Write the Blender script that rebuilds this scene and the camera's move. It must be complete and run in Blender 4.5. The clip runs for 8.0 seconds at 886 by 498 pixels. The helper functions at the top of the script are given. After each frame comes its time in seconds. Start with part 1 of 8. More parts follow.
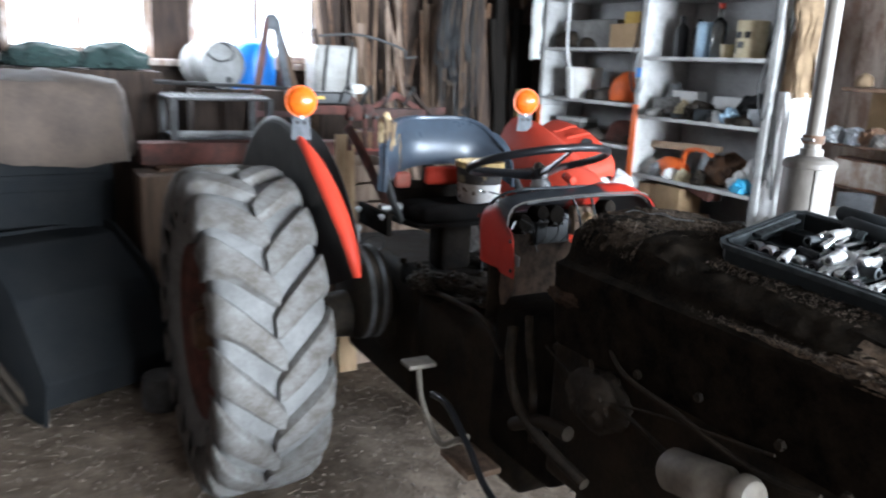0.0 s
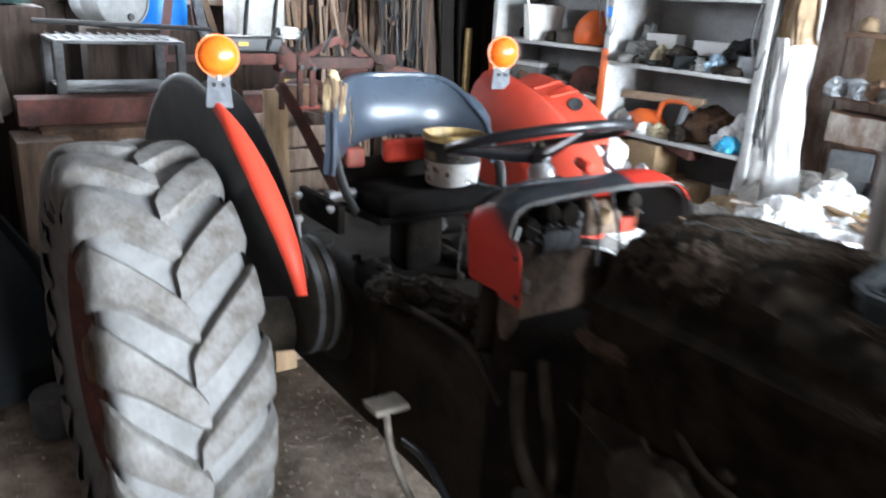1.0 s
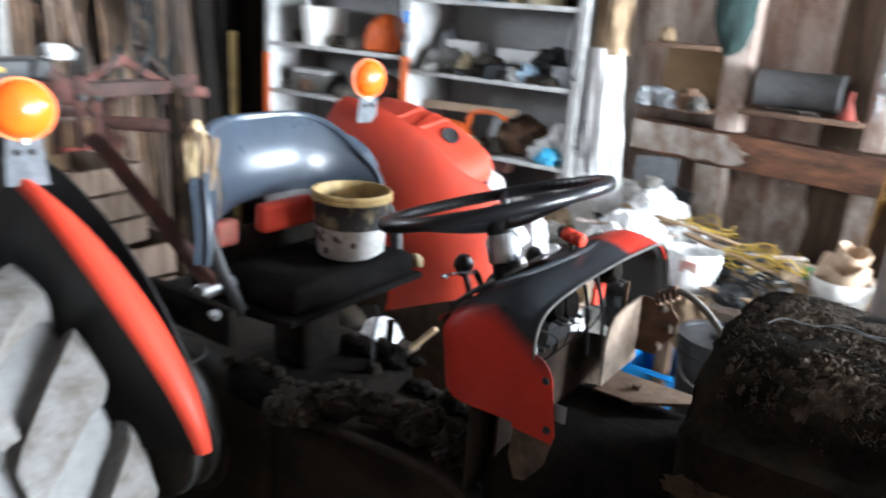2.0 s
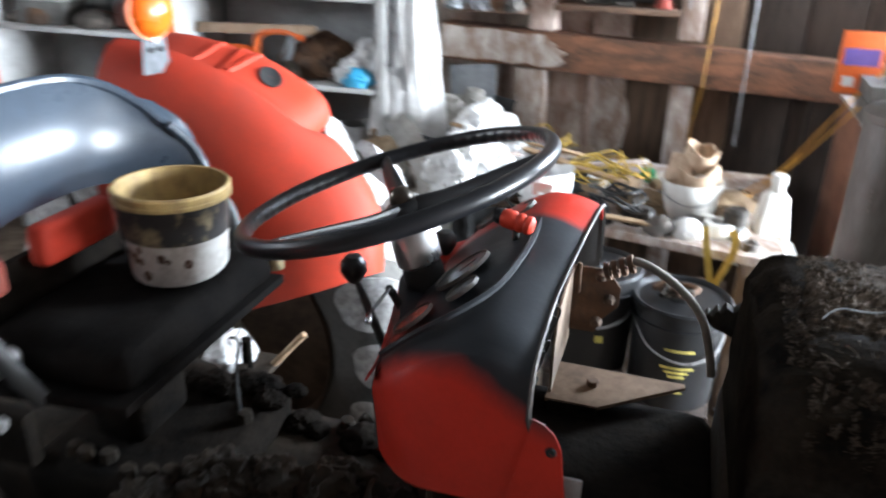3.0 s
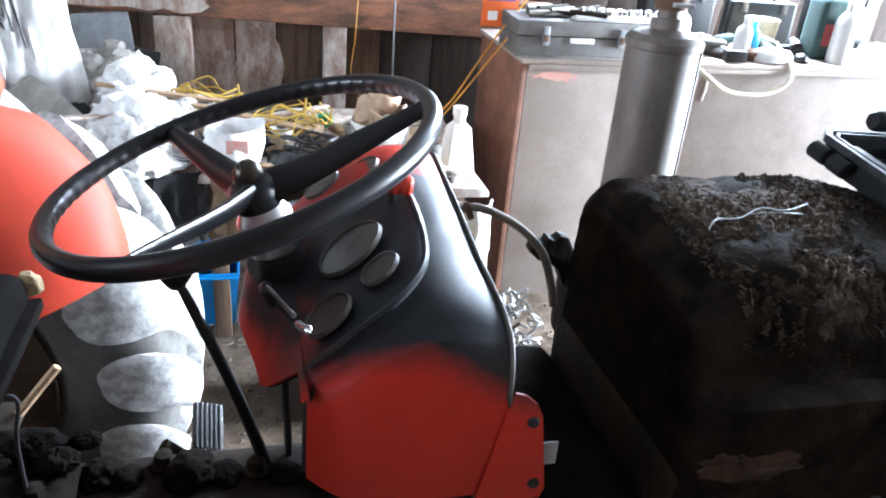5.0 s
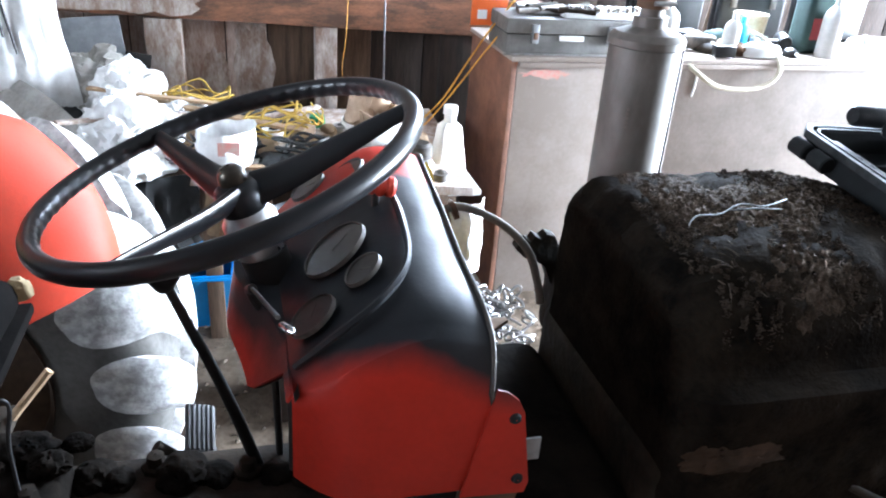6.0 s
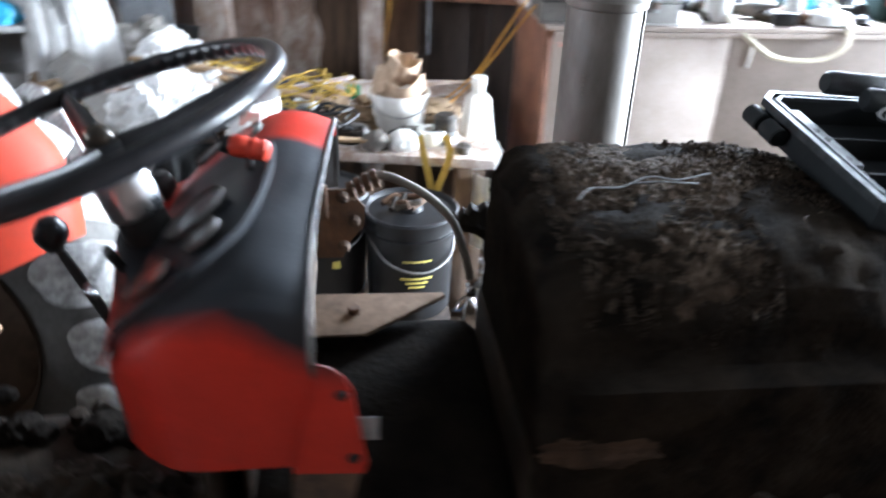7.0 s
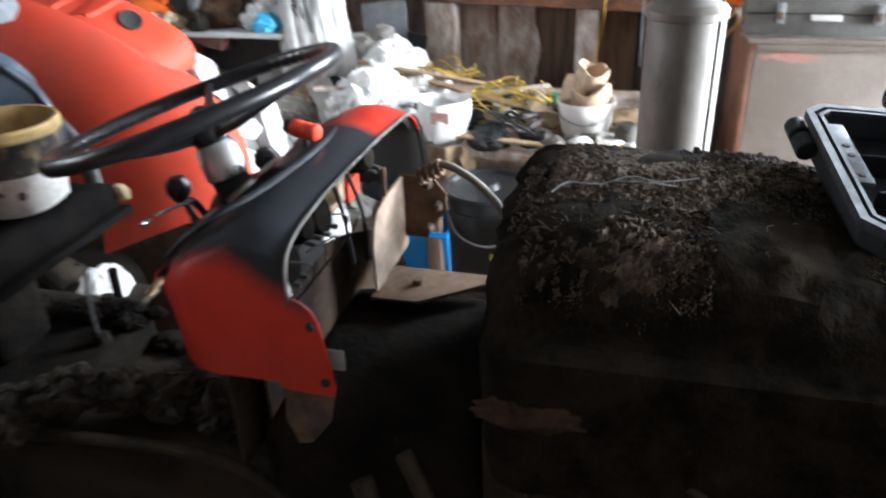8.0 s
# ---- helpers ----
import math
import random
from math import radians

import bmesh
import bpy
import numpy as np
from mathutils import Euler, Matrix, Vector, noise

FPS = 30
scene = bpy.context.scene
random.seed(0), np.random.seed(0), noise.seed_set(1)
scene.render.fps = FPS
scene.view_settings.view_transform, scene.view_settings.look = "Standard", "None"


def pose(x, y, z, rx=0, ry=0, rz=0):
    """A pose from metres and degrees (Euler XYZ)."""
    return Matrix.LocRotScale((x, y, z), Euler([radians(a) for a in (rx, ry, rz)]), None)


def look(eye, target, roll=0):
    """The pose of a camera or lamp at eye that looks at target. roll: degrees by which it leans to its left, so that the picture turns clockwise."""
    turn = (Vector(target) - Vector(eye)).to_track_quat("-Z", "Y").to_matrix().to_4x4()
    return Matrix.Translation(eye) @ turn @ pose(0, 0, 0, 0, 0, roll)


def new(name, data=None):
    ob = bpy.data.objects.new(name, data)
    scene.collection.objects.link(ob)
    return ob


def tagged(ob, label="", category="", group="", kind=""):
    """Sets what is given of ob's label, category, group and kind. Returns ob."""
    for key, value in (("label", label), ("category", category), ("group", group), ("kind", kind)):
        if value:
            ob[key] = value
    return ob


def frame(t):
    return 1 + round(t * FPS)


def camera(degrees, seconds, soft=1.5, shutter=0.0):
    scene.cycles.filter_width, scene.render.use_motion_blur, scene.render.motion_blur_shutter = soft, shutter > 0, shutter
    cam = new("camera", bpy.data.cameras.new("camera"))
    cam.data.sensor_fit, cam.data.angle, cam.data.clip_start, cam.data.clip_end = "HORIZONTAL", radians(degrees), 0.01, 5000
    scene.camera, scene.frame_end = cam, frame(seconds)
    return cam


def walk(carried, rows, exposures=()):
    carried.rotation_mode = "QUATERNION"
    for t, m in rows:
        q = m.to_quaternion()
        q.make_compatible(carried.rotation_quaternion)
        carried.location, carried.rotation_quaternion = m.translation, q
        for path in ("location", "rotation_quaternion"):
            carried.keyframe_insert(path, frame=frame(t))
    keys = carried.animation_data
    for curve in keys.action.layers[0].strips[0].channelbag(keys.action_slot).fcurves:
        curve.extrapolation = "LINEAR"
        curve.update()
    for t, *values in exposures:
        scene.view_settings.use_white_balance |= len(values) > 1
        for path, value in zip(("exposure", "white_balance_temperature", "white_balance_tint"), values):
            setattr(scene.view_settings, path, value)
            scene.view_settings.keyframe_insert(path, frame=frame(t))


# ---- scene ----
cam = camera(60.4, 8.0, soft=2.0, shutter=0.8)
PATH = [
    (0, (2.919, -1.453, 1.627), (1.218, -0.513, 1.155), 2.6),
    (0.5, (2.633, -1.382, 1.589), (1.029, -0.297, 1.086), 3.4),
    (1, (2.31, -1.243, 1.651), (0.746, -0.164, 1.027), 3.2),
    (1.5, (1.932, -1.269, 1.703), (0.479, -0.049, 1.071), 2.3),
    (2, (1.616, -1.256, 1.693), (0.547, 0.322, 1.089), 4.0),
    (2.2, (1.529, -1.212, 1.692), (0.579, 0.43, 1.06), 4.4),
    (3.4, (1.052, -0.84, 1.67), (0.877, 0.953, 0.802), 1.0),
    (3.5, (1.004, -0.826, 1.66), (0.941, 0.973, 0.789), 1.4),
    (4, (0.903, -0.821, 1.647), (1.165, 0.955, 0.765), 4.5),
    (4.2, (0.88, -0.828, 1.646), (1.207, 0.935, 0.761), 5.1),
    (4.5, (0.885, -0.832, 1.638), (1.296, 0.914, 0.753), 5.1),
    (5, (0.882, -0.838, 1.64), (1.356, 0.895, 0.762), 4.9),
    (6.5, (0.927, -0.857, 1.651), (1.39, 0.873, 0.761), 3.6),
    (7, (1.172, -0.86, 1.633), (1.396, 0.886, 0.683), 2.2),
    (7.2, (1.302, -0.856, 1.638), (1.341, 0.887, 0.66), 3.5),
    (7.5, (1.421, -0.867, 1.658), (1.215, 0.85, 0.653), 1.1),
    (8, (1.523, -0.98, 1.659), (1.059, 0.731, 0.734), -2.1),
]
walk(cam, [(t, look(eye, target, roll)) for t, eye, target, roll in PATH],
     exposures=((0.0, -0.28, 5950, 10), (0.5, 0.17, 6000, 10), (1.0, 0.14, 6050, 10), (1.5, 0.20, 6080, 10), (2.2, 0.17, 6100, 10), (3.4, 0.35, 6100, 10), (4.4, 0.65, 5800, 10), (6.5, 0.65, 5700, 10), (7.2, 0.30, 5900, 10), (8.0, 0.15, 6200, 10)))

# ---- light ----
world = bpy.data.worlds.new("sky")
scene.world = world
world.use_nodes = True
wn = world.node_tree.nodes
sky = wn.new("ShaderNodeTexSky")
sky.sky_type, sky.sun_disc = "NISHITA", False
sky.sun_elevation, sky.sun_rotation = radians(38), radians(70)
wn["Background"].inputs[1].default_value = 0.12
world.node_tree.links.new(sky.outputs[0], wn["Background"].inputs[0])

sun = new("sun", bpy.data.lights.new("sun", "SUN"))
sun.data.energy, sun.data.angle, sun.data.color = 3.0, radians(0.5), (1.0, 0.95, 0.88)
sun.matrix_world = look((8, 3.0, 6.5), (0, 0, 0))

def area(name, eye, target, sx, sy, watts, colour=(1, 1, 1)):
    ob = new(name, bpy.data.lights.new(name, "AREA"))
    ob.data.shape, ob.data.size, ob.data.size_y, ob.data.energy, ob.data.color = "RECTANGLE", sx, sy, watts, colour
    ob.matrix_world = look(eye, target)
    return ob

area("door_daylight", (9.38, 0.95, 1.5), (0, 0.85, 1.2), 3.0, 2.4, 4500, (0.88, 0.95, 1.0))
area("side_window_daylight", (3.45, 2.83, 2.05), (2.9, 0.0, 1.0), 1.6, 0.9, 640, (0.82, 0.91, 1.0))
area("window_daylight", (-2.93, -0.35, 1.95), (0, -0.35, 1.2), 2.0, 0.7, 140, (0.90, 0.95, 1.0))

# ---- materials ----
def mat(name, a, b=None, scale=6.0, rough=0.6, metal=0.0, bump=0.2, fine=60.0, rough2=None, contrast=(0.35, 0.65), coat=0.0, stretch=(1, 1, 1), each=0.0, spec=0.5):
    """A surface of two mixed colours at two scales, with fine relief. each: how far whole pieces differ in brightness."""
    m = bpy.data.materials.new(name)
    m.use_nodes = True
    n, l = m.node_tree.nodes, m.node_tree.links
    p = n["Principled BSDF"]
    b = b or tuple(c * 0.7 for c in a)
    co, mp = n.new("ShaderNodeTexCoord"), n.new("ShaderNodeMapping")
    mp.inputs["Scale"].default_value = stretch
    l.new(co.outputs["Object"], mp.inputs[0])
    n1, n2 = n.new("ShaderNodeTexNoise"), n.new("ShaderNodeTexNoise")
    n1.inputs["Scale"].default_value, n1.inputs["Detail"].default_value, n1.inputs["Roughness"].default_value = scale, 6, 0.65
    n2.inputs["Scale"].default_value, n2.inputs["Detail"].default_value = fine, 3
    for q in (n1, n2):
        l.new(mp.outputs[0], q.inputs["Vector"])
    ramp = n.new("ShaderNodeValToRGB")
    ramp.color_ramp.elements[0].position, ramp.color_ramp.elements[1].position = contrast
    ramp.color_ramp.elements[0].color, ramp.color_ramp.elements[1].color = (*a, 1), (*b, 1)
    add = n.new("ShaderNodeMath")
    add.operation = "MULTIPLY_ADD"
    add.inputs[1].default_value, add.inputs[2].default_value = 0.25, -0.12
    l.new(n2.outputs[0], add.inputs[0])
    mix = n.new("ShaderNodeMath")
    l.new(n1.outputs[0], mix.inputs[0])
    l.new(add.outputs[0], mix.inputs[1])
    l.new(mix.outputs[0], ramp.inputs[0])
    colour = ramp.outputs[0]
    if each:
        info, ma, hsv = n.new("ShaderNodeObjectInfo"), n.new("ShaderNodeMapRange"), n.new("ShaderNodeHueSaturation")
        ma.inputs[3].default_value, ma.inputs[4].default_value = 1 - each, 1 + each
        l.new(info.outputs["Random"], ma.inputs[0])
        l.new(ma.outputs[0], hsv.inputs["Value"])
        l.new(colour, hsv.inputs["Color"])
        colour = hsv.outputs[0]
    l.new(colour, p.inputs["Base Color"])
    rr = n.new("ShaderNodeMapRange")
    rr.inputs[1].default_value, rr.inputs[2].default_value = 0.3, 0.7
    rr.inputs[3].default_value, rr.inputs[4].default_value = rough, rough2 if rough2 is not None else min(1, rough + 0.2)
    l.new(n1.outputs[0], rr.inputs[0])
    l.new(rr.outputs[0], p.inputs["Roughness"])
    p.inputs["Metallic"].default_value = metal
    p.inputs["Coat Weight"].default_value = coat
    p.inputs["Specular IOR Level"].default_value = spec
    if bump:
        bm = n.new("ShaderNodeBump")
        bm.inputs["Strength"].default_value, bm.inputs["Distance"].default_value = bump, 0.006
        l.new(mix.outputs[0], bm.inputs["Height"])
        l.new(bm.outputs[0], p.inputs["Normal"])
    return m

RED = mat("red_paint", (0.54, 0.046, 0.022), (0.42, 0.040, 0.021), 7, 0.42, bump=0.08, fine=150, rough2=0.6, spec=0.25)
# left mudguard: red darkened to offset too strong light on it, plus dusty stains
FENDER_RED = mat("darkened_dusty_mudguard_paint", (0.43, 0.040, 0.019), (0.27, 0.040, 0.025), 5, 0.5, bump=0.12, fine=150, rough2=0.75, contrast=(0.34, 0.72), spec=0.15)
RED_DULL = mat("worn_red_paint", (0.30, 0.035, 0.025), (0.16, 0.05, 0.03), 9, 0.6, bump=0.15)
BLACK_PAINT = mat("black_paint", (0.008, 0.008, 0.008), (0.016, 0.015, 0.014), 8, 0.45, bump=0.08)
BLACK_GLOSS = mat("black_plastic_rim", (0.005, 0.005, 0.006), (0.010, 0.010, 0.011), 5, 0.28, bump=0.04, fine=90, rough2=0.42, spec=0.32)
OILY = mat("oily_black_iron", (0.009, 0.0075, 0.006), (0.032, 0.024, 0.017), 9, 0.6, bump=0.9, fine=70, rough2=0.9, spec=0.12)
GRIME = mat("crusted_black_grime", (0.0034, 0.0029, 0.0025), (0.0165, 0.0125, 0.009), 14, 0.95, bump=1.0, fine=140, rough2=1.0, spec=0.025)
CHAFF = mat("dry_chaff", (0.058, 0.044, 0.033), (0.024, 0.018, 0.014), 40, 0.95, bump=0.8, fine=180, spec=0.05)
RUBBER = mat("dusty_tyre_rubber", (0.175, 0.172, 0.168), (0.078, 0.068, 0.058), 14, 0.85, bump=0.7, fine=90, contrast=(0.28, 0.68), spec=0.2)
# left lugs: strong light put into the colour, mottled by real powdery caking
RUBBER_LIT = mat("lit_caked_tyre_rubber", (0.60, 0.59, 0.58), (0.24, 0.235, 0.23), 22, 0.9, bump=0.5, fine=80, contrast=(0.3, 0.62), spec=0.1)
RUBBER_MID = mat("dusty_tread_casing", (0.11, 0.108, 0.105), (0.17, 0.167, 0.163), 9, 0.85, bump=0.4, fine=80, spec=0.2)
# left rear casing: its shade is in this darker colour; front tyres share it
RUBBER_DARK = mat("dark_dusty_tyre_casing", (0.05, 0.046, 0.042), (0.10, 0.095, 0.088), 7, 0.85, bump=0.3, fine=90, spec=0.2)
VINYL = mat("grey_blue_vinyl", (0.036, 0.048, 0.064), (0.024, 0.032, 0.044), 10, 0.25, bump=0.07, fine=200, rough2=0.37, spec=0.45)
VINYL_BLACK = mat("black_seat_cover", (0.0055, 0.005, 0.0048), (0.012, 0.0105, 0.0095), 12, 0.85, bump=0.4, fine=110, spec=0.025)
FOAM = mat("yellow_foam", (0.42, 0.33, 0.19), (0.24, 0.17, 0.09), 20, 0.95, bump=0.5)
STEEL = mat("dull_steel", (0.42, 0.42, 0.42), (0.25, 0.24, 0.23), 12, 0.35, 0.9, bump=0.12)
CHROME = mat("chrome", (0.72, 0.72, 0.72), (0.6, 0.6, 0.6), 12, 0.14, 1.0, bump=0.02)
POLISHED = mat("dull_polished_steel", (0.62, 0.62, 0.63), (0.5, 0.5, 0.5), 12, 0.24, 1.0, bump=0, rough2=0.34)
GALV = mat("galvanised_steel", (0.30, 0.31, 0.32), (0.18, 0.185, 0.19), 14, 0.5, 0.6, bump=0.1)
MUFFLER = mat("weathered_silver_paint", (0.150, 0.132, 0.115), (0.085, 0.072, 0.06), 9, 0.46, 0.12, bump=0.12, stretch=(1, 1, 0.4))
RUST = mat("rusty_iron", (0.16, 0.085, 0.045), (0.06, 0.04, 0.03), 10, 0.85, 0.2, bump=0.5)
RUST_DARK = mat("oily_rust", (0.11, 0.068, 0.042), (0.02, 0.014, 0.01), 12, 0.85, bump=0.5)
GAUGE_RIM = mat("worn_gauge_rim", (0.13, 0.122, 0.112), (0.05, 0.046, 0.042), 18, 0.5, 0.5, bump=0.1)
RIM_BROWN = mat("dusty_brown_rim_paint", (0.115, 0.078, 0.055), (0.055, 0.038, 0.028), 8, 0.85, bump=0.3, spec=0.2)
RUST_RED = mat("rust_red_machine_paint", (0.135, 0.050, 0.040), (0.06, 0.036, 0.030), 7, 0.8, bump=0.3, spec=0.25)
AMBER = mat("amber_lens", (0.66, 0.115, 0.008), (0.56, 0.085, 0.006), 8, 0.15, bump=0.1, fine=120)
ORANGE = mat("orange_paint", (0.75, 0.14, 0.02), (0.6, 0.1, 0.015), 9, 0.5, bump=0.1)
WHITE_P = mat("white_painted_board", (0.50, 0.50, 0.49), (0.33, 0.32, 0.305), 7, 0.55, bump=0.15)
GREY_P = mat("grey_back_panel", (0.40, 0.40, 0.395), (0.25, 0.247, 0.24), 3, 0.7, bump=0.08)
SACK = mat("white_woven_plastic", (0.78, 0.78, 0.77), (0.52, 0.51, 0.49), 6, 0.6, bump=0.35, fine=50)
PLASTIC_W = mat("white_plastic", (0.78, 0.77, 0.73), (0.62, 0.6, 0.55), 5, 0.4, bump=0.06)
PLASTIC_G = mat("translucent_grey_plastic", (0.5, 0.5, 0.48), (0.4, 0.4, 0.38), 5, 0.4, bump=0.06)
CREAM = mat("cream_label", (0.55, 0.48, 0.32), (0.4, 0.33, 0.2), 18, 0.5, bump=0.1)
YELLOW_RIM = mat("yellowed_plastic", (0.42, 0.29, 0.11), (0.20, 0.13, 0.055), 14, 0.45, bump=0.1)
CABLE = mat("orange_cable", (0.62, 0.30, 0.03), (0.45, 0.2, 0.02), 9, 0.5, bump=0.05)
WOOD_PALE = mat("whitened_barn_board", (0.26, 0.19, 0.145), (0.12, 0.08, 0.055), 5, 0.85, bump=0.5, fine=45, stretch=(6, 6, 0.7), each=0.2)
WHITEWASH = mat("worn_whitewash_on_wood", (0.72, 0.62, 0.55), (0.36, 0.235, 0.18), 3.2, 0.85, bump=0.5, fine=45, stretch=(3, 3, 0.9), each=0.2, contrast=(0.38, 0.62))
COUNTER = mat("pinkish_counter_board", (0.25, 0.205, 0.175), (0.18, 0.145, 0.12), 4, 0.6, bump=0.12)
YELLOW = mat("yellow_cord", (0.55, 0.37, 0.06), (0.36, 0.22, 0.03), 9, 0.6, bump=0.1)
BLUE = mat("bright_blue_plastic", (0.015, 0.22, 0.72), (0.012, 0.17, 0.58), 5, 0.35, bump=0.05)
BIN_BLUE = mat("light_blue_plastic", (0.02, 0.32, 0.80), (0.016, 0.25, 0.66), 5, 0.35, bump=0.05)
CYAN = mat("cyan_plastic", (0.05, 0.38, 0.62), (0.04, 0.3, 0.5), 5, 0.4, bump=0.05)
GREEN = mat("green_plastic", (0.03, 0.3, 0.12), None, 5, 0.4, bump=0.05)
TAN = mat("tan_leather_belt", (0.48, 0.35, 0.24), (0.34, 0.23, 0.15), 12, 0.6, bump=0.2)
BROWN_CLOTH = mat("brown_canvas", (0.26, 0.18, 0.105), (0.15, 0.1, 0.06), 8, 0.95, bump=0.4, fine=120)
DARK_CLOTH = mat("dark_cloth", (0.012, 0.013, 0.014), (0.025, 0.025, 0.025), 8, 0.95, bump=0.4)
GREEN_CLOTH = mat("dark_green_cloth", (0.025, 0.05, 0.045), (0.016, 0.03, 0.028), 8, 0.95, bump=0.3)
CARD = mat("cardboard", (0.40, 0.27, 0.15), (0.3, 0.2, 0.11), 7, 0.85, bump=0.1)
WOOD = mat("weathered_barn_board", (0.15, 0.095, 0.06), (0.07, 0.045, 0.03), 5, 0.85, bump=0.5, fine=45, stretch=(6, 6, 0.7), each=0.25)
WOOD_DARK = mat("sooty_barn_board", (0.055, 0.034, 0.023), (0.022, 0.015, 0.012), 5, 0.9, bump=0.5, fine=45, stretch=(6, 6, 0.7), each=0.3)
BEAM = mat("reddish_brown_beam", (0.30, 0.125, 0.062), (0.085, 0.046, 0.03), 3.2, 0.75, bump=0.5, fine=45, stretch=(1.6, 5, 5), contrast=(0.30, 0.62))
# paleness chosen for the fill light and sheen that the ceiling throws back
CEILING = mat("pale_bounce_ceiling_board", (0.25, 0.245, 0.24), (0.12, 0.115, 0.11), 4, 0.9, bump=0.4, fine=40, stretch=(0.6, 6, 6))
BEAM_PALE = mat("whitewashed_wood", (0.56, 0.51, 0.47), (0.27, 0.19, 0.145), 7, 0.85, bump=0.5, fine=45, stretch=(3, 3, 1.2), contrast=(0.32, 0.60))
SHELF_WORN = mat("worn_brown_shelf_board", (0.20, 0.115, 0.07), (0.085, 0.05, 0.034), 6, 0.8, bump=0.4, fine=45, stretch=(1, 5, 5))
PINE = mat("pale_pine", (0.42, 0.29, 0.17), (0.28, 0.18, 0.1), 5, 0.75, bump=0.3, fine=45, stretch=(5, 5, 0.8))
CAB = mat("pinkish_white_cabinet_paint", (0.34, 0.285, 0.25), (0.25, 0.205, 0.175), 4, 0.55, bump=0.1)
CAB_SIDE = mat("brown_stained_panel", (0.24, 0.105, 0.06), (0.12, 0.055, 0.035), 5, 0.6, bump=0.15)
DIRT = mat("trampled_earth_floor", (0.235, 0.182, 0.138), (0.10, 0.076, 0.056), 7, 0.95, bump=1.0, fine=55, spec=0.15)
FILTER = mat("dull_dirty_casing", (0.17, 0.145, 0.115), (0.07, 0.058, 0.046), 9, 0.5, bump=0.2)
MATT_BLACK = mat("matt_black_grease", (0.0042, 0.0037, 0.0033), (0.014, 0.011, 0.0085), 12, 0.95, bump=1.0, fine=90, spec=0.04)
CASE_WORN = mat("worn_case_edge", (0.034, 0.039, 0.040), (0.010, 0.012, 0.013), 25, 0.5, bump=0.1, spec=0.25)
STRAW_DARK = mat("brown_straw", (0.10, 0.078, 0.058), (0.05, 0.038, 0.028), 30, 0.8, bump=0.1, each=0.2)
# paler than CRUST: door light on the cover's front end is in the colour
CAKE_LIT = mat("lit_caked_chaff_and_dirt", (0.155, 0.112, 0.08), (0.05, 0.038, 0.028), 60, 0.95, bump=1.0, fine=260, spec=0.08)
CRUST = mat("dark_crumbly_crust", (0.082, 0.061, 0.045), (0.026, 0.020, 0.015), 60, 0.95, bump=1.0, fine=260, spec=0.05)
SMEAR = mat("faded_red_smear", (0.45, 0.17, 0.14), (0.38, 0.26, 0.22), 30, 0.7, bump=0.05)
PALE_BLUE = mat("pale_blue_tin", (0.30, 0.42, 0.52), (0.20, 0.28, 0.36), 8, 0.4, bump=0.1)
REGULATOR = mat("tan_regulator_casing", (0.25, 0.165, 0.11), (0.13, 0.085, 0.055), 16, 0.55, bump=0.2)
DULL_STEEL = mat("dusty_grey_metal", (0.09, 0.09, 0.09), (0.05, 0.048, 0.046), 12, 0.6, 0.3, bump=0.2)
DUSTY_TANK = mat("dusty_white_tank", (0.36, 0.35, 0.33), (0.22, 0.21, 0.19), 6, 0.6, bump=0.15)
CLUTTER = mat("small_dark_metal", (0.05, 0.045, 0.04), (0.12, 0.10, 0.085), 15, 0.55, 0.4, bump=0.3, each=0.4)
ZINC = mat("weathered_zinc_sheet", (0.105, 0.112, 0.122), (0.06, 0.063, 0.068), 14, 0.65, 0.1, bump=0.1, spec=0.3)
TOOL_G = mat("grey_green_case", (0.145, 0.14, 0.13), (0.08, 0.075, 0.068), 8, 0.55, bump=0.1)
CASE = mat("dark_plastic_case", (0.007, 0.008, 0.009), (0.014, 0.016, 0.017), 8, 0.6, bump=0.08, spec=0.2)
SOOTY_RUST = mat("sooty_brown_plate", (0.050, 0.031, 0.020), (0.010, 0.007, 0.005), 9, 0.85, bump=0.4, spec=0.1)
SHELF_TAN = mat("rusty_tan_plate", (0.19, 0.125, 0.082), (0.085, 0.055, 0.036), 8, 0.8, bump=0.3, spec=0.15)
SHEET_TAN = mat("dull_tan_plate", (0.23, 0.168, 0.122), (0.09, 0.066, 0.05), 8, 0.7, bump=0.2, spec=0.2)
SHEET_GREY = mat("embossed_grey_sheet", (0.30, 0.31, 0.33), (0.22, 0.23, 0.245), 25, 0.5, 0.1, bump=0.4)
BLACK_PLASTIC = mat("black_plastic_pail", (0.008, 0.008, 0.0085), (0.014, 0.014, 0.015), 7, 0.32, bump=0.06, spec=0.3)
GAUGE_FACE = mat("dusty_gauge_face", (0.035, 0.03, 0.026), (0.018, 0.015, 0.013), 14, 0.25, bump=0.03, rough2=0.5)
HOSE = mat("grey_rubber_hose", (0.22, 0.20, 0.17), (0.12, 0.11, 0.095), 12, 0.7, bump=0.2)
CORD_W = mat("white_cord", (0.7, 0.7, 0.68), None, 9, 0.6, bump=0.05)
HOSE_CREAM = mat("cream_hose", (0.55, 0.5, 0.38), None, 9, 0.5, bump=0.05)
TEXTGOLD = mat("gold_print", (0.62, 0.52, 0.12), None, 9, 0.6, bump=0)
PAPER = mat("white_paper", (0.75, 0.75, 0.74), (0.65, 0.65, 0.63), 6, 0.8, bump=0.05)
PURPLE = mat("purple_card", (0.14, 0.08, 0.3), None, 9, 0.6, bump=0)
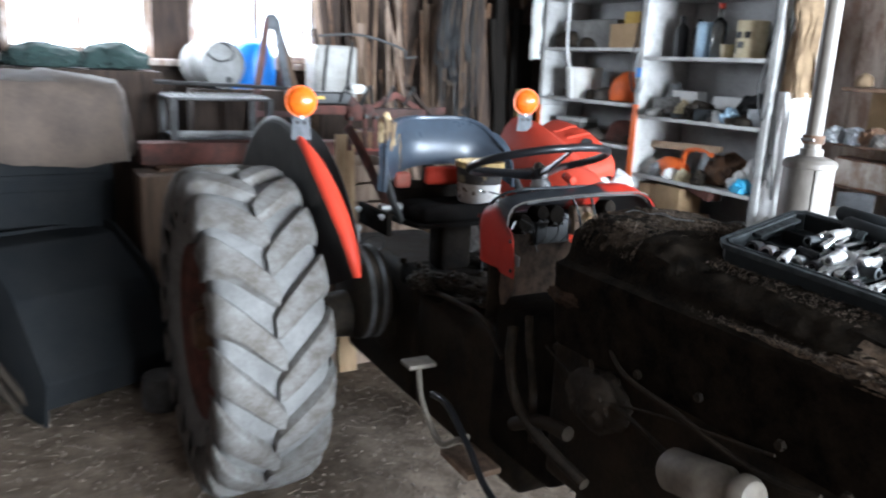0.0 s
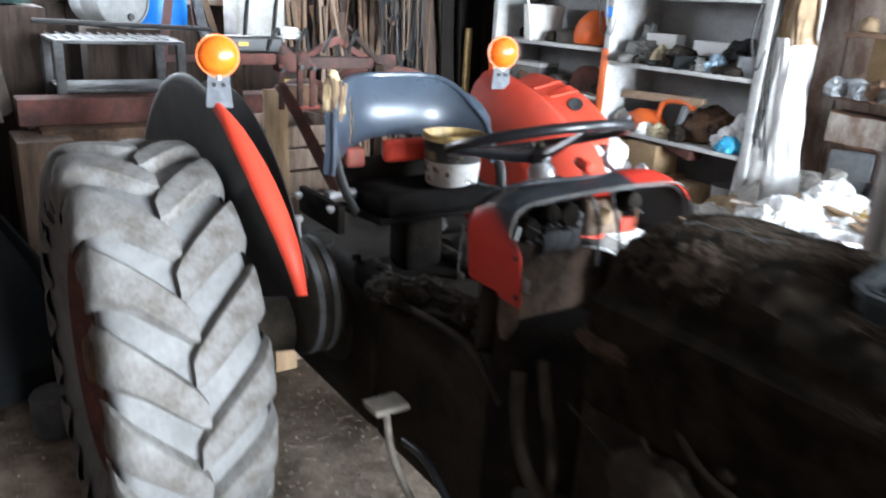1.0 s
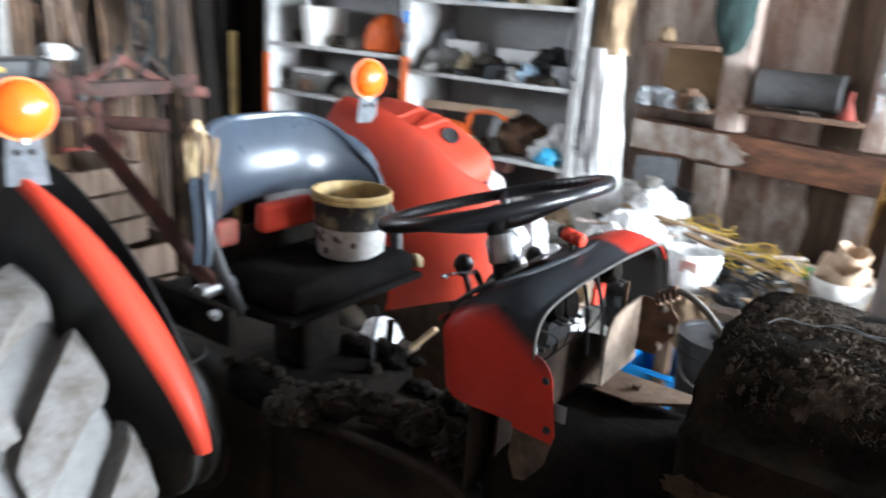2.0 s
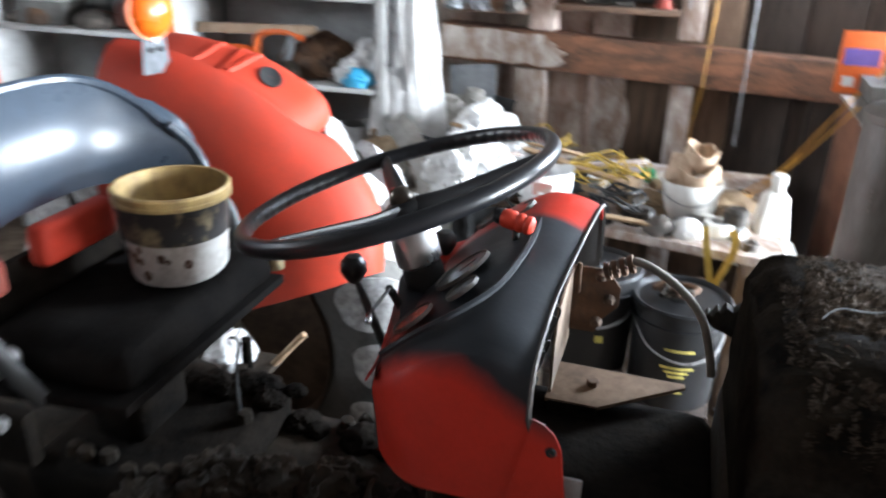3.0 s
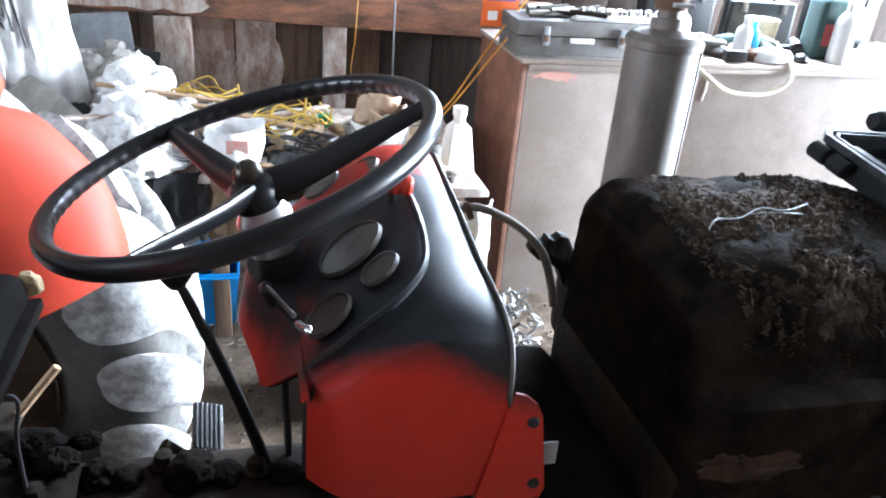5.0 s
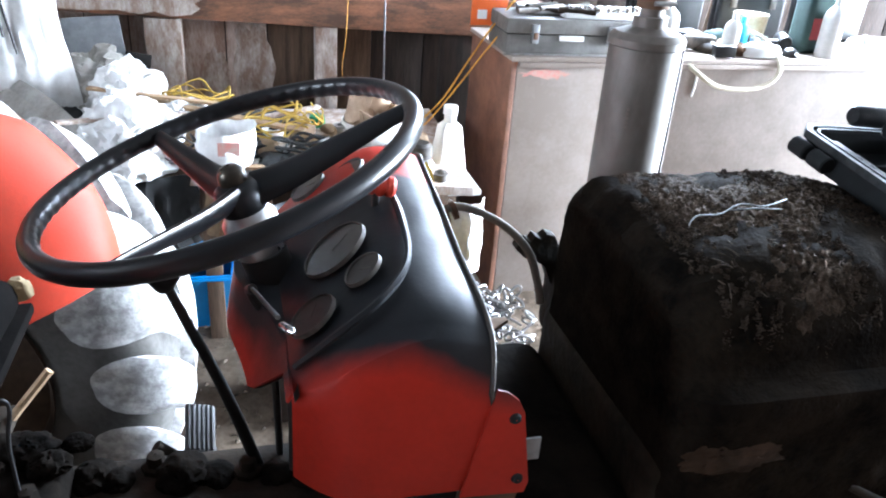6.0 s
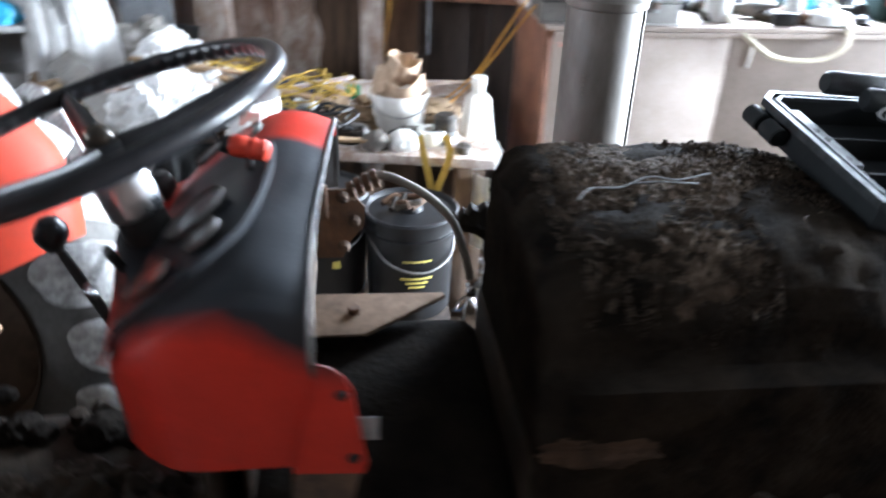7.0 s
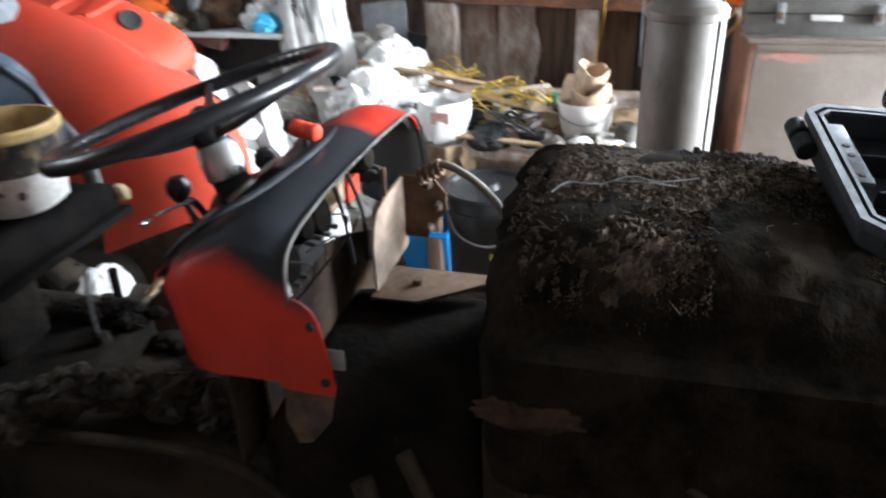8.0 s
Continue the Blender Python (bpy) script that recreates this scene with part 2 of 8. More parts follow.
DARKRED = mat("dark_red_label", (0.28, 0.03, 0.03), None, 9, 0.5, bump=0)
LEAD = mat("inner_dark", (0.01, 0.01, 0.01), None, 9, 0.9, bump=0)

def glassy(name, colour, rough=0.05):
    m = mat(name, colour, None, 9, rough, bump=0)
    p = m.node_tree.nodes["Principled BSDF"]
    p.inputs["Transmission Weight"].default_value = 1.0
    return m

GLASS = glassy("clear_glass", (0.85, 0.9, 0.88))
WINDOW = glassy("dusty_window_glass", (0.9, 0.93, 0.95), 0.15)

# ---- mesh helpers ----
def part(name, bm, material, parent=None, label="", smooth=True, category="", kind="", group=""):
    """Links a bmesh as one mesh object, under a thing or a part."""
    me = bpy.data.meshes.new(name)
    bm.normal_update()
    bm.to_mesh(me)
    bm.free()
    for f in me.polygons:
        f.use_smooth = smooth
    for m in material if isinstance(material, (list, tuple)) else (material,):
        me.materials.append(m)
    if smooth:
        me.set_sharp_from_angle(angle=radians(38))
    ob = new(name, me)
    if parent:
        ob.parent = parent
    return tagged(ob, label, category, group, kind)

def thing(name, label, category, at=(0, 0, 0), turn=0.0, group="", kind=""):
    ob = new(name)
    ob.matrix_basis = pose(*at, 0, 0, turn)
    return tagged(ob, label, category, group, kind)

def standing():
    """All objects that stand free so far."""
    return {ob for ob in scene.objects if ob.parent is None}

def shift_since(before, m):
    """Moves what was built since then."""
    for ob in standing() - before:
        ob.matrix_basis = m @ ob.matrix_basis

def put(ob, x, y, z, rx=0, ry=0, rz=0):
    ob.matrix_basis = pose(x, y, z, rx, ry, rz)
    return ob

def box(x0, x1, y0, y1, z0, z1, bevel=0.004, bm=None, seg=2):
    bm2 = bmesh.new()
    bmesh.ops.create_cube(bm2, size=1)
    for v in bm2.verts:
        v.co = Vector(((x0 + x1) / 2 + v.co.x * (x1 - x0), (y0 + y1) / 2 + v.co.y * (y1 - y0), (z0 + z1) / 2 + v.co.z * (z1 - z0)))
    if bevel:
        bmesh.ops.bevel(bm2, geom=bm2.edges[:], offset=min(bevel, 0.45 * min(x1 - x0, y1 - y0, z1 - z0)), segments=seg, affect="EDGES", profile=0.6)
    return join(bm, bm2)

def join(bm, other):
    if bm is None:
        return other
    me = bpy.data.meshes.new("tmp")
    other.to_mesh(me)
    other.free()
    bm.from_mesh(me)
    bpy.data.meshes.remove(me)
    return bm

def moved(bm, m):
    bmesh.ops.transform(bm, matrix=m, verts=bm.verts)
    return bm

def lathe(profile, seg=40, bm=None, closed=False):
    """Turns (radius, height) points round z; the ends are capped where their radius is over zero, if closed."""
    b = bmesh.new()
    rings = []
    for r, z in profile:
        rings.append([b.verts.new((r * math.cos(2 * math.pi * i / seg), r * math.sin(2 * math.pi * i / seg), z)) for i in range(seg)])
    for p, q in zip(rings, rings[1:]):
        for i in range(seg):
            b.faces.new((p[i], p[(i + 1) % seg], q[(i + 1) % seg], q[i]))
    if closed:
        b.faces.new(rings[0][::-1])
        b.faces.new(rings[-1])
    bmesh.ops.recalc_face_normals(b, faces=b.faces)
    return join(bm, b)

def rod(a, b, r, seg=14, bm=None, r2=None):
    a, b = Vector(a), Vector(b)
    n = (b - a).length
    e = min(r, r2 or r) * 0.15
    c = lathe([(r - e, 0), (r, e), (r2 or r, n - e), ((r2 or r) - e, n)], seg, closed=True)
    moved(c, Matrix.Translation(a) @ (b - a).to_track_quat("Z", "Y").to_matrix().to_4x4())
    return join(bm, c)

def curve_points(pts, steps=6, loop=False):
    """A smooth line through pts (Catmull-Rom)."""
    p = [Vector(q) for q in pts]
    n, out = len(p), []
    for i in range(n if loop else n - 1):
        a, b, c, d = (p[(i + k) % n] if loop else p[min(max(i + k, 0), n - 1)] for k in (-1, 0, 1, 2))
        for j in range(steps):
            t = j / steps
            out.append(0.5 * (2 * b + (c - a) * t + (2 * a - 5 * b + 4 * c - d) * t * t + (3 * b - a - 3 * c + d) * t ** 3))
    return out if loop else out + [p[-1]]

def tube(pts, r, seg=8, steps=6, bm=None, loop=False, flat=1.0):
    """A round (or flattened) bar along a smooth line."""
    line = curve_points(pts, steps, loop) if steps > 1 else [Vector(q) for q in pts]
    b = bmesh.new()
    n, rings, up = len(line), [], None
    for i, c in enumerate(line):
        d = (line[(i + 1) % n] - line[i - 1]) if loop else (line[min(i + 1, n - 1)] - line[max(i - 1, 0)])
        d.normalize()
        if up is None:
            up = d.orthogonal().normalized()
        up = (up - d * up.dot(d)).normalized()
        side = d.cross(up)
        rr = r(i / max(1, n - 1)) if callable(r) else r
        rings.append([b.verts.new(c + rr * (math.cos(2 * math.pi * k / seg) * up + flat * math.sin(2 * math.pi * k / seg) * side)) for k in range(seg)])
    for i in range(n if loop else n - 1):
        p, q = rings[i], rings[(i + 1) % n]
        for k in range(seg):
            b.faces.new((p[k], p[(k + 1) % seg], q[(k + 1) % seg], q[k]))
    if not loop:
        b.faces.new(rings[0][::-1])
        b.faces.new(rings[-1])
    bmesh.ops.recalc_face_normals(b, faces=b.faces)
    return join(bm, b)

def skin(rows, thick=0.0, bm=None, close_u=False):
    """A sheet through rows of points, given a thickness."""
    b = bmesh.new()
    v = [[b.verts.new(p) for p in row] for row in rows]
    for r, s in zip(v, v[1:]):
        m = len(r)
        for i in range(m if close_u else m - 1):
            b.faces.new((r[i], r[(i + 1) % m], s[(i + 1) % m], s[i]))
    bmesh.ops.recalc_face_normals(b, faces=b.faces)
    if thick:
        bmesh.ops.solidify(b, geom=b.faces[:], thickness=thick)
    return join(bm, b)

def prism(poly, lo, hi, axis="z", bevel=0.0, bm=None):
    """A flat outline drawn out along an axis."""
    b = bmesh.new()
    at = {"x": lambda u, v, w: (w, u, v), "y": lambda u, v, w: (u, w, v), "z": lambda u, v, w: (u, v, w)}[axis]
    lower, upper = [b.verts.new(at(u, v, lo)) for u, v in poly], [b.verts.new(at(u, v, hi)) for u, v in poly]
    n = len(poly)
    b.faces.new(lower[::-1])
    b.faces.new(upper)
    for i in range(n):
        b.faces.new((lower[i], lower[(i + 1) % n], upper[(i + 1) % n], upper[i]))
    bmesh.ops.recalc_face_normals(b, faces=b.faces)
    if bevel:
        bmesh.ops.bevel(b, geom=b.edges[:], offset=bevel, segments=2, affect="EDGES", profile=0.6)
    return join(bm, b)

def lump(sx, sy, sz, seed=0, rough=0.25, folds=3.0, level=4, base=True):
    """A slack heap of cloth or sacking, flat below."""
    b = bmesh.new()
    bmesh.ops.create_icosphere(b, subdivisions=level, radius=1)
    off = Vector((seed * 7.3, seed * 3.1, seed * 1.7))
    for v in b.verts:
        d = v.co.normalized()
        k = noise.noise(d * folds * 0.5 + off) * 0.6 + (0.5 - abs(noise.noise(d * folds + off))) * 0.8 + (0.3 - abs(noise.noise(d * folds * 2.7 + off))) * 0.35
        r = 1 + rough * k
        v.co = Vector((d.x * sx * r, d.y * sy * r, d.z * sz * r))
        if base and v.co.z < -0.35 * sz:
            v.co.z = -0.35 * sz + 0.1 * (v.co.z + 0.35 * sz)
    lo = min(v.co.z for v in b.verts)
    for v in b.verts:
        v.co.z -= lo
    return b

def glow(name, colour, strength):
    m = bpy.data.materials.new(name)
    m.use_nodes = True
    n = m.node_tree.nodes
    e = n.new("ShaderNodeEmission")
    e.inputs[0].default_value, e.inputs[1].default_value = (*colour, 1), strength
    m.node_tree.links.new(e.outputs[0], n["Material Output"].inputs[0])
    return m

HAZE = glow("bright_overcast_sky", (0.92, 0.97, 1.0), 7.0)

# ---- the barn ----
X0, X1, Y0, Y1, H = -3.0, 9.4, -2.7, 2.83, 2.9

def structure(name, bm, material, label, smooth=True):
    return part(name, bm, material, None, label, smooth, "structure", "structure")

def earth():
    rows = []
    xs = np.concatenate([np.linspace(-60, -4, 6), np.linspace(-3.5, 5.6, 120), np.linspace(9.5, 60, 6)])
    ys = np.concatenate([np.linspace(-60, -4, 6), np.linspace(-3.2, 3.2, 90), np.linspace(6, 60, 6)])
    for x in xs:
        rows.append([(x, y, 0.018 * noise.noise(Vector((x * 1.3, y * 1.3, 0))) + 0.010 * noise.noise(Vector((x * 6, y * 6, 3))) + 0.005 * noise.noise(Vector((x * 17, y * 17, 9))) - 0.008) for y in ys])
    return skin(rows)

structure("ground", earth(), DIRT, "trampled earth floor with stones and straw")
# the ceiling is out of view; it closes the barn and bounces light down
structure("ceiling", box(X0 - 0.2, X1 + 0.2, Y0 - 0.2, Y1 + 0.2, H, H + 0.12), CEILING, "unseen boarded barn ceiling, pale to bounce light")
WX0, WX1, WZ0, WZ1 = 2.6, 4.3, 1.56, 2.54
wl = box(X0, X1, Y1 + 0.03, Y1 + 0.09, -0.05, WZ0, 0)
box(X0, WX0, Y1 + 0.03, Y1 + 0.09, WZ0, H, 0, wl)
box(WX1, X1, Y1 + 0.03, Y1 + 0.09, WZ0, H, 0, wl)
box(WX0, WX1, Y1 + 0.03, Y1 + 0.09, WZ1, H, 0, wl)
wall_l = structure("wall_left", wl, WOOD_DARK, "dark boarded barn wall behind the benches")
wall_r = structure("wall_right", box(X0, X1, Y0 - 0.09, Y0, -0.05, H), WOOD_DARK, "dark boarded barn wall")
# the end wall behind the tractor has two windows
wb = box(X0 - 0.09, X0, Y0, Y1, -0.05, 1.58, 0)
box(X0 - 0.09, X0, Y0, Y1, 2.35, H, 0, wb)
for a, b in ((Y0, -1.55), (-0.62, -0.36), (0.62, Y1)):
    box(X0 - 0.09, X0, a, b, 1.58, 2.35, 0, wb)
structure("wall_back", wb, WOOD_DARK, "dark boarded end wall with two windows", False)
wf = box(X1, X1 + 0.09, Y0, -0.55, -0.05, H, 0)
box(X1, X1 + 0.09, 2.5, Y1, -0.05, H, 0, wf)
box(X1, X1 + 0.09, -0.55, 2.5, 2.7, H, 0, wf)
structure("wall_front", wf, WOOD_DARK, "boarded barn wall with an open doorway", False)

def window(name, y0, y1):
    root = thing(name, "bright barn window with grey wooden bars", "window", (X0, 0, 0), kind="structure")
    f = box(-0.07, 0.02, y0, y0 + 0.05, 1.58, 2.35)
    box(-0.07, 0.02, y1 - 0.05, y1, 1.58, 2.35, bm=f)
    box(-0.07, 0.02, y0 + 0.05, y1 - 0.05, 1.58, 1.63, bm=f)
    box(-0.07, 0.02, y0 + 0.05, y1 - 0.05, 2.30, 2.35, bm=f)
    part("window_frame", f, BEAM_PALE, root)
    part("window_bar", box(-0.05, 0.0, (y0 + y1) / 2 - 0.018, (y0 + y1) / 2 + 0.018, 1.63, 2.30), BEAM_PALE, root)
    for a, b in ((y0 + 0.05, (y0 + y1) / 2 - 0.018), ((y0 + y1) / 2 + 0.018, y1 - 0.05)):
        g = part("pane", box(-0.035, -0.03, a, b, 1.63, 2.30, 0), WINDOW, root)
        g.visible_shadow = False

window("window_1", -1.55, -0.62)
window("window_2", -0.36, 0.62)
part("window_sill", box(X0 + 0.002, X0 + 0.16, -1.7, 0.75, 1.53, 1.575), BEAM_PALE, None, "pale wooden sill under the windows", category="structure", kind="structure")

hw = thing("window_3", "bright window in the side wall over the cabinet", "window", (0, Y1, 0), kind="structure")
for a, b in ((WX0, WX0 + 0.04), (3.43, 3.47), (WX1 - 0.04, WX1)):
    part("window_bar", box(a, b, 0.035, 0.08, WZ0 + 0.001, WZ1 - 0.001), BEAM_PALE, hw)

part("backdrop", box(X0 - 6.02, X0 - 6.0, -14, 14, -2, 9, 0), HAZE, None, "bright overcast sky beyond the windows", category="backdrop", kind="structure")

# ---- the tractor ----
tractor = thing("tractor", "old red farm tractor with its hood removed, standing in a barn", "tractor")
AX, AZ, TW = 0.14, 0.62, 0.355
TS = 0.932

def wheel_turn(bm):
    return moved(bm, Matrix.Rotation(radians(-90), 4, "X"))

def tyre_mesh():
    h = TW / 2
    prof = [(0.355, -h * 0.72), (0.40, -h * 0.86), (0.47, -h), (0.54, -h * 1.02), (0.585, -h * 0.96), (0.605, -h * 0.84), (0.615, -h * 0.5), (0.62, 0),
            (0.615, h * 0.5), (0.605, h * 0.84), (0.585, h * 0.96), (0.54, h * 1.02), (0.47, h), (0.40, h * 0.86), (0.355, h * 0.72), (0.345, 0), (0.355, -h * 0.72)]
    return wheel_turn(lathe([(r * TS, z) for r, z in prof], 72))

def lug_mesh(side):
    """One bar of the tread: from the shoulder slantwise to the middle."""
    h = TW / 2
    b, rings = bmesh.new(), []
    for u, ang, low, top, wide in ((1.02, 12.5, 0.450, 0.460, 0.5), (1.07, 12.5, 0.455, 0.482, 2.4), (1.105, 12.4, 0.47, 0.508, 3.9), (1.12, 12.2, 0.49, 0.536, 4.9), (1.115, 11.9, 0.515, 0.568, 5.5), (1.08, 11.3, 0.55, 0.602, 5.7), (1.01, 10.4, 0.58, 0.634, 5.4),
                                   (0.86, 8.2, 0.59, 0.652, 4.9), (0.60, 4.4, 0.595, 0.659, 4.5), (0.30, -0.4, 0.60, 0.661, 4.3), (0.04, -4.6, 0.60, 0.659, 3.9), (-0.07, -6.4, 0.60, 0.655, 2.7)):
        ring = []
        for r, k in ((low, 1.25), (top - 0.012, 1.0), (top - 0.003, 0.84), (top, 0.0), (top - 0.003, -0.84), (top - 0.012, -1.0), (low, -1.25)):
            q = radians(ang + k * wide * 1.16)
            ring.append(b.verts.new((TS * r * math.cos(q), side * u * h, TS * r * math.sin(q))))
        rings.append(ring)
    for p, q in zip(rings, rings[1:]):
        for k in range(6):
            b.faces.new((p[k], p[k + 1], q[k + 1], q[k]))
    for r in (rings[0], rings[-1]):
        b.faces.new(r)
    bmesh.ops.recalc_face_normals(b, faces=b.faces)
    return b

LUGS = 18

def rear_wheel(y, out, turn, tread, casing):
    tyre = part("rear_wheel", tyre_mesh(), casing, tractor, "dusty rear tractor tyre with deep lugs")
    tyre.matrix_basis = pose(AX, y, AZ)
    for s in (-1, 1):
        first = None
        for i in range(LUGS):
            a = turn + 360 / LUGS * (i + (0.5 if s > 0 else 0))
            if first is None:
                first = part("lug", lug_mesh(s), tread, tyre)
                ob = first
            else:
                ob = new("lug", first.data)
                ob.parent = tyre
            ob.matrix_basis = Matrix.Rotation(radians(-a), 4, "Y")
    rim = lathe([(0.05, 0.10), (0.13, 0.10), (0.15, 0.06), (0.24, 0.045), (0.29, 0.07), (0.31, 0.12), (0.345, 0.135), (0.352, 0.15), (0.352, -0.14), (0.338, -0.13), (0.31, -0.06), (0.30, 0.03), (0.24, 0.035), (0.05, 0.06)], 48)
    if out > 0:
        rim = lathe([(0.338, 0.06), (0.342, 0.12), (0.349, 0.135), (0.355, 0.15), (0.352, 0.0), (0.355, -0.14), (0.349, -0.13), (0.342, -0.115), (0.338, -0.06)], 48, closed=True)
    moved(rim, Matrix.Diagonal((TS, TS, 1, 1)))
    wheel_turn(rim)
    if out < 0:
        moved(rim, Matrix.Rotation(math.pi, 4, "Z"))
    part("rim", rim, RUST_RED if out < 0 else RIM_BROWN, tyre, "dull red wheel rim" if out < 0 else "dusty brown wheel rim")
    if out > 0:
        disc = lathe([(0.05, 0.065), (0.228, 0.048), (0.228, 0.060), (0.05, 0.078)], 40, closed=True)
        lathe([(0.286, 0.046), (0.318, 0.040), (0.318, 0.052), (0.286, 0.058)], 48, disc, closed=True)
        part("rim_disc", wheel_turn(disc), RIM_BROWN, tyre, "dished wheel disc with openings")
        for k in range(8):
            plate = moved(box(0.220, 0.294, -0.004, 0.008, -0.068, 0.068, 0.003), Matrix.Translation((0, 0.050, 0)))
            part("disc_web", moved(plate, Matrix.Rotation(2 * math.pi * k / 8, 4, "Y")), RIM_BROWN, tyre)
    hub = wheel_turn(lathe([(0.001, 0.16), (0.06, 0.16), (0.075, 0.14), (0.08, 0.05), (0.001, 0.05)], 24))
    for k in range(8):
        q = 2 * math.pi * k / 8
        part("wheel_nut", rod((0.105 * math.cos(q), out * 0.04, 0.105 * math.sin(q)), (0.105 * math.cos(q), out * 0.125, 0.105 * math.sin(q)), 0.012, 6), RUST, tyre)
    if out < 0:
        moved(hub, Matrix.Rotation(math.pi, 4, "Z"))
    part("hub", hub, RUST, tyre)
    return tyre

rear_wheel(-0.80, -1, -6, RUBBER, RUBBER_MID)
# same rubber as the right wheel, with lit lugs and shaded casing as colours
rear_wheel(0.73, 1, -7.4, RUBBER_LIT, RUBBER_DARK)

FX, FZ = 0.0, 0.68

def fender(s, shift):
    """A dished mudguard: red outside, black inside, its rim towards the wheel."""
    low_part = [(0.585, 0.706), (0.583, 0.722), (0.565, 0.736), (0.53, 0.741), (0.49, 0.736), (0.455, 0.715), (0.415, 0.675), (0.385, 0.61), (0.37, 0.52), (0.365, 0.40)]
    high_part = [(0.585, 0.680), (0.580, 0.684), (0.560, 0.694), (0.525, 0.714), (0.487, 0.733), (0.452, 0.722), (0.414, 0.680), (0.385, 0.61), (0.37, 0.52), (0.365, 0.40)]
    rows, rows2 = [], []
    for i in range(40):
        row, row2 = [], []
        for k, ((y_low, r_low), (y_high, r_high)) in enumerate(zip(low_part, high_part)):
            low = 21.5 + 2.2 * abs(k - 3) ** 0.8 * (0.55 if k < 3 else 0.42)
            a = radians(low + (88 - low) * i / 39)
            u = max(0.0, min(1.0, (math.degrees(a) - 45) / 9))
            u = u * u * (3 - 2 * u)
            y, r = y_low + (y_high - y_low) * u, r_low + (r_high - r_low) * u
            yy = y - 0.045 * max(0, 1 - (i / 14)) ** 1.8 * (1 - k / 12)
            rr = r - 0.045 * max(0, 1 - (i / 9)) ** 2
            row.append((FX + rr * math.cos(a), s * (yy + shift), FZ + rr * math.sin(a)))
            row2.append((FX + (rr - 0.006) * math.cos(a), s * (yy + shift + 0.005), FZ + (rr - 0.006) * math.sin(a)))
        rows.append(row)
        rows2.append(row2)
    f = part("fender", skin(rows, -0.003), FENDER_RED, tractor, "red dished mudguard with a black underside")
    part("underside", skin(rows2), BLACK_PAINT, f, "black underside")
    part("rolled_edge", tube([r[0] for r in rows[::3]], 0.007, 8, 3), FENDER_RED, f)
    return f

def right_fender():
    """A lens of red shows on the rounded shoulder; the face towards the wheel and the rear are black."""
    def rim_y(a):
        t = min(1.0, max(0.0, (a - 19) / 40))
        return -0.522 - 0.078 * (1 - (1 - t) ** 1.8)
    rows, rear, plate = [], [], []
    for i in range(46):
        a = 20.5 + 129.5 * i / 45
        wide = 0.012 + 0.050 * max(0.0, math.sin(math.pi * min(1, max(0, (a - 17) / 56)))) ** 0.8 if a < 73 else 0.012
        y, q = rim_y(a), radians(a)
        droop = 0.03 * max(0, 1 - (a - 19) / 14) ** 2
        row = [(FX + (r - droop) * math.cos(q), y + wide * u, FZ + (r - droop) * math.sin(q)) for u, r in ((0, 0.697), (0.03, 0.708), (0.15, 0.717), (0.4, 0.722), (0.7, 0.719), (1.0, 0.708))]
        if a < 72:
            rows.append(row)
        if a > 69:
            rear.append(row)
        plate.append([(FX + (r - droop) * math.cos(q), y + 0.004 * k, FZ + (r - droop) * math.sin(q)) for k, r in enumerate((0.696, 0.62, 0.52, 0.42, 0.32))])
    f = part("fender", skin(rows, 0.003), RED, tractor, "red mudguard with a black face towards the wheel")
    part("rear_section", skin(rear, 0.003), BLACK_PAINT, f, "black rear section")
    part("side_plate", skin(plate, 0.003), BLACK_PAINT, f, "black side plate facing the wheel")
    back = [[(FX + r * math.cos(radians(a)), -0.50, FZ + r * math.sin(radians(a))) for r in (0.70, 0.5, 0.32)] for a in range(24, 151, 6)]
    part("inner_wall", skin(back, 0.003), BLACK_PAINT, f)
    return f

fend_r = right_fender()
fend_l = fender(1, 0.02)

# raised lamp seat on the outer shoulder of the left mudguard: two ribs, an empty oval hole, a rounded front end
PAD_Y = (0.598, 0.615, 0.635, 0.66, 0.685, 0.71, 0.73, 0.745, 0.755, 0.758)
PAD_R = (0.678, 0.687, 0.691, 0.699, 0.709, 0.720, 0.724, 0.718, 0.700, 0.675)

def pad_at(a, y, lift=0.0):
    """A point of the lamp seat at an angle round the axle and a distance from the middle of the tractor."""
    e = max(0.0, min(1.0, (a - 51.0) / 6.5))
    r = float(np.interp(y, PAD_Y, PAD_R)) + lift
    r -= 0.060 * (1 - math.sqrt(max(0.0, 1 - (1 - e) ** 2)))
    if a > 73.5:
        r -= 0.006
    return Vector((FX + r * math.cos(radians(a)), y, FZ + r * math.sin(radians(a))))

pad = part("lamp_seat", skin([[pad_at(a, y) for y in PAD_Y] for a in [51 + 0.5 * i for i in range(14)] + [58.2, 60, 62, 64, 66, 68, 70, 72, 73.4, 73.8, 76, 79, 82, 86, 90]], 0.003), FENDER_RED, fend_l, "raised red lamp seat")
for a in (69.8, 77.8):
    part("rib", skin([[pad_at(a + 0.5 * k + d, y, lift) for k, y in enumerate((0.728, 0.705, 0.68, 0.655, 0.632))] for d, lift in ((-0.9, -0.001), (-0.55, 0.0045), (0.35, 0.0045), (0.75, -0.001))], 0.001), FENDER_RED, fend_l)
hole_n = Vector((math.cos(radians(64.5)), -0.38, math.sin(radians(64.5)))).normalized()
hole = lathe([(0.001, 0.0005), (0.024, 0.0005), (0.0265, 0.002), (0.029, 0.0)], 28)
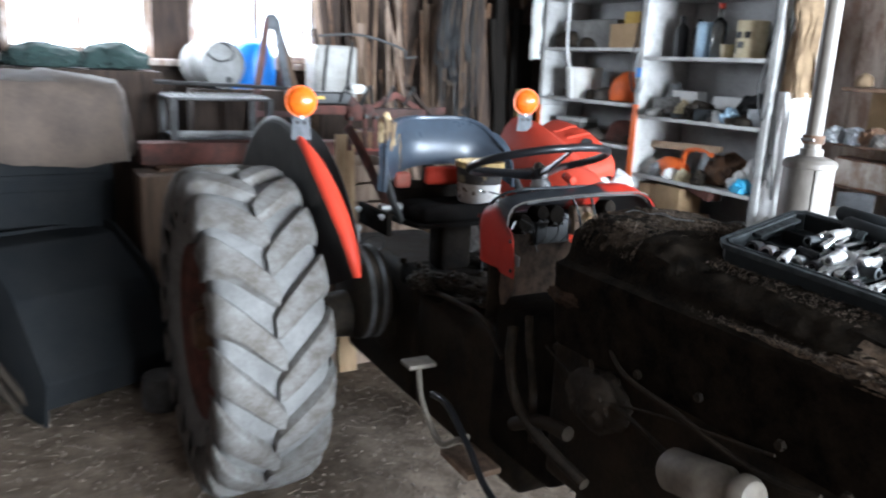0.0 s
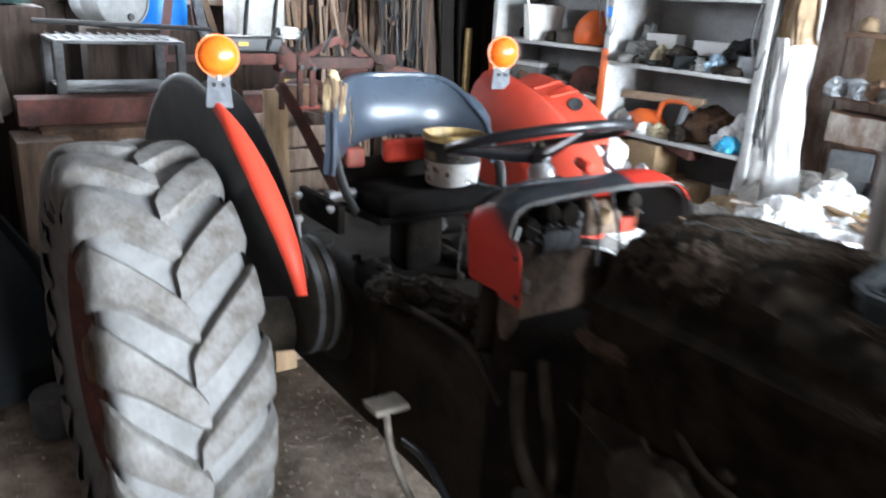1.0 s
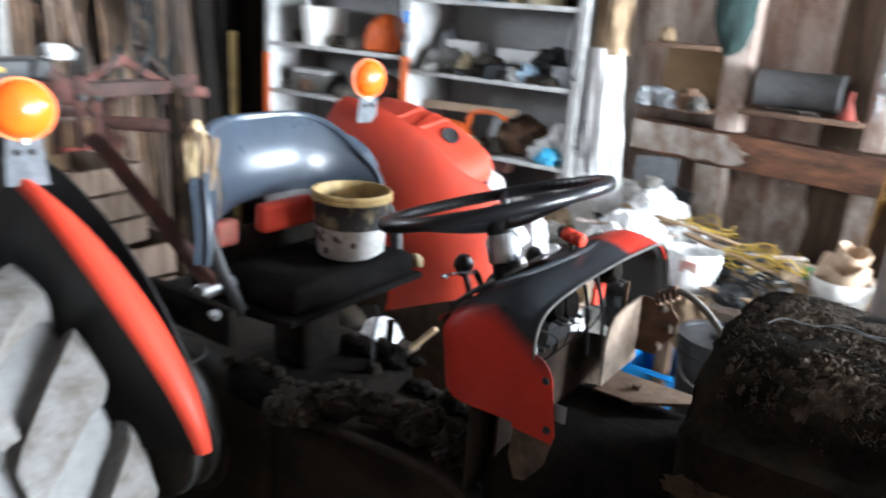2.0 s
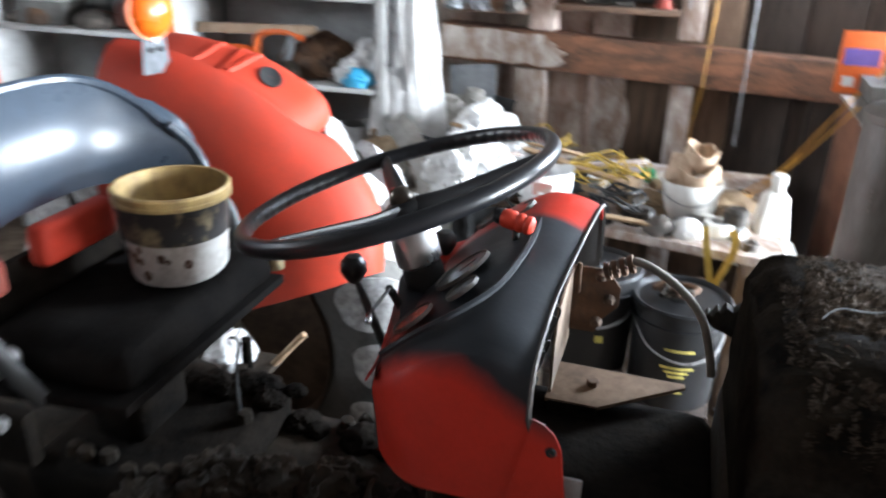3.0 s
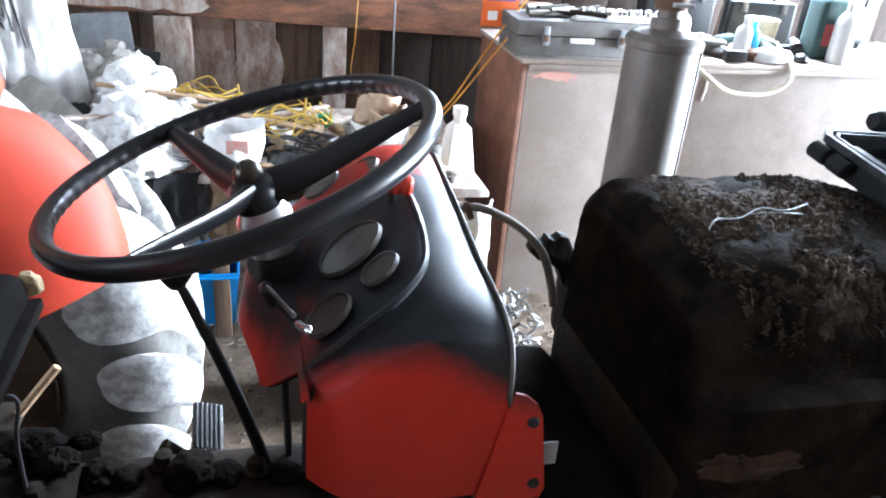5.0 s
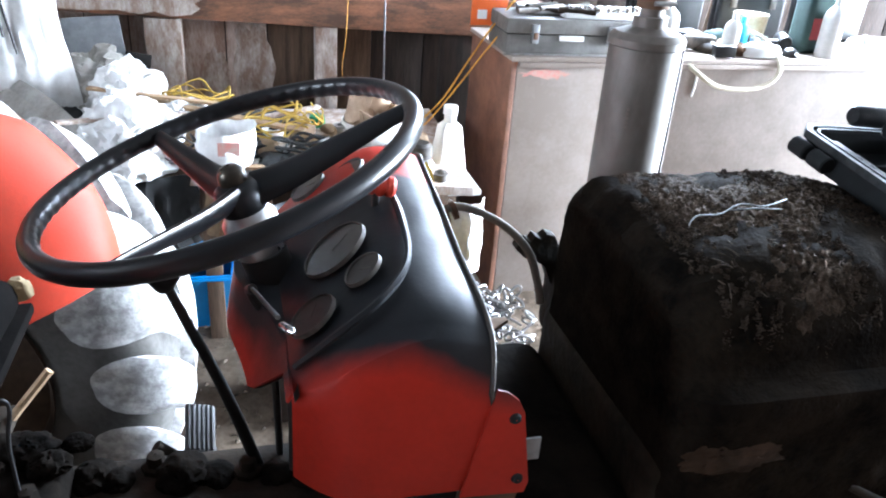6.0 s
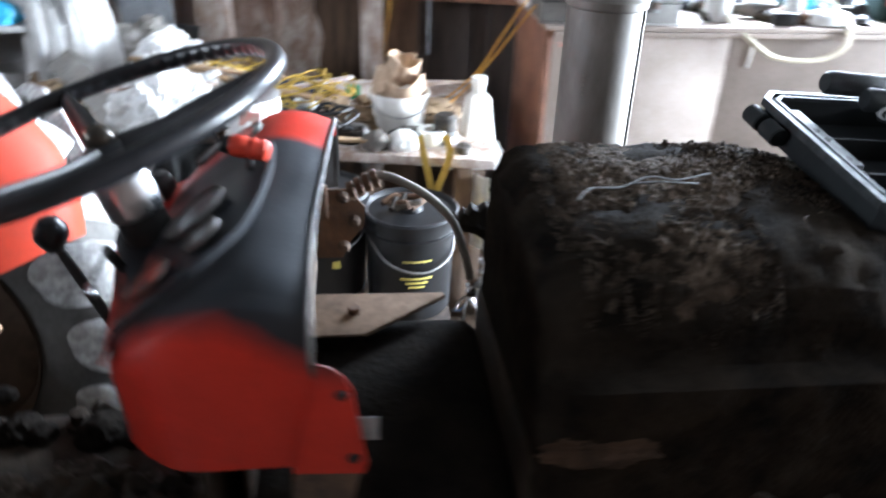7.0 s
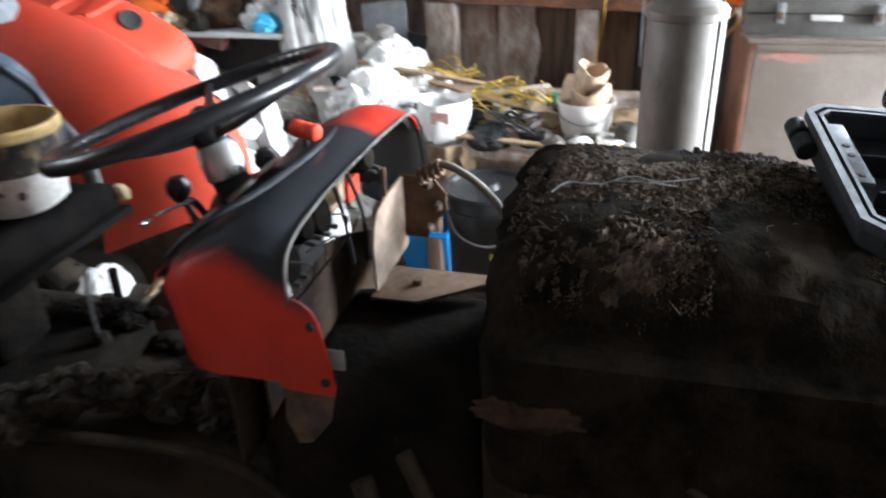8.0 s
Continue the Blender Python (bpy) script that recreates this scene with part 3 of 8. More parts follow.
moved(hole, Matrix.Translation(pad_at(64.5, 0.678, 0.0025)) @ hole_n.to_track_quat("Z", "Y").to_matrix().to_4x4() @ Matrix.Diagonal((0.95, 1.25, 1, 1)))
part("lamp_hole", hole, LEAD, fend_l, "empty dark hole of a lamp")
part("bolt", rod((0.350, 0.700, 1.245), (0.358, 0.690, 1.238), 0.010, 8), STEEL, fend_l, "steel bolt")

def indicator(x, y, z, base, lean):
    b = part("indicator_bracket", prism([(-0.035, base), (0.035, base), (0.028, z - 0.05), (0.012, z - 0.035), (-0.012, z - 0.035), (-0.028, z - 0.05)], -0.002, 0.002, "x"), ZINC, tractor, "grey steel bracket of the indicator")
    b.matrix_basis = pose(x, y, 0, 0, 0, lean)
    for q in (-0.012, 0.012):
        part("bolt", moved(lathe([(0.001, 0.004), (0.006, 0.004), (0.006, 0)], 8), Matrix.Translation((0.002, q, z - 0.075)) @ Matrix.Rotation(radians(90), 4, "Y")), LEAD, b)
    body = lathe([(0.001, -0.032), (0.030, -0.030), (0.046, -0.016), (0.052, -0.003), (0.052, 0.003), (0.046, 0.016), (0.030, 0.030), (0.001, 0.033)], 32)
    lens = part("indicator_lens", moved(body, Matrix.Translation((0.0, 0, z)) @ Matrix.Rotation(radians(90), 4, "Y")), AMBER, b, "round amber indicator lens")
    part("lens_ring", moved(lathe([(0.050, -0.004), (0.056, -0.004), (0.056, 0.004), (0.050, 0.004)], 32), Matrix.Translation((0.0, 0, z)) @ Matrix.Rotation(radians(90), 4, "Y")), ORANGE, b)
    part("stem", rod((0, 0, z - 0.062), (0, 0, z - 0.045), 0.008, 10), STEEL, b)

indicator(0.258, -0.585, 1.476, 1.34, -22)
indicator(0.17, 0.44, 1.485, 1.36, -15)

# gearbox, axle and engine
gb = box(-0.28, 0.45, -0.19, 0.19, 0.31, 0.86, 0.05, seg=3)
part("transmission_housing", box(0.44, 1.18, -0.19, 0.17, 0.31, 0.80, 0.05, seg=3), OILY, tractor, "oily black transmission casing")
part("gearbox_housing", gb, OILY, tractor, "oily black gearbox casing")
for s in (-1, 1):
    ax = lathe([(0.16, 0.0), (0.165, 0.03), (0.115, 0.06), (0.095, 0.20), (0.085, 0.34), (0.12, 0.36), (0.12, 0.40)], 32, closed=True)
    moved(ax, Matrix.Translation((AX, s * 0.17, AZ)) @ Matrix.Rotation(radians(-90 * s), 4, "X"))
    part("axle_trumpet", ax, OILY, tractor)
    dr = lathe([(0.001, 0), (0.170, 0), (0.185, 0.012), (0.185, 0.10), (0.170, 0.112), (0.001, 0.115)], 40)
    if s > 0:
        moved(dr, Matrix.Diagonal((0.68, 0.68, 1, 1)))
    part("brake_drum", moved(dr, Matrix.Translation((AX + 0.04, s * 0.245, AZ + 0.10)) @ Matrix.Rotation(radians(-90 * s), 4, "X")), OILY, tractor, "black brake drum casing")
    for k in range(2 if s < 0 else 0):
        part("drum_band", moved(lathe([(0.187, 0), (0.191, 0), (0.191, 0.02), (0.187, 0.02)], 40), Matrix.Translation((AX + 0.04, s * (0.27 + 0.05 * k), AZ + 0.10)) @ Matrix.Rotation(radians(-90 * s), 4, "X")), DULL_STEEL, tractor, "worn steel band of the brake drum")
en = box(1.36, 2.35, -0.24, 0.18, 0.52, 1.02, 0.03, seg=3)
part("bell_housing", box(1.02, 1.37, -0.22, 0.20, 0.44, 0.94, 0.05, seg=3), MATT_BLACK, tractor, "matt black clutch housing")
part("sump", box(1.40, 2.30, -0.17, 0.13, 0.36, 0.53, 0.06, seg=3), OILY, tractor, "black oil sump")
part("engine_block", en, OILY, tractor, "oily black engine block")
part("front_axle_support", box(2.35, 2.80, -0.20, 0.18, 0.50, 0.95, 0.04), OILY, tractor, "black front axle support")

def front_wheel(y, out):
    prof = [(0.20, -0.06), (0.24, -0.085), (0.30, -0.09), (0.335, -0.07), (0.35, -0.03), (0.352, 0.0), (0.35, 0.03), (0.335, 0.07), (0.30, 0.09), (0.24, 0.085), (0.20, 0.06), (0.20, -0.06)]
    w = part("front_wheel", wheel_turn(lathe(prof, 48)), RUBBER_DARK, tractor, "narrow ribbed front tyre")
    w.matrix_basis = pose(2.62, y, 0.352)
    part("rim", wheel_turn(lathe([(0.001, 0.02 * out), (0.15, 0.03 * out), (0.19, 0.06 * out), (0.205, 0.06), (0.205, -0.06)], 32)), RUST_RED, w)

front_wheel(-0.66, -1)
front_wheel(0.62, 1)
part("front_axle", box(2.57, 2.67, -0.60, 0.56, 0.34, 0.46, 0.02), OILY, tractor, "black front axle beam")

def cover_drop(x, z):
    """How far the cover's top has sunk towards its front end."""
    u = max(0.0, min(1.0, (x - 1.66) / 0.20))
    return (0.032 * u * u * (3 - 2 * u) + 0.07 * max(0.0, x - 1.86)) * max(0.0, min(1.0, (z - 1.15) / 0.08))

def tank_block():
    """The long cover over the engine: ledge, sloping side and rounded top, thick with dirt."""
    section = [(-0.262, 0.93), (-0.268, 1.00), (-0.272, 1.08), (-0.278, 1.125), (-0.275, 1.142), (-0.245, 1.150), (-0.235, 1.165), (-0.230, 1.195), (-0.215, 1.225), (-0.185, 1.248), (-0.14, 1.258), (-0.08, 1.264),
               (0.0, 1.268), (0.07, 1.266), (0.13, 1.255), (0.165, 1.235), (0.185, 1.20), (0.19, 1.15), (0.19, 1.05), (0.19, 0.93)]
    cy, cz = -0.04, 1.08
    fine = []
    for p, q in zip(section, section[1:]):
        n = max(1, round(math.dist(p, q) / 0.014))
        fine += [(p[0] + (q[0] - p[0]) * i / n, p[1] + (q[1] - p[1]) * i / n) for i in range(n)]
    fine.append(section[-1])
    rows = []
    for i in range(84):
        x = 1.365 + 1.15 * i / 83
        e = min(1.0, (x - 1.365) / 0.05)
        k = 1 - 0.16 * (1 - math.sqrt(max(0, 1 - (1 - e) ** 2)))
        rows.append([(x, cy + (y - cy) * k, cz + (z - cz) * k - cover_drop(x, z)) for y, z in fine])
    b = bmesh.new()
    v = [[b.verts.new(p) for p in row] for row in rows]
    for r, s in zip(v, v[1:]):
        for i in range(len(r) - 1):
            b.faces.new((r[i], s[i], s[i + 1], r[i + 1]))
    b.faces.new(v[0])
    b.faces.new(v[-1][::-1])
    bmesh.ops.recalc_face_normals(b, faces=b.faces)
    b.normal_update()
    for q in b.verts:
        top = max(0.0, min(1.0, (q.co.z - 1.15) / 0.08))
        mound = math.exp(-(((q.co.x - 1.50) / 0.10) ** 2 + ((q.co.y + 0.15) / 0.07) ** 2))
        q.co += q.normal * ((0.003 + 0.005 * top) * (noise.noise(q.co * 28) + 0.9 * noise.noise(q.co * 75)) + 0.010 * mound)
    return b

part("engine_cover", tank_block(), GRIME, tractor, "black engine cover crusted with oil and dirt")

# muffler and exhaust pipe
mf = lathe([(0.03, 0.90), (0.060, 0.92), (0.065, 0.94), (0.065, 1.410), (0.058, 1.422), (0.030, 1.432), (0.030, 1.45), (0.001, 1.45)], 40)
muffler = part("muffler", mf, MUFFLER, tractor, "grey weathered exhaust muffler")
muffler.matrix_basis = pose(1.59, 0.398, 0)
part("seam", box(-0.003, 0.003, -0.0685, -0.063, 0.95, 1.40), MUFFLER, muffler).matrix_basis = pose(0, 0, 0, 0, 0, 52)
part("top_ring", lathe([(0.064, 1.398), (0.0685, 1.401), (0.0685, 1.413), (0.059, 1.424)], 40), MUFFLER, muffler)
for k in range(5):
    part("stamped_mark", box(-0.0025, 0.0025, -0.0658, -0.0647, 1.262 + 0.008 * k, 1.2665 + 0.008 * k, 0), FILTER, muffler).matrix_basis = pose(0, 0, 0, 0, 0, -38)
part("exhaust_pipe", rod((1.59, 0.398, 1.44), (1.59, 0.398, 2.35), 0.0215, 24), MUFFLER, tractor, "grey upright exhaust pipe")
cl = lathe([(0.0225, -0.011), (0.028, -0.011), (0.028, 0.011), (0.0225, 0.011)], 24)
clamp = part("pipe_clamp", moved(cl, Matrix.Translation((1.59, 0.398, 1.475))), RUST, tractor)
part("clamp_bolt", rod((1.575, 0.366, 1.475), (1.615, 0.366, 1.475), 0.004, 8), STEEL, clamp)
part("manifold_pipe", tube([(1.59, 0.398, 0.95), (1.59, 0.37, 0.86), (1.60, 0.24, 0.84)], 0.035, 16), RUST, tractor, "rusty exhaust elbow")

# instrument cowl: black sprayed over red
def sprayed():
    m = mat("red_paint_sprayed_black", (0.42, 0.023, 0.011), (0.31, 0.019, 0.010), 6, 0.34, bump=0.12, fine=130, rough2=0.5, spec=0.22)
    n, l = m.node_tree.nodes, m.node_tree.links
    p = n["Principled BSDF"]
    red = p.inputs["Base Color"].links[0].from_socket
    co, sep = n.new("ShaderNodeTexCoord"), n.new("ShaderNodeSeparateXYZ")
    l.new(co.outputs["Object"], sep.inputs[0])
    nz = n.new("ShaderNodeTexNoise")
    nz.inputs["Scale"].default_value, nz.inputs["Detail"].default_value = 9, 4
    l.new(co.outputs["Object"], nz.inputs["Vector"])
    def ramp_of(axis, lo, hi, wob):
        add, r = n.new("ShaderNodeMath"), n.new("ShaderNodeMapRange")
        add.operation = "MULTIPLY_ADD"
        add.inputs[1].default_value = wob
        l.new(nz.outputs[0], add.inputs[0])
        l.new(sep.outputs[axis], add.inputs[2])
        r.inputs[1].default_value, r.inputs[2].default_value = lo, hi
        l.new(add.outputs[0], r.inputs[0])
        return r.outputs[0]
    def bent(axis, lo, hi, gain):
        r = n.new("ShaderNodeMapRange")
        r.inputs[1].default_value, r.inputs[2].default_value, r.inputs[4].default_value = lo, hi, gain
        l.new(sep.outputs[axis], r.inputs[0])
        return r.outputs[0]
    level = sep.outputs["Z"]
    for extra in (bent("X", 1.03, 1.23, 0.09), bent("X", 0.95, 0.89, 0.05), bent("Y", -0.24, -0.19, 0.035)):
        plus = n.new("ShaderNodeMath")
        l.new(level, plus.inputs[0])
        l.new(extra, plus.inputs[1])
        level = plus.outputs[0]
    high, spread = n.new("ShaderNodeMath"), n.new("ShaderNodeMapRange")
    high.operation = "MULTIPLY_ADD"
    high.inputs[1].default_value = 0.05
    l.new(nz.outputs[0], high.inputs[0])
    l.new(level, high.inputs[2])
    spread.inputs[1].default_value, spread.inputs[2].default_value, spread.inputs[4].default_value = 1.226, 1.262, 1.0
    l.new(high.outputs[0], spread.inputs[0])
    up, left = spread.outputs[0], ramp_of("Y", 0.108, 0.082, -0.02)
    mul, mix = n.new("ShaderNodeMath"), n.new("ShaderNodeMix")
    mul.operation = "MULTIPLY"
    l.new(up, mul.inputs[0])
    l.new(left, mul.inputs[1])
    mix.data_type = "RGBA"
    l.new(mul.outputs[0], mix.inputs["Factor"])
    l.new(red, mix.inputs["A"])
    mix.inputs["B"].default_value = (0.016, 0.018, 0.021, 1)
    l.new(mix.outputs["Result"], p.inputs["Base Color"])
    gloss = n.new("ShaderNodeMapRange")
    gloss.inputs[1].default_value, gloss.inputs[2].default_value, gloss.inputs[3].default_value, gloss.inputs[4].default_value = 0.35, 0.65, 0.34, 0.60
    l.new(nz.outputs[0], gloss.inputs[0])
    l.new(gloss.outputs[0], p.inputs["Roughness"])
    return m

SPRAYED = sprayed()

def cowl_shell():
    """Hood of the instrument panel, open to the front."""
    front = [(-0.250, 1.045), (-0.253, 1.10), (-0.255, 1.165), (-0.256, 1.20), (-0.252, 1.228), (-0.235, 1.252), (-0.205, 1.266), (-0.15, 1.274), (-0.05, 1.281), (0.05, 1.288), (0.15, 1.296),
             (0.22, 1.294), (0.26, 1.276), (0.29, 1.242), (0.315, 1.20), (0.335, 1.15), (0.35, 1.10)]
    back = [(-0.200, 1.045), (-0.204, 1.075), (-0.210, 1.11), (-0.216, 1.135), (-0.218, 1.152), (-0.208, 1.167), (-0.19, 1.176), (-0.14, 1.180), (-0.05, 1.183), (0.04, 1.185), (0.12, 1.185),
            (0.18, 1.180), (0.22, 1.172), (0.245, 1.160), (0.262, 1.145), (0.275, 1.12), (0.285, 1.09)]
    lip = [(-0.252, 1.045), (-0.254, 1.10), (-0.254, 1.155), (-0.253, 1.190), (-0.248, 1.212), (-0.236, 1.231), (-0.205, 1.244), (-0.15, 1.251), (-0.05, 1.258), (0.05, 1.263), (0.15, 1.264),
           (0.22, 1.262), (0.262, 1.245), (0.292, 1.215), (0.310, 1.18), (0.325, 1.14), (0.335, 1.11)]
    f, g, e = (curve_points([(0, *p) for p in line], 4) for line in (front, back, lip))
    rows = []
    for i in range(19):
        t = i / 18
        k = 1 - (1 - t) ** 2.2
        fall = max(0.0, (t - 0.60) / 0.40) ** 1.5
        turn = 1 - (1 - min(1.0, t / 0.35)) ** 2
        row = []
        for j, (p, q, r) in enumerate(zip(f, g, e)):
            y = q.y + (r.y - q.y) * (turn if j < 20 else t)
            z = q.z + (p.z - q.z) * k - (p.z - r.z) * fall
            row.append((0.925 + 0.197 * t + t * (0.025 * max(0, 10 - j) / 10 + 0.020 * max(0.0, min(1.0, (j - 30) / 14))), y, z))
        rows.append(row)
    return rows

rows = cowl_shell()
cowl = part("instrument_cowl", skin([r[:53] for r in rows], 0.003), SPRAYED, tractor, "red steel instrument cowl sprayed black on top")
part("cowl_side", skin([r[52:] for r in rows], 0.003), BLACK_PAINT, cowl, "black far side of the cowl")
part("cowl_lining", skin([[(p[0] - 0.004, p[1] - 0.006 * max(-1, min(1, p[1] / 0.2)), p[2] - 0.006) for p in row[2:-2]] for row in rows[:-1]] + [[(p[0] + 0.004, p[1] + 0.002 * max(-1, min(1, p[1] / 0.2)), p[2] + 0.001) for p in rows[-1][2:-2]]]), BLACK_PAINT, cowl, "black inside of the cowl")
part("cowl_edge", tube([Vector(p) + Vector((0.003, 0, 0.002)) for p in rows[-1][8:48]], 0.0026, 6, 1), GAUGE_RIM, cowl, "bare worn metal edge")
part("cowl_flange", prism([(1.130, 1.180), (1.142, 1.176), (1.155, 1.164), (1.163, 1.148), (1.178, 1.050), (1.174, 1.036), (1.10, 1.040)], -0.2575, -0.254, "y"), SPRAYED, cowl)
back_edge = [Vector(p) for p in rows[0][:17]]
part("cowl_return", skin([[Vector((p.x + 0.004 + 0.012 * u * u, p.y + 0.115 * u, p.z - 0.006 * u)) for p in back_edge] for u in (0, 0.15, 0.35, 0.6, 0.8, 1.0)], 0.003), SPRAYED, cowl, "red rear corner of the cowl under the panel")
part("cowl_inner_edge", tube([Vector(p) + Vector((-0.018, 0.004, -0.008)) for p in rows[-1][26:-2:2]], 0.006, 6, 2), BLACK_PAINT, cowl)
# skirt under the rear edge, and the lower front of the panel
sk = []
for i in range(10):
    t = max(0, i - 1) / 8
    row = []
    for j in range(31):
        y = -0.228 + 0.505 * j / 30
        drop = t * min(1, 0.12 + max(0, j - 3) / 4)
        bulge = 0.055 * math.exp(-((y - 0.05) / 0.11) ** 2) if i else 0.0
        row.append((0.926 - bulge * (1 - 0.5 * t) - 0.040 * drop, y, 1.177 - 0.002 * min(1, i) - 0.070 * drop - 0.02 * max(0, j - 25) / 5))
    sk.append(row)
part("panel_skirt", skin(sk, 0.003), SPRAYED, cowl, "red skirt under the instrument panel")
part("skirt_lining", skin([[(p[0] + 0.006, p[1], p[2] - 0.001) for p in row] for row in sk]), BLACK_PAINT, cowl)
part("cowl_bracket", prism([(1.10, 1.04), (1.172, 1.035), (1.160, 0.985), (1.13, 0.945), (1.11, 0.94), (1.095, 0.98)], -0.249, -0.246, "y"), RUST_DARK, cowl, "bare dirty bracket under the cowl")
part("flange_tab", box(1.160, 1.190, -0.25, -0.247, 1.075, 1.105, 0.001), GALV, cowl)
for x, z in ((1.153, 1.142), (1.164, 1.058)):
    part("bolt", moved(lathe([(0.001, 0.004), (0.005, 0.0035), (0.007, 0)], 12), Matrix.Translation((x, -0.2575, z)) @ Matrix.Rotation(radians(90), 4, "X")), LEAD, cowl)
# rim around the recessed dial field
panel_n = Vector((-0.62, 0, 0.78)).normalized()
def on_panel(x, y, lift=0.0):
    """A point on the sloping dial field."""
    t = (x - 0.925) / 0.205
    z = 1.184 + (1.283 - 1.184) * (1 - (1 - max(0, t)) ** 2.2)
    return Vector((x, y, z)) + panel_n * lift

def dial(x, y, r, tilt=0):
    m = Matrix.Translation(on_panel(x, y, 0.003)) @ panel_n.to_track_quat("Z", "Y").to_matrix().to_4x4()
    d = part("gauge", moved(lathe([(0.001, 0.0025), (r * 0.95, 0.0022), (r * 0.95, 0.0)], 32), m), GAUGE_FACE, cowl, "dusty round gauge")
    part("bezel", moved(lathe([(r * 0.93, 0.001), (r * 0.94, 0.0045), (r * 0.98, 0.005), (r * 1.02, 0)], 32), m), GAUGE_RIM, d, "worn metal rim")
    q = tilt
    part("needle", moved(box(-0.0006, 0.0006, -0.004, r * 0.55, 0.0027, 0.0032, 0), m @ Matrix.Rotation(radians(q), 4, "Z")), GAUGE_RIM, d)

dial(0.990, -0.045, 0.044, 30)
dial(1.012, -0.124, 0.024, -40)
dial(0.955, -0.147, 0.030, 60)
dial(1.028, 0.147, 0.029, 20)
dial(0.977, 0.178, 0.029, -30)
part("dial_field_rim", tube([on_panel(x, y, 0.001) for x, y in ((0.930, -0.20), (0.97, -0.205), (1.02, -0.19), (1.055, -0.14), (1.068, -0.05), (1.07, 0.05), (1.06, 0.15), (1.03, 0.20))], 0.0045, 6, 5), SPRAYED, cowl)
knob_way = Vector((0.047, -0.006, -0.007)).to_track_quat("Z", "Y").to_matrix().to_4x4()
wk = part("warning_knob", moved(lathe([(0.001, 0.0), (0.011, 0.001), (0.0135, 0.006), (0.0135, 0.020), (0.0115, 0.023), (0.0135, 0.026), (0.0135, 0.032), (0.0115, 0.035), (0.0135, 0.038), (0.0130, 0.044), (0.009, 0.048), (0.001, 0.049)], 24), Matrix.Translation((1.023, 0.022, 1.302)) @ knob_way), RED, cowl, "ribbed red plastic cap on the panel")
part("knob_end", moved(lathe([(0.001, -0.010), (0.010, -0.009), (0.012, -0.002), (0.010, 0.002)], 20), Matrix.Translation((1.023, 0.022, 1.302)) @ knob_way), BLACK_GLOSS, wk)
part("knob_stem", rod((1.045, 0.02, 1.265), (1.045, 0.02, 1.298), 0.005, 8), BLACK_PAINT, wk)
lev = part("throttle_lever", rod((0.915, -0.19, 1.244), (0.891, -0.07, 1.211), 0.0025, 10), DULL_STEEL, tractor, "hand lever with a bright steel end")
grip_way = Vector((0.012, -0.034, 0.010)).to_track_quat("Z", "Y").to_matrix().to_4x4()
part("lever_grip", moved(lathe([(0.001, 0)] + [(0.0038 + 0.0008 * (i % 2), 0.002 + 0.0024 * i) for i in range(12)] + [(0.001, 0.034)], 16), Matrix.Translation((0.917, -0.204, 1.244)) @ grip_way), CHROME, lev, "bright coiled steel end")
part("lever_bracket", tube([(0.891, -0.07, 1.211), (0.888, -0.055, 1.20), (0.90, -0.045, 1.17), (0.92, -0.045, 1.155)], 0.006, 8), BLACK_PAINT, lev)

# things inside the cowl's opening
def upright_sheet():
    """A bent sheet: an upright pale face and a return towards the front with two bolt lugs."""
    out = [(0.118, 0.966), (0.116, 1.06), (0.128, 1.092), (0.150, 1.112), (0.200, 1.118), (0.305, 1.118), (0.310, 1.10), (0.310, 0.966)]
    sheet = part("heat_shield", prism(out, 1.098, 1.102, "x"), SHEET_TAN, tractor, "dull tan upright plate under the cowl")
    part("return_flange", prism([(1.102, 0.990), (1.148, 0.990), (1.160, 1.02), (1.186, 1.05), (1.186, 1.085), (1.160, 1.118), (1.102, 1.118)], 0.300, 0.304, "y"), RUST, sheet, "brown flange with two bolts")
    for x, z in ((1.150, 1.012), (1.168, 1.060), (1.150, 1.104)):
        part("bolt", moved(lathe([(0.001, 0.012), (0.007, 0.011), (0.010, 0.004), (0.012, 0.0)], 8), Matrix.Translation((x, 0.300, z)) @ Matrix.Rotation(radians(90), 4, "X")), RUST_DARK, sheet)
    return sheet

upright_sheet()
shelf_plate = part("battery_shelf", prism([(1.095, 0.10), (1.18, 0.10), (1.315, 0.205), (1.313, 0.214), (1.10, 0.218)], 0.960, 0.967, "z", 0.001), SHELF_TAN, tractor, "tan bent tray plate")
part("shelf_flange", prism([(1.10, 0.80), (1.18, 0.80), (1.18, 0.964), (1.10, 0.964)], 0.096, 0.0995, "y"), MATT_BLACK, shelf_plate, "sooty black front flange")
part("shelf_stud", rod((1.128, 0.12, 1.155), (1.128, 0.12, 1.205), 0.004, 8), RUST, tractor)
part("bolt_boss", rod((1.165, 0.16, 0.966), (1.165, 0.16, 0.978), 0.010, 8), RUST, tractor)
for i, (a, b) in enumerate((((1.06, 0.02, 1.25), (1.09, 0.05, 1.06)), ((1.05, 0.10, 1.26), (1.08, 0.14, 1.02)), ((1.08, -0.12, 1.25), (1.04, -0.05, 1.02)))):
    part("dash_cable", tube([a, tuple((p + q) / 2 + 0.02 * math.sin(i * 2 + k) for k, (p, q) in enumerate(zip(a, b))), b], 0.004, 6), BLACK_PAINT, tractor)
part("firewall", prism([(-0.23, 0.86), (0.10, 0.86), (0.10, 1.02), (-0.02, 1.13), (-0.23, 1.13)], 1.0, 1.006, "x"), OILY, tractor, "black plate behind the instruments")
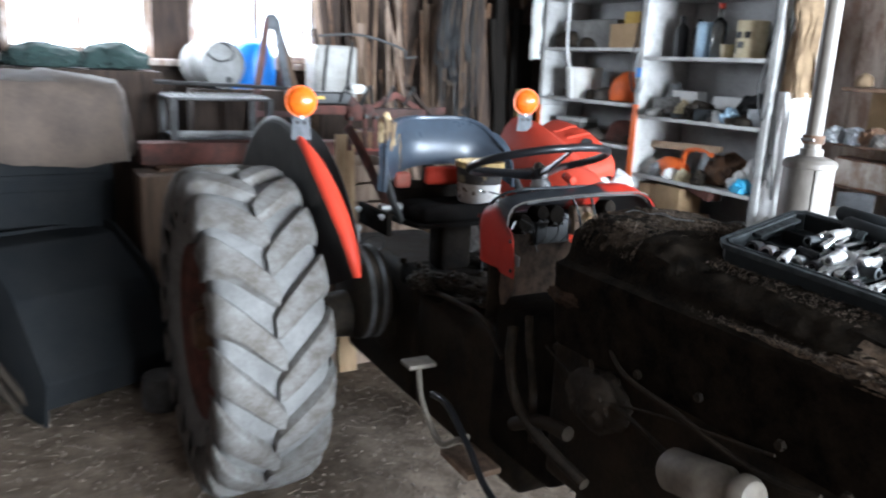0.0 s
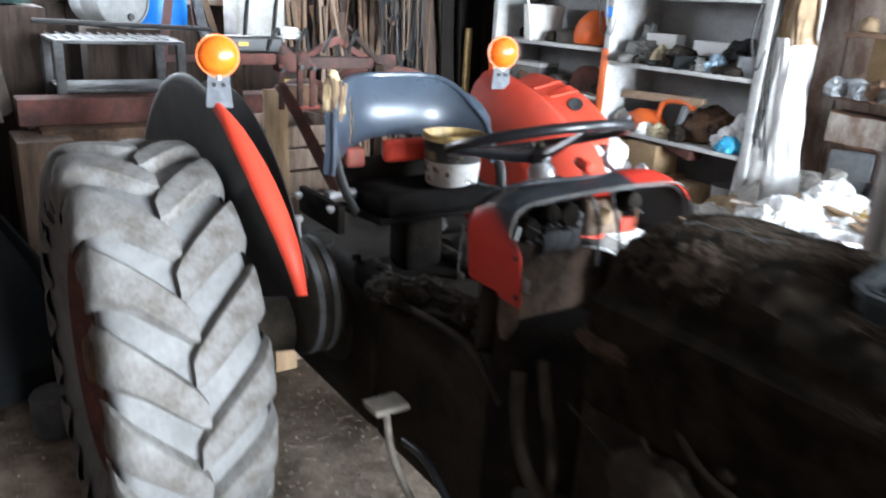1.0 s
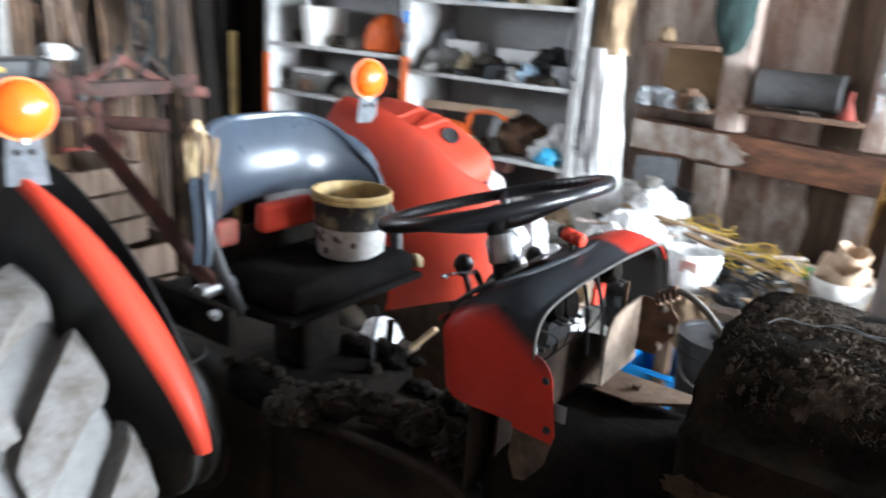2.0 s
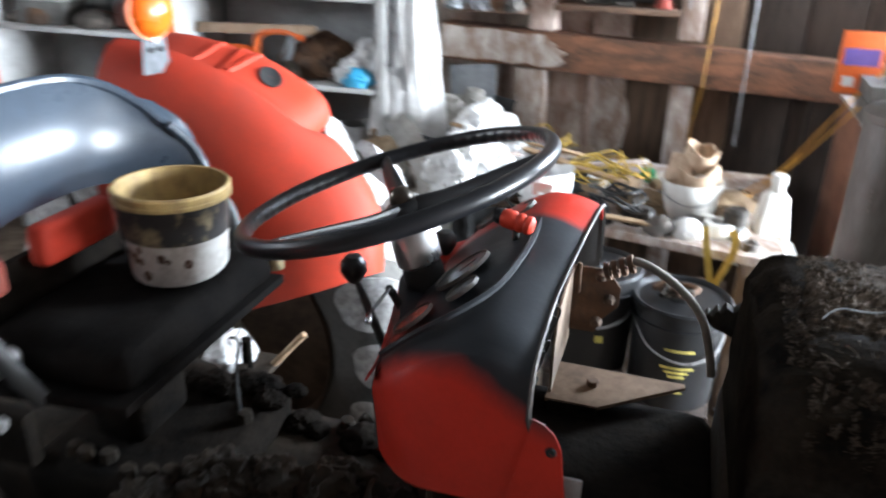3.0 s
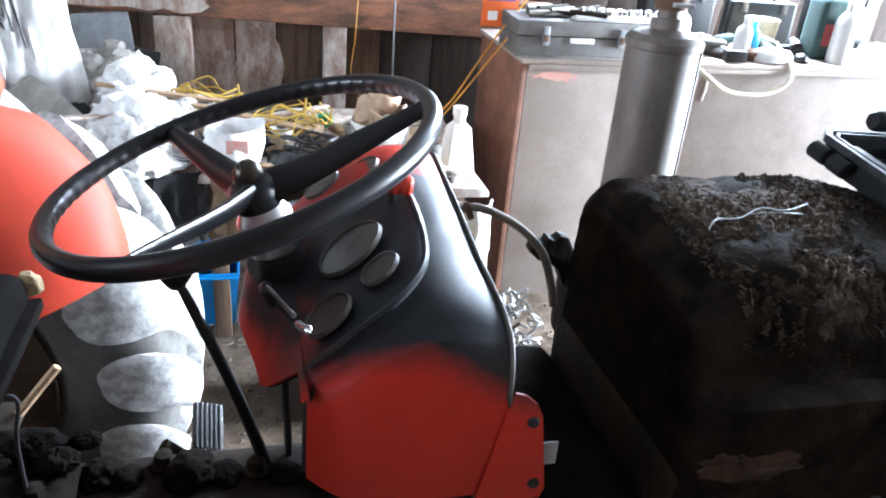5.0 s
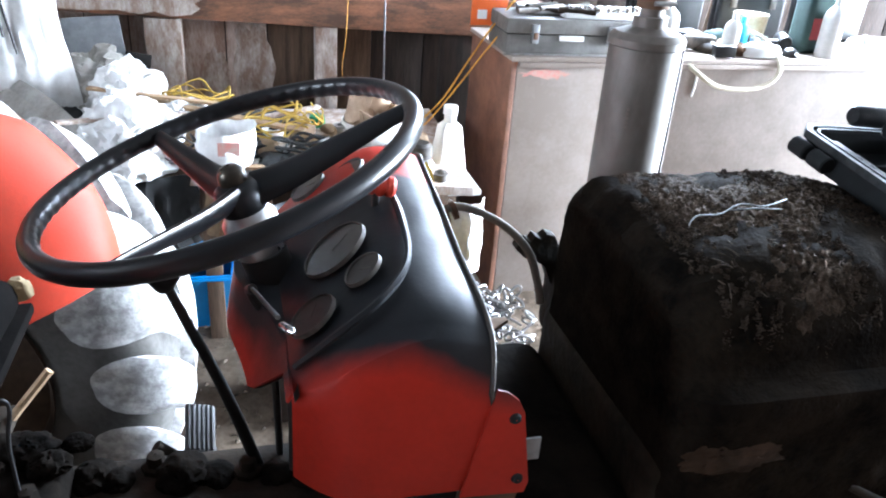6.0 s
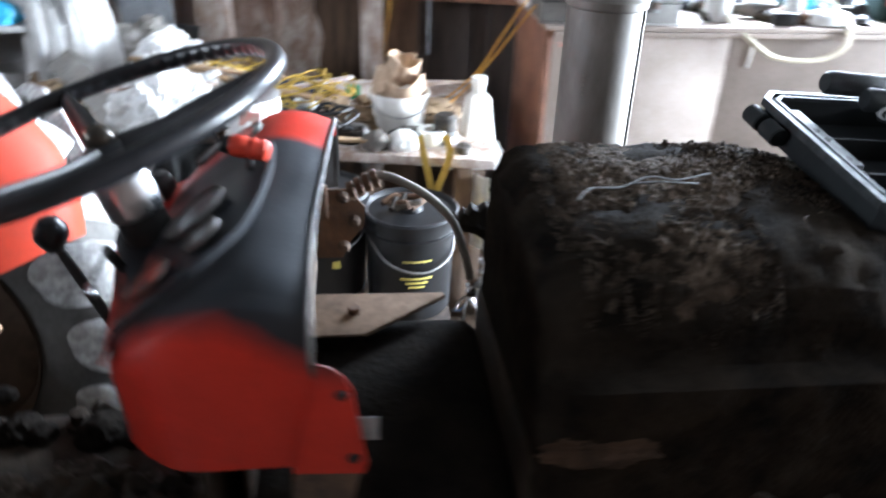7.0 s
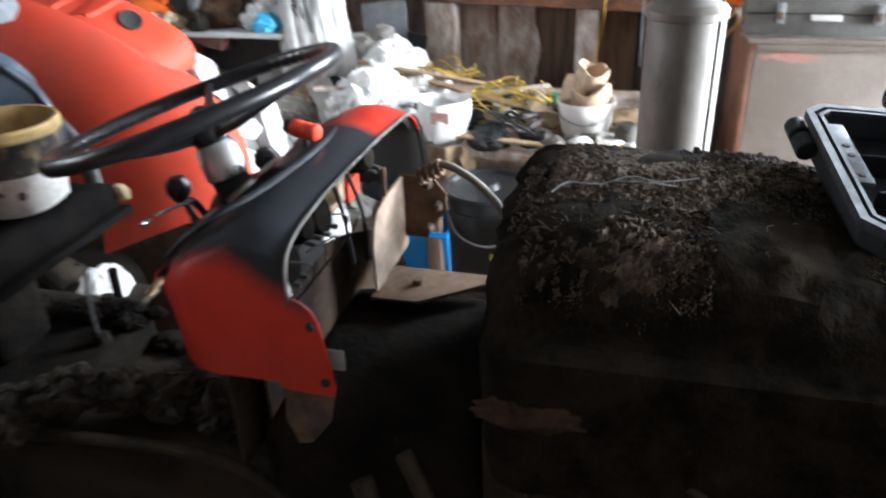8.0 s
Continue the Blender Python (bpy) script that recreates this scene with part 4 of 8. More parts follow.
part("instrument_back", prism([(-0.20, 0.86), (0.30, 0.86), (0.30, 1.0), (0.13, 1.07), (0.04, 1.095), (-0.03, 1.13), (-0.06, 1.195), (-0.20, 1.20)], 1.040, 1.044, "x"), SOOTY_RUST, tractor, "dark plate behind the dials")
part("wiring_box", box(0.99, 1.06, -0.10, 0.02, 1.10, 1.19, 0.006), BLACK_PAINT, tractor)
part("white_wire", tube([(1.12, -0.235, 1.17), (1.10, -0.21, 1.185), (1.075, -0.19, 1.18)], 0.0025, 6), CORD_W, tractor)
part("coolant_hose", tube([(1.17, 0.21, 1.165), (1.21, 0.20, 1.185), (1.27, 0.18, 1.165), (1.315, 0.165, 1.125), (1.335, 0.155, 1.075), (1.345, 0.15, 1.03)], 0.0068, 10), HOSE, tractor, "grey bent hose")
for i in range(4):
    part("hose_clip", moved(lathe([(0.010, -0.004), (0.015, -0.004), (0.015, 0.004), (0.010, 0.004)], 14), Matrix.Translation((1.165 + 0.012 * i, 0.212 - 0.004 * i, 1.155 + 0.008 * i)) @ Matrix.Rotation(radians(70), 4, "Y")), RUST, tractor)

# regulator and gauge backs under the cowl
reg = part("voltage_regulator", box(0.997, 1.034, 0.06, 0.185, 1.110, 1.205, 0.012, seg=3), REGULATOR, tractor, "tan regulator box under the cowl")
part("regulator_cap", moved(lathe([(0.001, 0.018), (0.016, 0.016), (0.024, 0.004), (0.026, 0.0)], 20), Matrix.Translation((1.034, 0.11, 1.160)) @ Matrix.Rotation(radians(90), 4, "Y")), CARD, reg, "round tan cap")
part("red_terminal", box(1.02, 1.042, 0.175, 0.23, 1.11, 1.15, 0.004), RED, reg, "red terminal block")
for i, (y, z, r) in enumerate(((-0.165, 1.165, 0.030), (-0.105, 1.195, 0.026), (-0.05, 1.185, 0.034), (0.155, 1.20, 0.026))):
    gb2 = part("gauge_back", moved(lathe([(0.001, 0.05), (r * 0.8, 0.048), (r, 0.036), (r, 0.0)], 20), Matrix.Translation((1.045, y, z)) @ Matrix.Rotation(radians(78), 4, "Y")), MATT_BLACK, tractor, "round black back of a gauge")
    for k in (-1, 1):
        part("terminal", rod((1.09, y + 0.4 * r * k, z - 0.012), (1.106, y + 0.4 * r * k, z - 0.015), 0.004, 6), DULL_STEEL, gb2)
for i in range(5):
    y0, y1 = -0.185 + 0.05 * i, -0.15 + 0.04 * i
    part("dash_wire", tube([(1.10, y0, 1.19 - 0.012 * (i % 3)), (1.116, (y0 + y1) / 2 + 0.012, 1.170 + 0.010 * (i % 2)), (1.105, y1 + 0.012, 1.135), (1.08, y1, 1.105)], 0.0016, 6), (BLACK_PAINT, DULL_STEEL, BLACK_PAINT, DULL_STEEL, BLACK_PAINT)[i], tractor)

# steering column and wheel
SWC, TILT_SW = Vector((0.875, 0.022, 1.308)), 18.0
SWM = Matrix.Translation(SWC) @ Matrix.Rotation(radians(-TILT_SW), 4, "Y")
part("steering_column", rod(SWC - SWM.to_3x3() @ Vector((0, 0, 0.36)), SWC - SWM.to_3x3() @ Vector((0, 0, 0.096)), 0.030, 24), BLACK_PAINT, tractor)
part("column_collar", moved(lathe([(0.031, -0.098), (0.034, -0.095), (0.034, -0.052), (0.029, -0.044), (0.024, -0.03)], 32), SWM), POLISHED, tractor, "bright metal collar of the steering column")

def wheel_rim():
    b, rings, n, seg, R = bmesh.new(), [], 256, 12, 0.227
    for i in range(n):
        a = 2 * math.pi * i / n
        ring = []
        for k in range(seg):
            q = 2 * math.pi * k / seg
            r = 0.0116
            if math.cos(q) < -0.3 and math.sin(q) < 0.4:
                r -= 0.0019 * (0.5 + 0.5 * math.cos(i * math.pi / 2.0))
            ring.append(b.verts.new(((R + r * math.cos(q)) * math.cos(a), (R + r * math.cos(q)) * math.sin(a), 0.022 + r * 1.12 * math.sin(q))))
        rings.append(ring)
    for i in range(n):
        for k in range(seg):
            b.faces.new((rings[i][k], rings[(i + 1) % n][k], rings[(i + 1) % n][(k + 1) % seg], rings[i][(k + 1) % seg]))
    bmesh.ops.recalc_face_normals(b, faces=b.faces)
    return b

DOME = mat("tarnished_metal_dome", (0.10, 0.085, 0.065), (0.05, 0.042, 0.034), 14, 0.18, 0.8, bump=0.03)
sw = part("steering_wheel", moved(wheel_rim(), SWM), BLACK_GLOSS, tractor, "black three-spoke steering wheel with finger grips")
for a in (-4, 117, 238):
    d = Matrix.Rotation(radians(a), 3, "Z")
    line = [d @ Vector(p) for p in ((0.02, 0, -0.018), (0.07, 0, -0.012), (0.14, 0, 0.004), (0.20, 0, 0.018), (0.225, 0, 0.022))]
    part("spoke", moved(tube(line, lambda t: 0.0235 - 0.0125 * min(1, t * 1.3), 12, 4, flat=0.45), SWM), BLACK_GLOSS, sw)
part("wheel_hub", moved(lathe([(0.026, -0.044), (0.029, -0.034), (0.030, -0.018), (0.027, -0.008), (0.020, -0.002), (0.001, -0.001)], 32), SWM), BLACK_GLOSS, sw)
part("hub_nut", moved(lathe([(0.0175, -0.002), (0.0175, 0.004), (0.0160, 0.011), (0.010, 0.018), (0.001, 0.020)], 20), SWM), DOME, sw, "steel centre nut")

# gear levers and pedals
gl = part("gear_lever", tube([(0.782, 0.065, 1.15), (0.802, 0.07, 1.09), (0.845, 0.09, 0.95), (0.885, 0.10, 0.80)], lambda t: 0.006 + 0.004 * t, 10), BLACK_PAINT, tractor, "long black gear lever")
part("lever_knob", moved(lathe([(0.001, 0.032), (0.012, 0.030), (0.021, 0.018), (0.022, 0.004), (0.014, -0.010), (0.009, -0.016)], 20), Matrix.Translation((0.780, 0.062, 1.158))), BLACK_GLOSS, gl, "round black knob")
rl = part("range_lever", tube([(0.907, 0.139, 1.185), (0.905, 0.14, 1.12), (0.915, 0.135, 0.98), (0.92, 0.12, 0.80)], 0.006, 10), BLACK_PAINT, tractor, "short black range lever")
part("lever_knob", moved(lathe([(0.001, 0.026), (0.011, 0.024), (0.018, 0.014), (0.019, 0.002), (0.013, -0.010), (0.008, -0.015)], 20), Matrix.Translation((0.907, 0.139, 1.194))), BLACK_PAINT, rl, "round black knob")
pd = part("brake_pedal", box(-0.026, 0.026, -0.045, 0.045, -0.006, 0.006, 0.006), DULL_STEEL, tractor, "worn ribbed brake pedal")
pd.matrix_basis = pose(0.790, 0.245, 0.765, 25, 20, 10)
for j in range(6):
    part("tread_rib", box(-0.023 + 0.008 * j, -0.019 + 0.008 * j, -0.042, 0.042, 0.005, 0.009, 0.001), BLACK_PAINT, pd)
part("pedal_arm", tube([(0.79, 0.245, 0.755), (0.82, 0.23, 0.68), (0.84, 0.20, 0.60)], 0.011, 10), OILY, tractor)
part("pedal_arm", tube([(0.72, 0.215, 0.76), (0.80, 0.215, 0.68), (0.84, 0.20, 0.62)], 0.012, 10), OILY, tractor)
fr = part("footrest", tube([(0.80, -0.37, 0.66), (0.83, -0.37, 0.64), (0.86, -0.37, 0.55), (0.94, -0.365, 0.47), (1.00, -0.36, 0.45), (1.06, -0.35, 0.49), (1.10, -0.33, 0.52)], 0.010, 10), FILTER, tractor, "bent steel footrest with a flat pad")
part("foot_pad", box(0.80, 0.875, -0.425, -0.325, 0.660, 0.678, 0.008), FILTER, fr, "worn flat pad")
part("step_rail", tube([(0.86, -0.33, 0.56), (0.98, -0.34, 0.575), (1.12, -0.34, 0.50), (1.30, -0.34, 0.40), (1.9, -0.34, 0.36)], 0.011, 10), BLACK_GLOSS, tractor, "black bent rail beside the gearbox")
part("step_board", box(0.98, 1.16, -0.36, -0.24, 0.405, 0.425, 0.004), WOOD, tractor, "bare wooden step board")

# lumps on the gearbox
part("hooked_wire", tube([(0.578, 0.012, 0.84), (0.578, 0.012, 0.953), (0.588, 0.012, 1.010), (0.584, 0.012, 1.026), (0.572, 0.012, 1.026)], 0.0028, 8, 5), DULL_STEEL, tractor, "pale hooked wire")
part("tucked_rag", moved(lump(0.045, 0.06, 0.05, 33, 0.35, 3.2, 4), Matrix.Translation((0.410, 0.245, 0.800))), SACK, tractor, "pale rag tucked beside the gearbox")
part("rag_shelf", box(0.30, 0.50, 0.185, 0.31, 0.788, 0.802, 0.003), OILY, tractor)
part("stay", rod((0.478, 0.200, 0.795), (0.484, 0.196, 0.905), 0.011, 10), MATT_BLACK, tractor)
part("bare_stick", rod((0.495, 0.275, 0.80), (0.558, 0.30, 0.872), 0.008, 8), PINE, tractor, "bare wooden stick")
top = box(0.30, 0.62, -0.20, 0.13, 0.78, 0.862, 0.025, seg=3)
part("gear_cover", top, MATT_BLACK, tractor, "greasy gearbox cover with bolts")
random.seed(5)
for i in range(14):
    x, y = 0.30 + 0.33 * random.random(), random.choice((-0.19, -0.17, 0.12, 0.0)) + 0.02 * random.random()
    part("cover_bolt", moved(lathe([(0.001, 0.022), (0.013, 0.020), (0.016, 0.0)], 6), Matrix.Translation((x, y, 0.860))), OILY, tractor)
for i in range(10):
    r = random.uniform(0.016, 0.032)
    part("grease_lump", moved(lump(r * 1.2, r, r * random.uniform(0.6, 1.0), i + 90, 0.4, 3.5, 4), Matrix.Translation((0.36 + 0.03 * i, random.uniform(0.07, 0.12), 0.858))), MATT_BLACK, tractor)
for i, (x, y, z, r) in enumerate(((0.62, -0.13, 0.87, 0.05), (0.70, -0.10, 0.86, 0.045), (0.80, -0.08, 0.855, 0.055), (0.90, -0.10, 0.85, 0.05), (0.99, -0.09, 0.84, 0.055), (0.55, -0.22, 0.86, 0.05), (1.06, -0.12, 0.83, 0.05))):
    part("valve_body", moved(lump(r, r * 0.9, r * 0.75, i + 3, 0.6, 4.5, 4), Matrix.Translation((x, y, z - r * 0.6))), OILY, tractor)
part("hydraulic_pipe", tube([(0.50, -0.20, 0.80), (0.70, -0.21, 0.84), (0.95, -0.20, 0.83), (1.10, -0.22, 0.76)], 0.010, 10), OILY, tractor)

random.seed(23)
for i in range(16):
    x, r = 0.46 + 0.045 * i + random.uniform(-0.012, 0.012), random.uniform(0.022, 0.042)
    if i % 3 == 0:
        part("cover_bolt", moved(lathe([(0.001, 0.03), (0.013, 0.028), (0.015, 0.012), (0.022, 0.010), (0.024, 0.0)], 8), Matrix.Translation((x, random.uniform(0.06, 0.12), 0.797))), OILY, tractor)
    else:
        part("grease_lump", moved(lump(r, r * 1.1, r * random.uniform(0.5, 0.9), i + 40, 0.3, 3, 4), Matrix.Translation((x, random.uniform(0.05, 0.13), 0.790))), MATT_BLACK, tractor)

# engine side details
axis = Vector((0.21, -0.005, 0.045)).normalized().to_track_quat("Z", "Y").to_matrix().to_4x4()
fl = part("oil_filter", moved(lathe([(0.001, 0), (0.040, 0), (0.047, 0.01), (0.047, 0.15), (0.038, 0.165), (0.030, 0.17), (0.030, 0.19), (0.001, 0.19)], 28), Matrix.Translation((1.875, -0.30, 0.812)) @ axis), FILTER, tractor, "dirty grey cylinder on the engine side")
part("filter_cap", moved(lathe([(0.001, 0.035), (0.036, 0.032), (0.044, 0.018), (0.044, 0.004), (0.030, 0.0)], 28), Matrix.Translation((2.06, -0.305, 0.852)) @ axis), FILTER, fl, "dull round end cap")
part("injector_pump", moved(lump(0.09, 0.05, 0.07, 19, 0.35, 3, 4, False), Matrix.Translation((1.60, -0.27, 0.76))), OILY, tractor)
part("rust_patch_plate", moved(lump(0.052, 0.006, 0.016, 9, 0.9, 4, 4, False), Matrix.Translation((1.43, -0.268, 1.035))), SOOTY_RUST, tractor, "rusty bracket on the engine side")
part("fuel_line", tube([(1.36, -0.262, 0.90), (1.60, -0.285, 0.86), (1.80, -0.285, 0.90), (2.1, -0.28, 0.95)], 0.004, 6), OILY, tractor)
part("lower_link", tube([(1.25, -0.27, 0.62), (1.40, -0.29, 0.70), (1.52, -0.29, 0.72)], 0.02, 10), OILY, tractor)
part("wire_on_cover", tube([(1.425, -0.085, 1.270), (1.445, -0.069, 1.279), (1.485, -0.060, 1.276), (1.522, -0.048, 1.284), (1.56, -0.045, 1.278), (1.607, -0.03, 1.280)], 0.0012, 6), GALV, tractor, "thin bare wire across the cover")
part("wire_on_cover", tube([(1.50, -0.055, 1.279), (1.54, -0.062, 1.283), (1.58, -0.057, 1.278)], 0.0010, 6), GALV, tractor, "thin bare wire across the cover")
jag = [(1.326, 1.085), (1.331, 1.096), (1.338, 1.090), (1.345, 1.103), (1.352, 1.098), (1.358, 1.110), (1.370, 1.103), (1.380, 1.112), (1.395, 1.108), (1.42, 1.06), (1.42, 0.98), (1.395, 1.02), (1.383, 1.049), (1.364, 1.062), (1.344, 1.068)]
part("manifold_bracket", prism(jag, 0.235, 0.262, "y", 0.003), OILY, tractor, "jagged black bracket beside the engine cover")
part("manifold", box(1.40, 1.62, 0.19, 0.29, 0.90, 1.06, 0.03, seg=3), OILY, tractor, "oily black manifold")

# seat
def cushion():
    """A sagging seat cushion with a slack, dented cover."""
    b = box(-0.165, 0.105, -0.215, 0.195, 0.0, 0.07, 0.03, seg=4)
    bmesh.ops.subdivide_edges(b, edges=[e for e in b.edges if e.calc_length() > 0.05], cuts=14, use_grid_fill=True)
    for v in b.verts:
        x, y, z = v.co
        if z > 0.035:
            v.co.z -= 0.016 * math.exp(-((x + 0.02) / 0.09) ** 2 - (y / 0.13) ** 2) + 0.012 * max(0.0, (abs(y + 0.01) - 0.15) / 0.06)
            v.co.z += 0.006 * noise.noise(v.co * 14) + 0.003 * noise.noise(v.co * 34)
        v.co.x += 0.005 * noise.noise(Vector((y * 12, z * 20, 3)))
        v.co.y += 0.005 * noise.noise(Vector((x * 12, z * 20, 7)))
    return b
seat = part("seat_cushion", moved(cushion(), pose(0.478, -0.03, 1.062, 0, -4, 0)), VINYL_BLACK, tractor, "black worn seat cushion with torn corners")
part("torn_foam", moved(lump(0.016, 0.014, 0.022, 8, 0.3, 4, 3), Matrix.Translation((0.580, 0.162, 1.088))), FOAM, seat, "torn yellow foam")
part("seat_pan", moved(box(-0.18, 0.113, -0.235, 0.205, -0.012, 0.004, 0.004), pose(0.478, -0.03, 1.062, 0, -4, 0)), VINYL_BLACK, seat)
rows = []
for i in range(17):
    t = i / 16
    row = []
    for j in range(25):
        u = -1 + 2 * j / 24
        wide = 0.262 * (1 - 0.05 * t - 0.10 * max(0, t - 0.7) / 0.3)
        fwd = 0.13 * abs(u) ** 2.6
        top = 0.252 * (1 - (0.10 if u < 0 else 0.36) * abs(u) ** 4.6)
        low = 0.078 * (1 - abs(u) ** 3.0)
        row.append((0.285 + fwd + 0.02 * math.sin(math.pi * t) - 0.05 * t, -0.012 + (1.19 if u < 0 else 0.93) * wide * math.copysign(abs(u) ** 0.92, u), 1.165 + low + (top - low) * t))
    rows.append(row)
back = part("seat_backrest", skin(rows, -0.028), VINYL, tractor, "wrap-around grey-blue vinyl backrest")
part("piping", tube([Vector(p) + Vector((-0.008, 0, 0.002)) for p in rows[-1]], 0.010, 8, 1), VINYL, back)
part("piping", tube([Vector(p) for p in (rows[0][0], rows[4][0], rows[8][0], rows[12][0], rows[16][0])], 0.009, 8, 3), VINYL, back)
part("piping", tube([Vector(p) for p in (rows[0][24], rows[4][24], rows[8][24], rows[12][24], rows[16][24])], 0.009, 8, 3), VINYL, back)
part("backrest_bracket", tube([(0.45, -0.262, 1.05), (0.435, -0.305, 1.15), (0.40, -0.315, 1.24)], 0.014, 10, flat=0.4), BLACK_PAINT, tractor)
part("backrest_bracket", tube([(0.45, 0.25, 1.04), (0.43, 0.26, 1.14), (0.38, 0.25, 1.22)], 0.016, 10, flat=0.4), BLACK_PAINT, tractor)
part("torn_foam", moved(lump(0.020, 0.030, 0.078, 12, 0.32, 4, 4), Matrix.Translation((0.366, -0.296, 1.322)) @ Matrix.Rotation(radians(-6), 4, "Y")), FOAM, back, "torn yellow foam at the corner")
for k in range(4):
    part("cover_shred", tube([(0.370 + 0.006 * k, -0.316 + 0.014 * k, 1.434 - 0.006 * k), (0.390, -0.314 + 0.013 * k, 1.395), (0.394 - 0.003 * k, -0.319 + 0.010 * k, 1.340 - 0.01 * k)], 0.0045, 6, 4, flat=0.4), (RUST_DARK, BROWN_CLOTH)[k % 2], back, "torn strip of brown cover")
part("seat_bumper", box(0.318, 0.355, -0.118, 0.045, 1.172, 1.242, 0.020, seg=4), RED, tractor, "flat red pad behind the cushion")
part("seat_bumper", box(0.318, 0.352, -0.248, -0.185, 1.165, 1.225, 0.016, seg=4), RED_DULL, tractor, "flat dull red pad behind the cushion")
tear = [Vector(rows[k][4]) + Vector((0.003, 0.002 * math.sin(k * 1.7), 0)) for k in range(1, 13)]
part("tear", tube(tear, lambda q: 0.0012 + 0.0035 * math.sin(math.pi * min(1, max(0, q))), 6, 3), BLACK_PAINT, back, "dark tear in the vinyl")
part("torn_edge", tube([v + Vector((0.001, -0.005, 0)) for v in tear], 0.0011, 6, 3), CARD, back, "pale frayed edge of the tear")
part("seat_back_plate", box(0.285, 0.300, -0.27, 0.22, 1.055, 1.185, 0.004), MATT_BLACK, tractor, "black plate behind the cushion")
part("seat_support", box(0.36, 0.47, -0.11, 0.03, 0.858, 1.052, 0.03, seg=3), MATT_BLACK, tractor)
part("lift_arm", tube([(-0.02, -0.30, 1.36), (0.06, -0.30, 1.325), (0.26, -0.30, 1.20), (0.40, -0.30, 1.11)], 0.018, 8, 3, flat=0.45), RUST_RED, tractor, "dark red lift arm beside the seat")
part("arm_pivot", rod((0.39, -0.33, 1.10), (0.39, -0.24, 1.10), 0.018, 12), STEEL, tractor)
for x, y, z in ((0.272, -0.36, 1.075), (0.479, -0.355, 1.085)):
    part("stud_nut", moved(lathe([(0.001, 0.018), (0.006, 0.018), (0.0065, 0.010), (0.011, 0.009), (0.012, 0.0)], 8), Matrix.Translation((x, y, z)) @ Matrix.Rotation(radians(60), 4, "X")), STEEL, tractor, "bright steel nut")
part("nut_plate", box(0.24, 0.51, -0.352, -0.33, 1.02, 1.10, 0.006), MATT_BLACK, tractor)
lp = part("link_pin", rod((0.27, -0.36, 0.93), (0.262, -0.36, 1.0), 0.005, 8), STEEL, tractor)
part("pin_ball", moved(lump(0.013, 0.013, 0.013, 2, 0.0, 2, 3, False), Matrix.Translation((0.262, -0.36, 0.99))), PLASTIC_G, lp)
part("pin_wire", tube([(0.27, -0.36, 0.94), (0.30, -0.33, 0.97), (0.34, -0.30, 0.98), (0.37, -0.30, 0.95), (0.36, -0.33, 0.93)], 0.0025, 6), BLACK_PAINT, lp)

# ---- things on the tractor ----
BUCKET_GRIME = mat("dirt_smeared_label", (0.012, 0.010, 0.009), (0.26, 0.20, 0.11), 16, 0.6, bump=0.1, contrast=(0.50, 0.72))
BUCKET_SKIN = mat("stained_white_plastic", (0.62, 0.60, 0.56), (0.20, 0.15, 0.10), 11, 0.5, bump=0.08, contrast=(0.48, 0.82))

def pail_on_seat():
    r = thing("paint_bucket", "used white plastic bucket with a yellowed rim standing on the seat", "bucket", (0.472, 0.042, 1.126))
    r.scale = (0.79, 0.79, 0.92)
    part("bucket_body", lathe([(0.001, 0.002), (0.094, 0.0), (0.098, 0.006), (0.112, 0.145), (0.1135, 0.147), (0.1135, 0.160), (0.112, 0.162), (0.108, 0.145), (0.094, 0.012), (0.001, 0.010)], 44), BUCKET_SKIN, r)
    part("rim", lathe([(0.1125, 0.143), (0.1185, 0.144), (0.119, 0.150), (0.1165, 0.152), (0.1185, 0.156), (0.119, 0.163), (0.116, 0.1665), (0.110, 0.166), (0.107, 0.13)], 44), YELLOW_RIM, r, "yellowed rim")
    part("label_band", lathe([(0.1056, 0.080), (0.1118, 0.1425), (0.1124, 0.142), (0.1062, 0.079)], 44), BUCKET_GRIME, r, "dark dirty upper band")
    part("stained_inside", lathe([(0.001, 0.0125), (0.092, 0.0135), (0.1055, 0.140), (0.1065, 0.158)], 40), YELLOW_RIM, r, "brown stained inside")
    random.seed(3)
    for i in range(9):
        a, z = radians(-120 + 90 * random.random()), 0.02 + 0.05 * random.random()
        q = 0.099 + 0.085 * z
        part("stain", moved(lathe([(0.001, 0.0008), (0.005 + 0.006 * random.random(), 0.0)], 10), Matrix.Translation((q * math.cos(a), q * math.sin(a), z)) @ Vector((math.cos(a), math.sin(a), 0)).to_track_quat("Z", "Y").to_matrix().to_4x4()), RUST, r)
    part("drip", lathe([(0.095, 0.012), (0.10, 0.07), (0.1, 0.075), (0.001, 0.02)], 30), YELLOW_RIM, r)

pail_on_seat()

def tray_frame():
    """The tool case lies askew: its near and front sides are the lower ones."""
    across = Vector((-0.028, 0.295, 0.049)).normalized()
    along = Vector((0.985, 0.09, -0.085))
    along = (along - across * along.dot(across)).normalized()
    up = along.cross(across)
    m = Matrix((along, across, up)).transposed().to_4x4()
    m.translation = Vector((1.766, 0.0065, 1.3035)) - up * 0.046
    return m

TRAY = tray_frame()

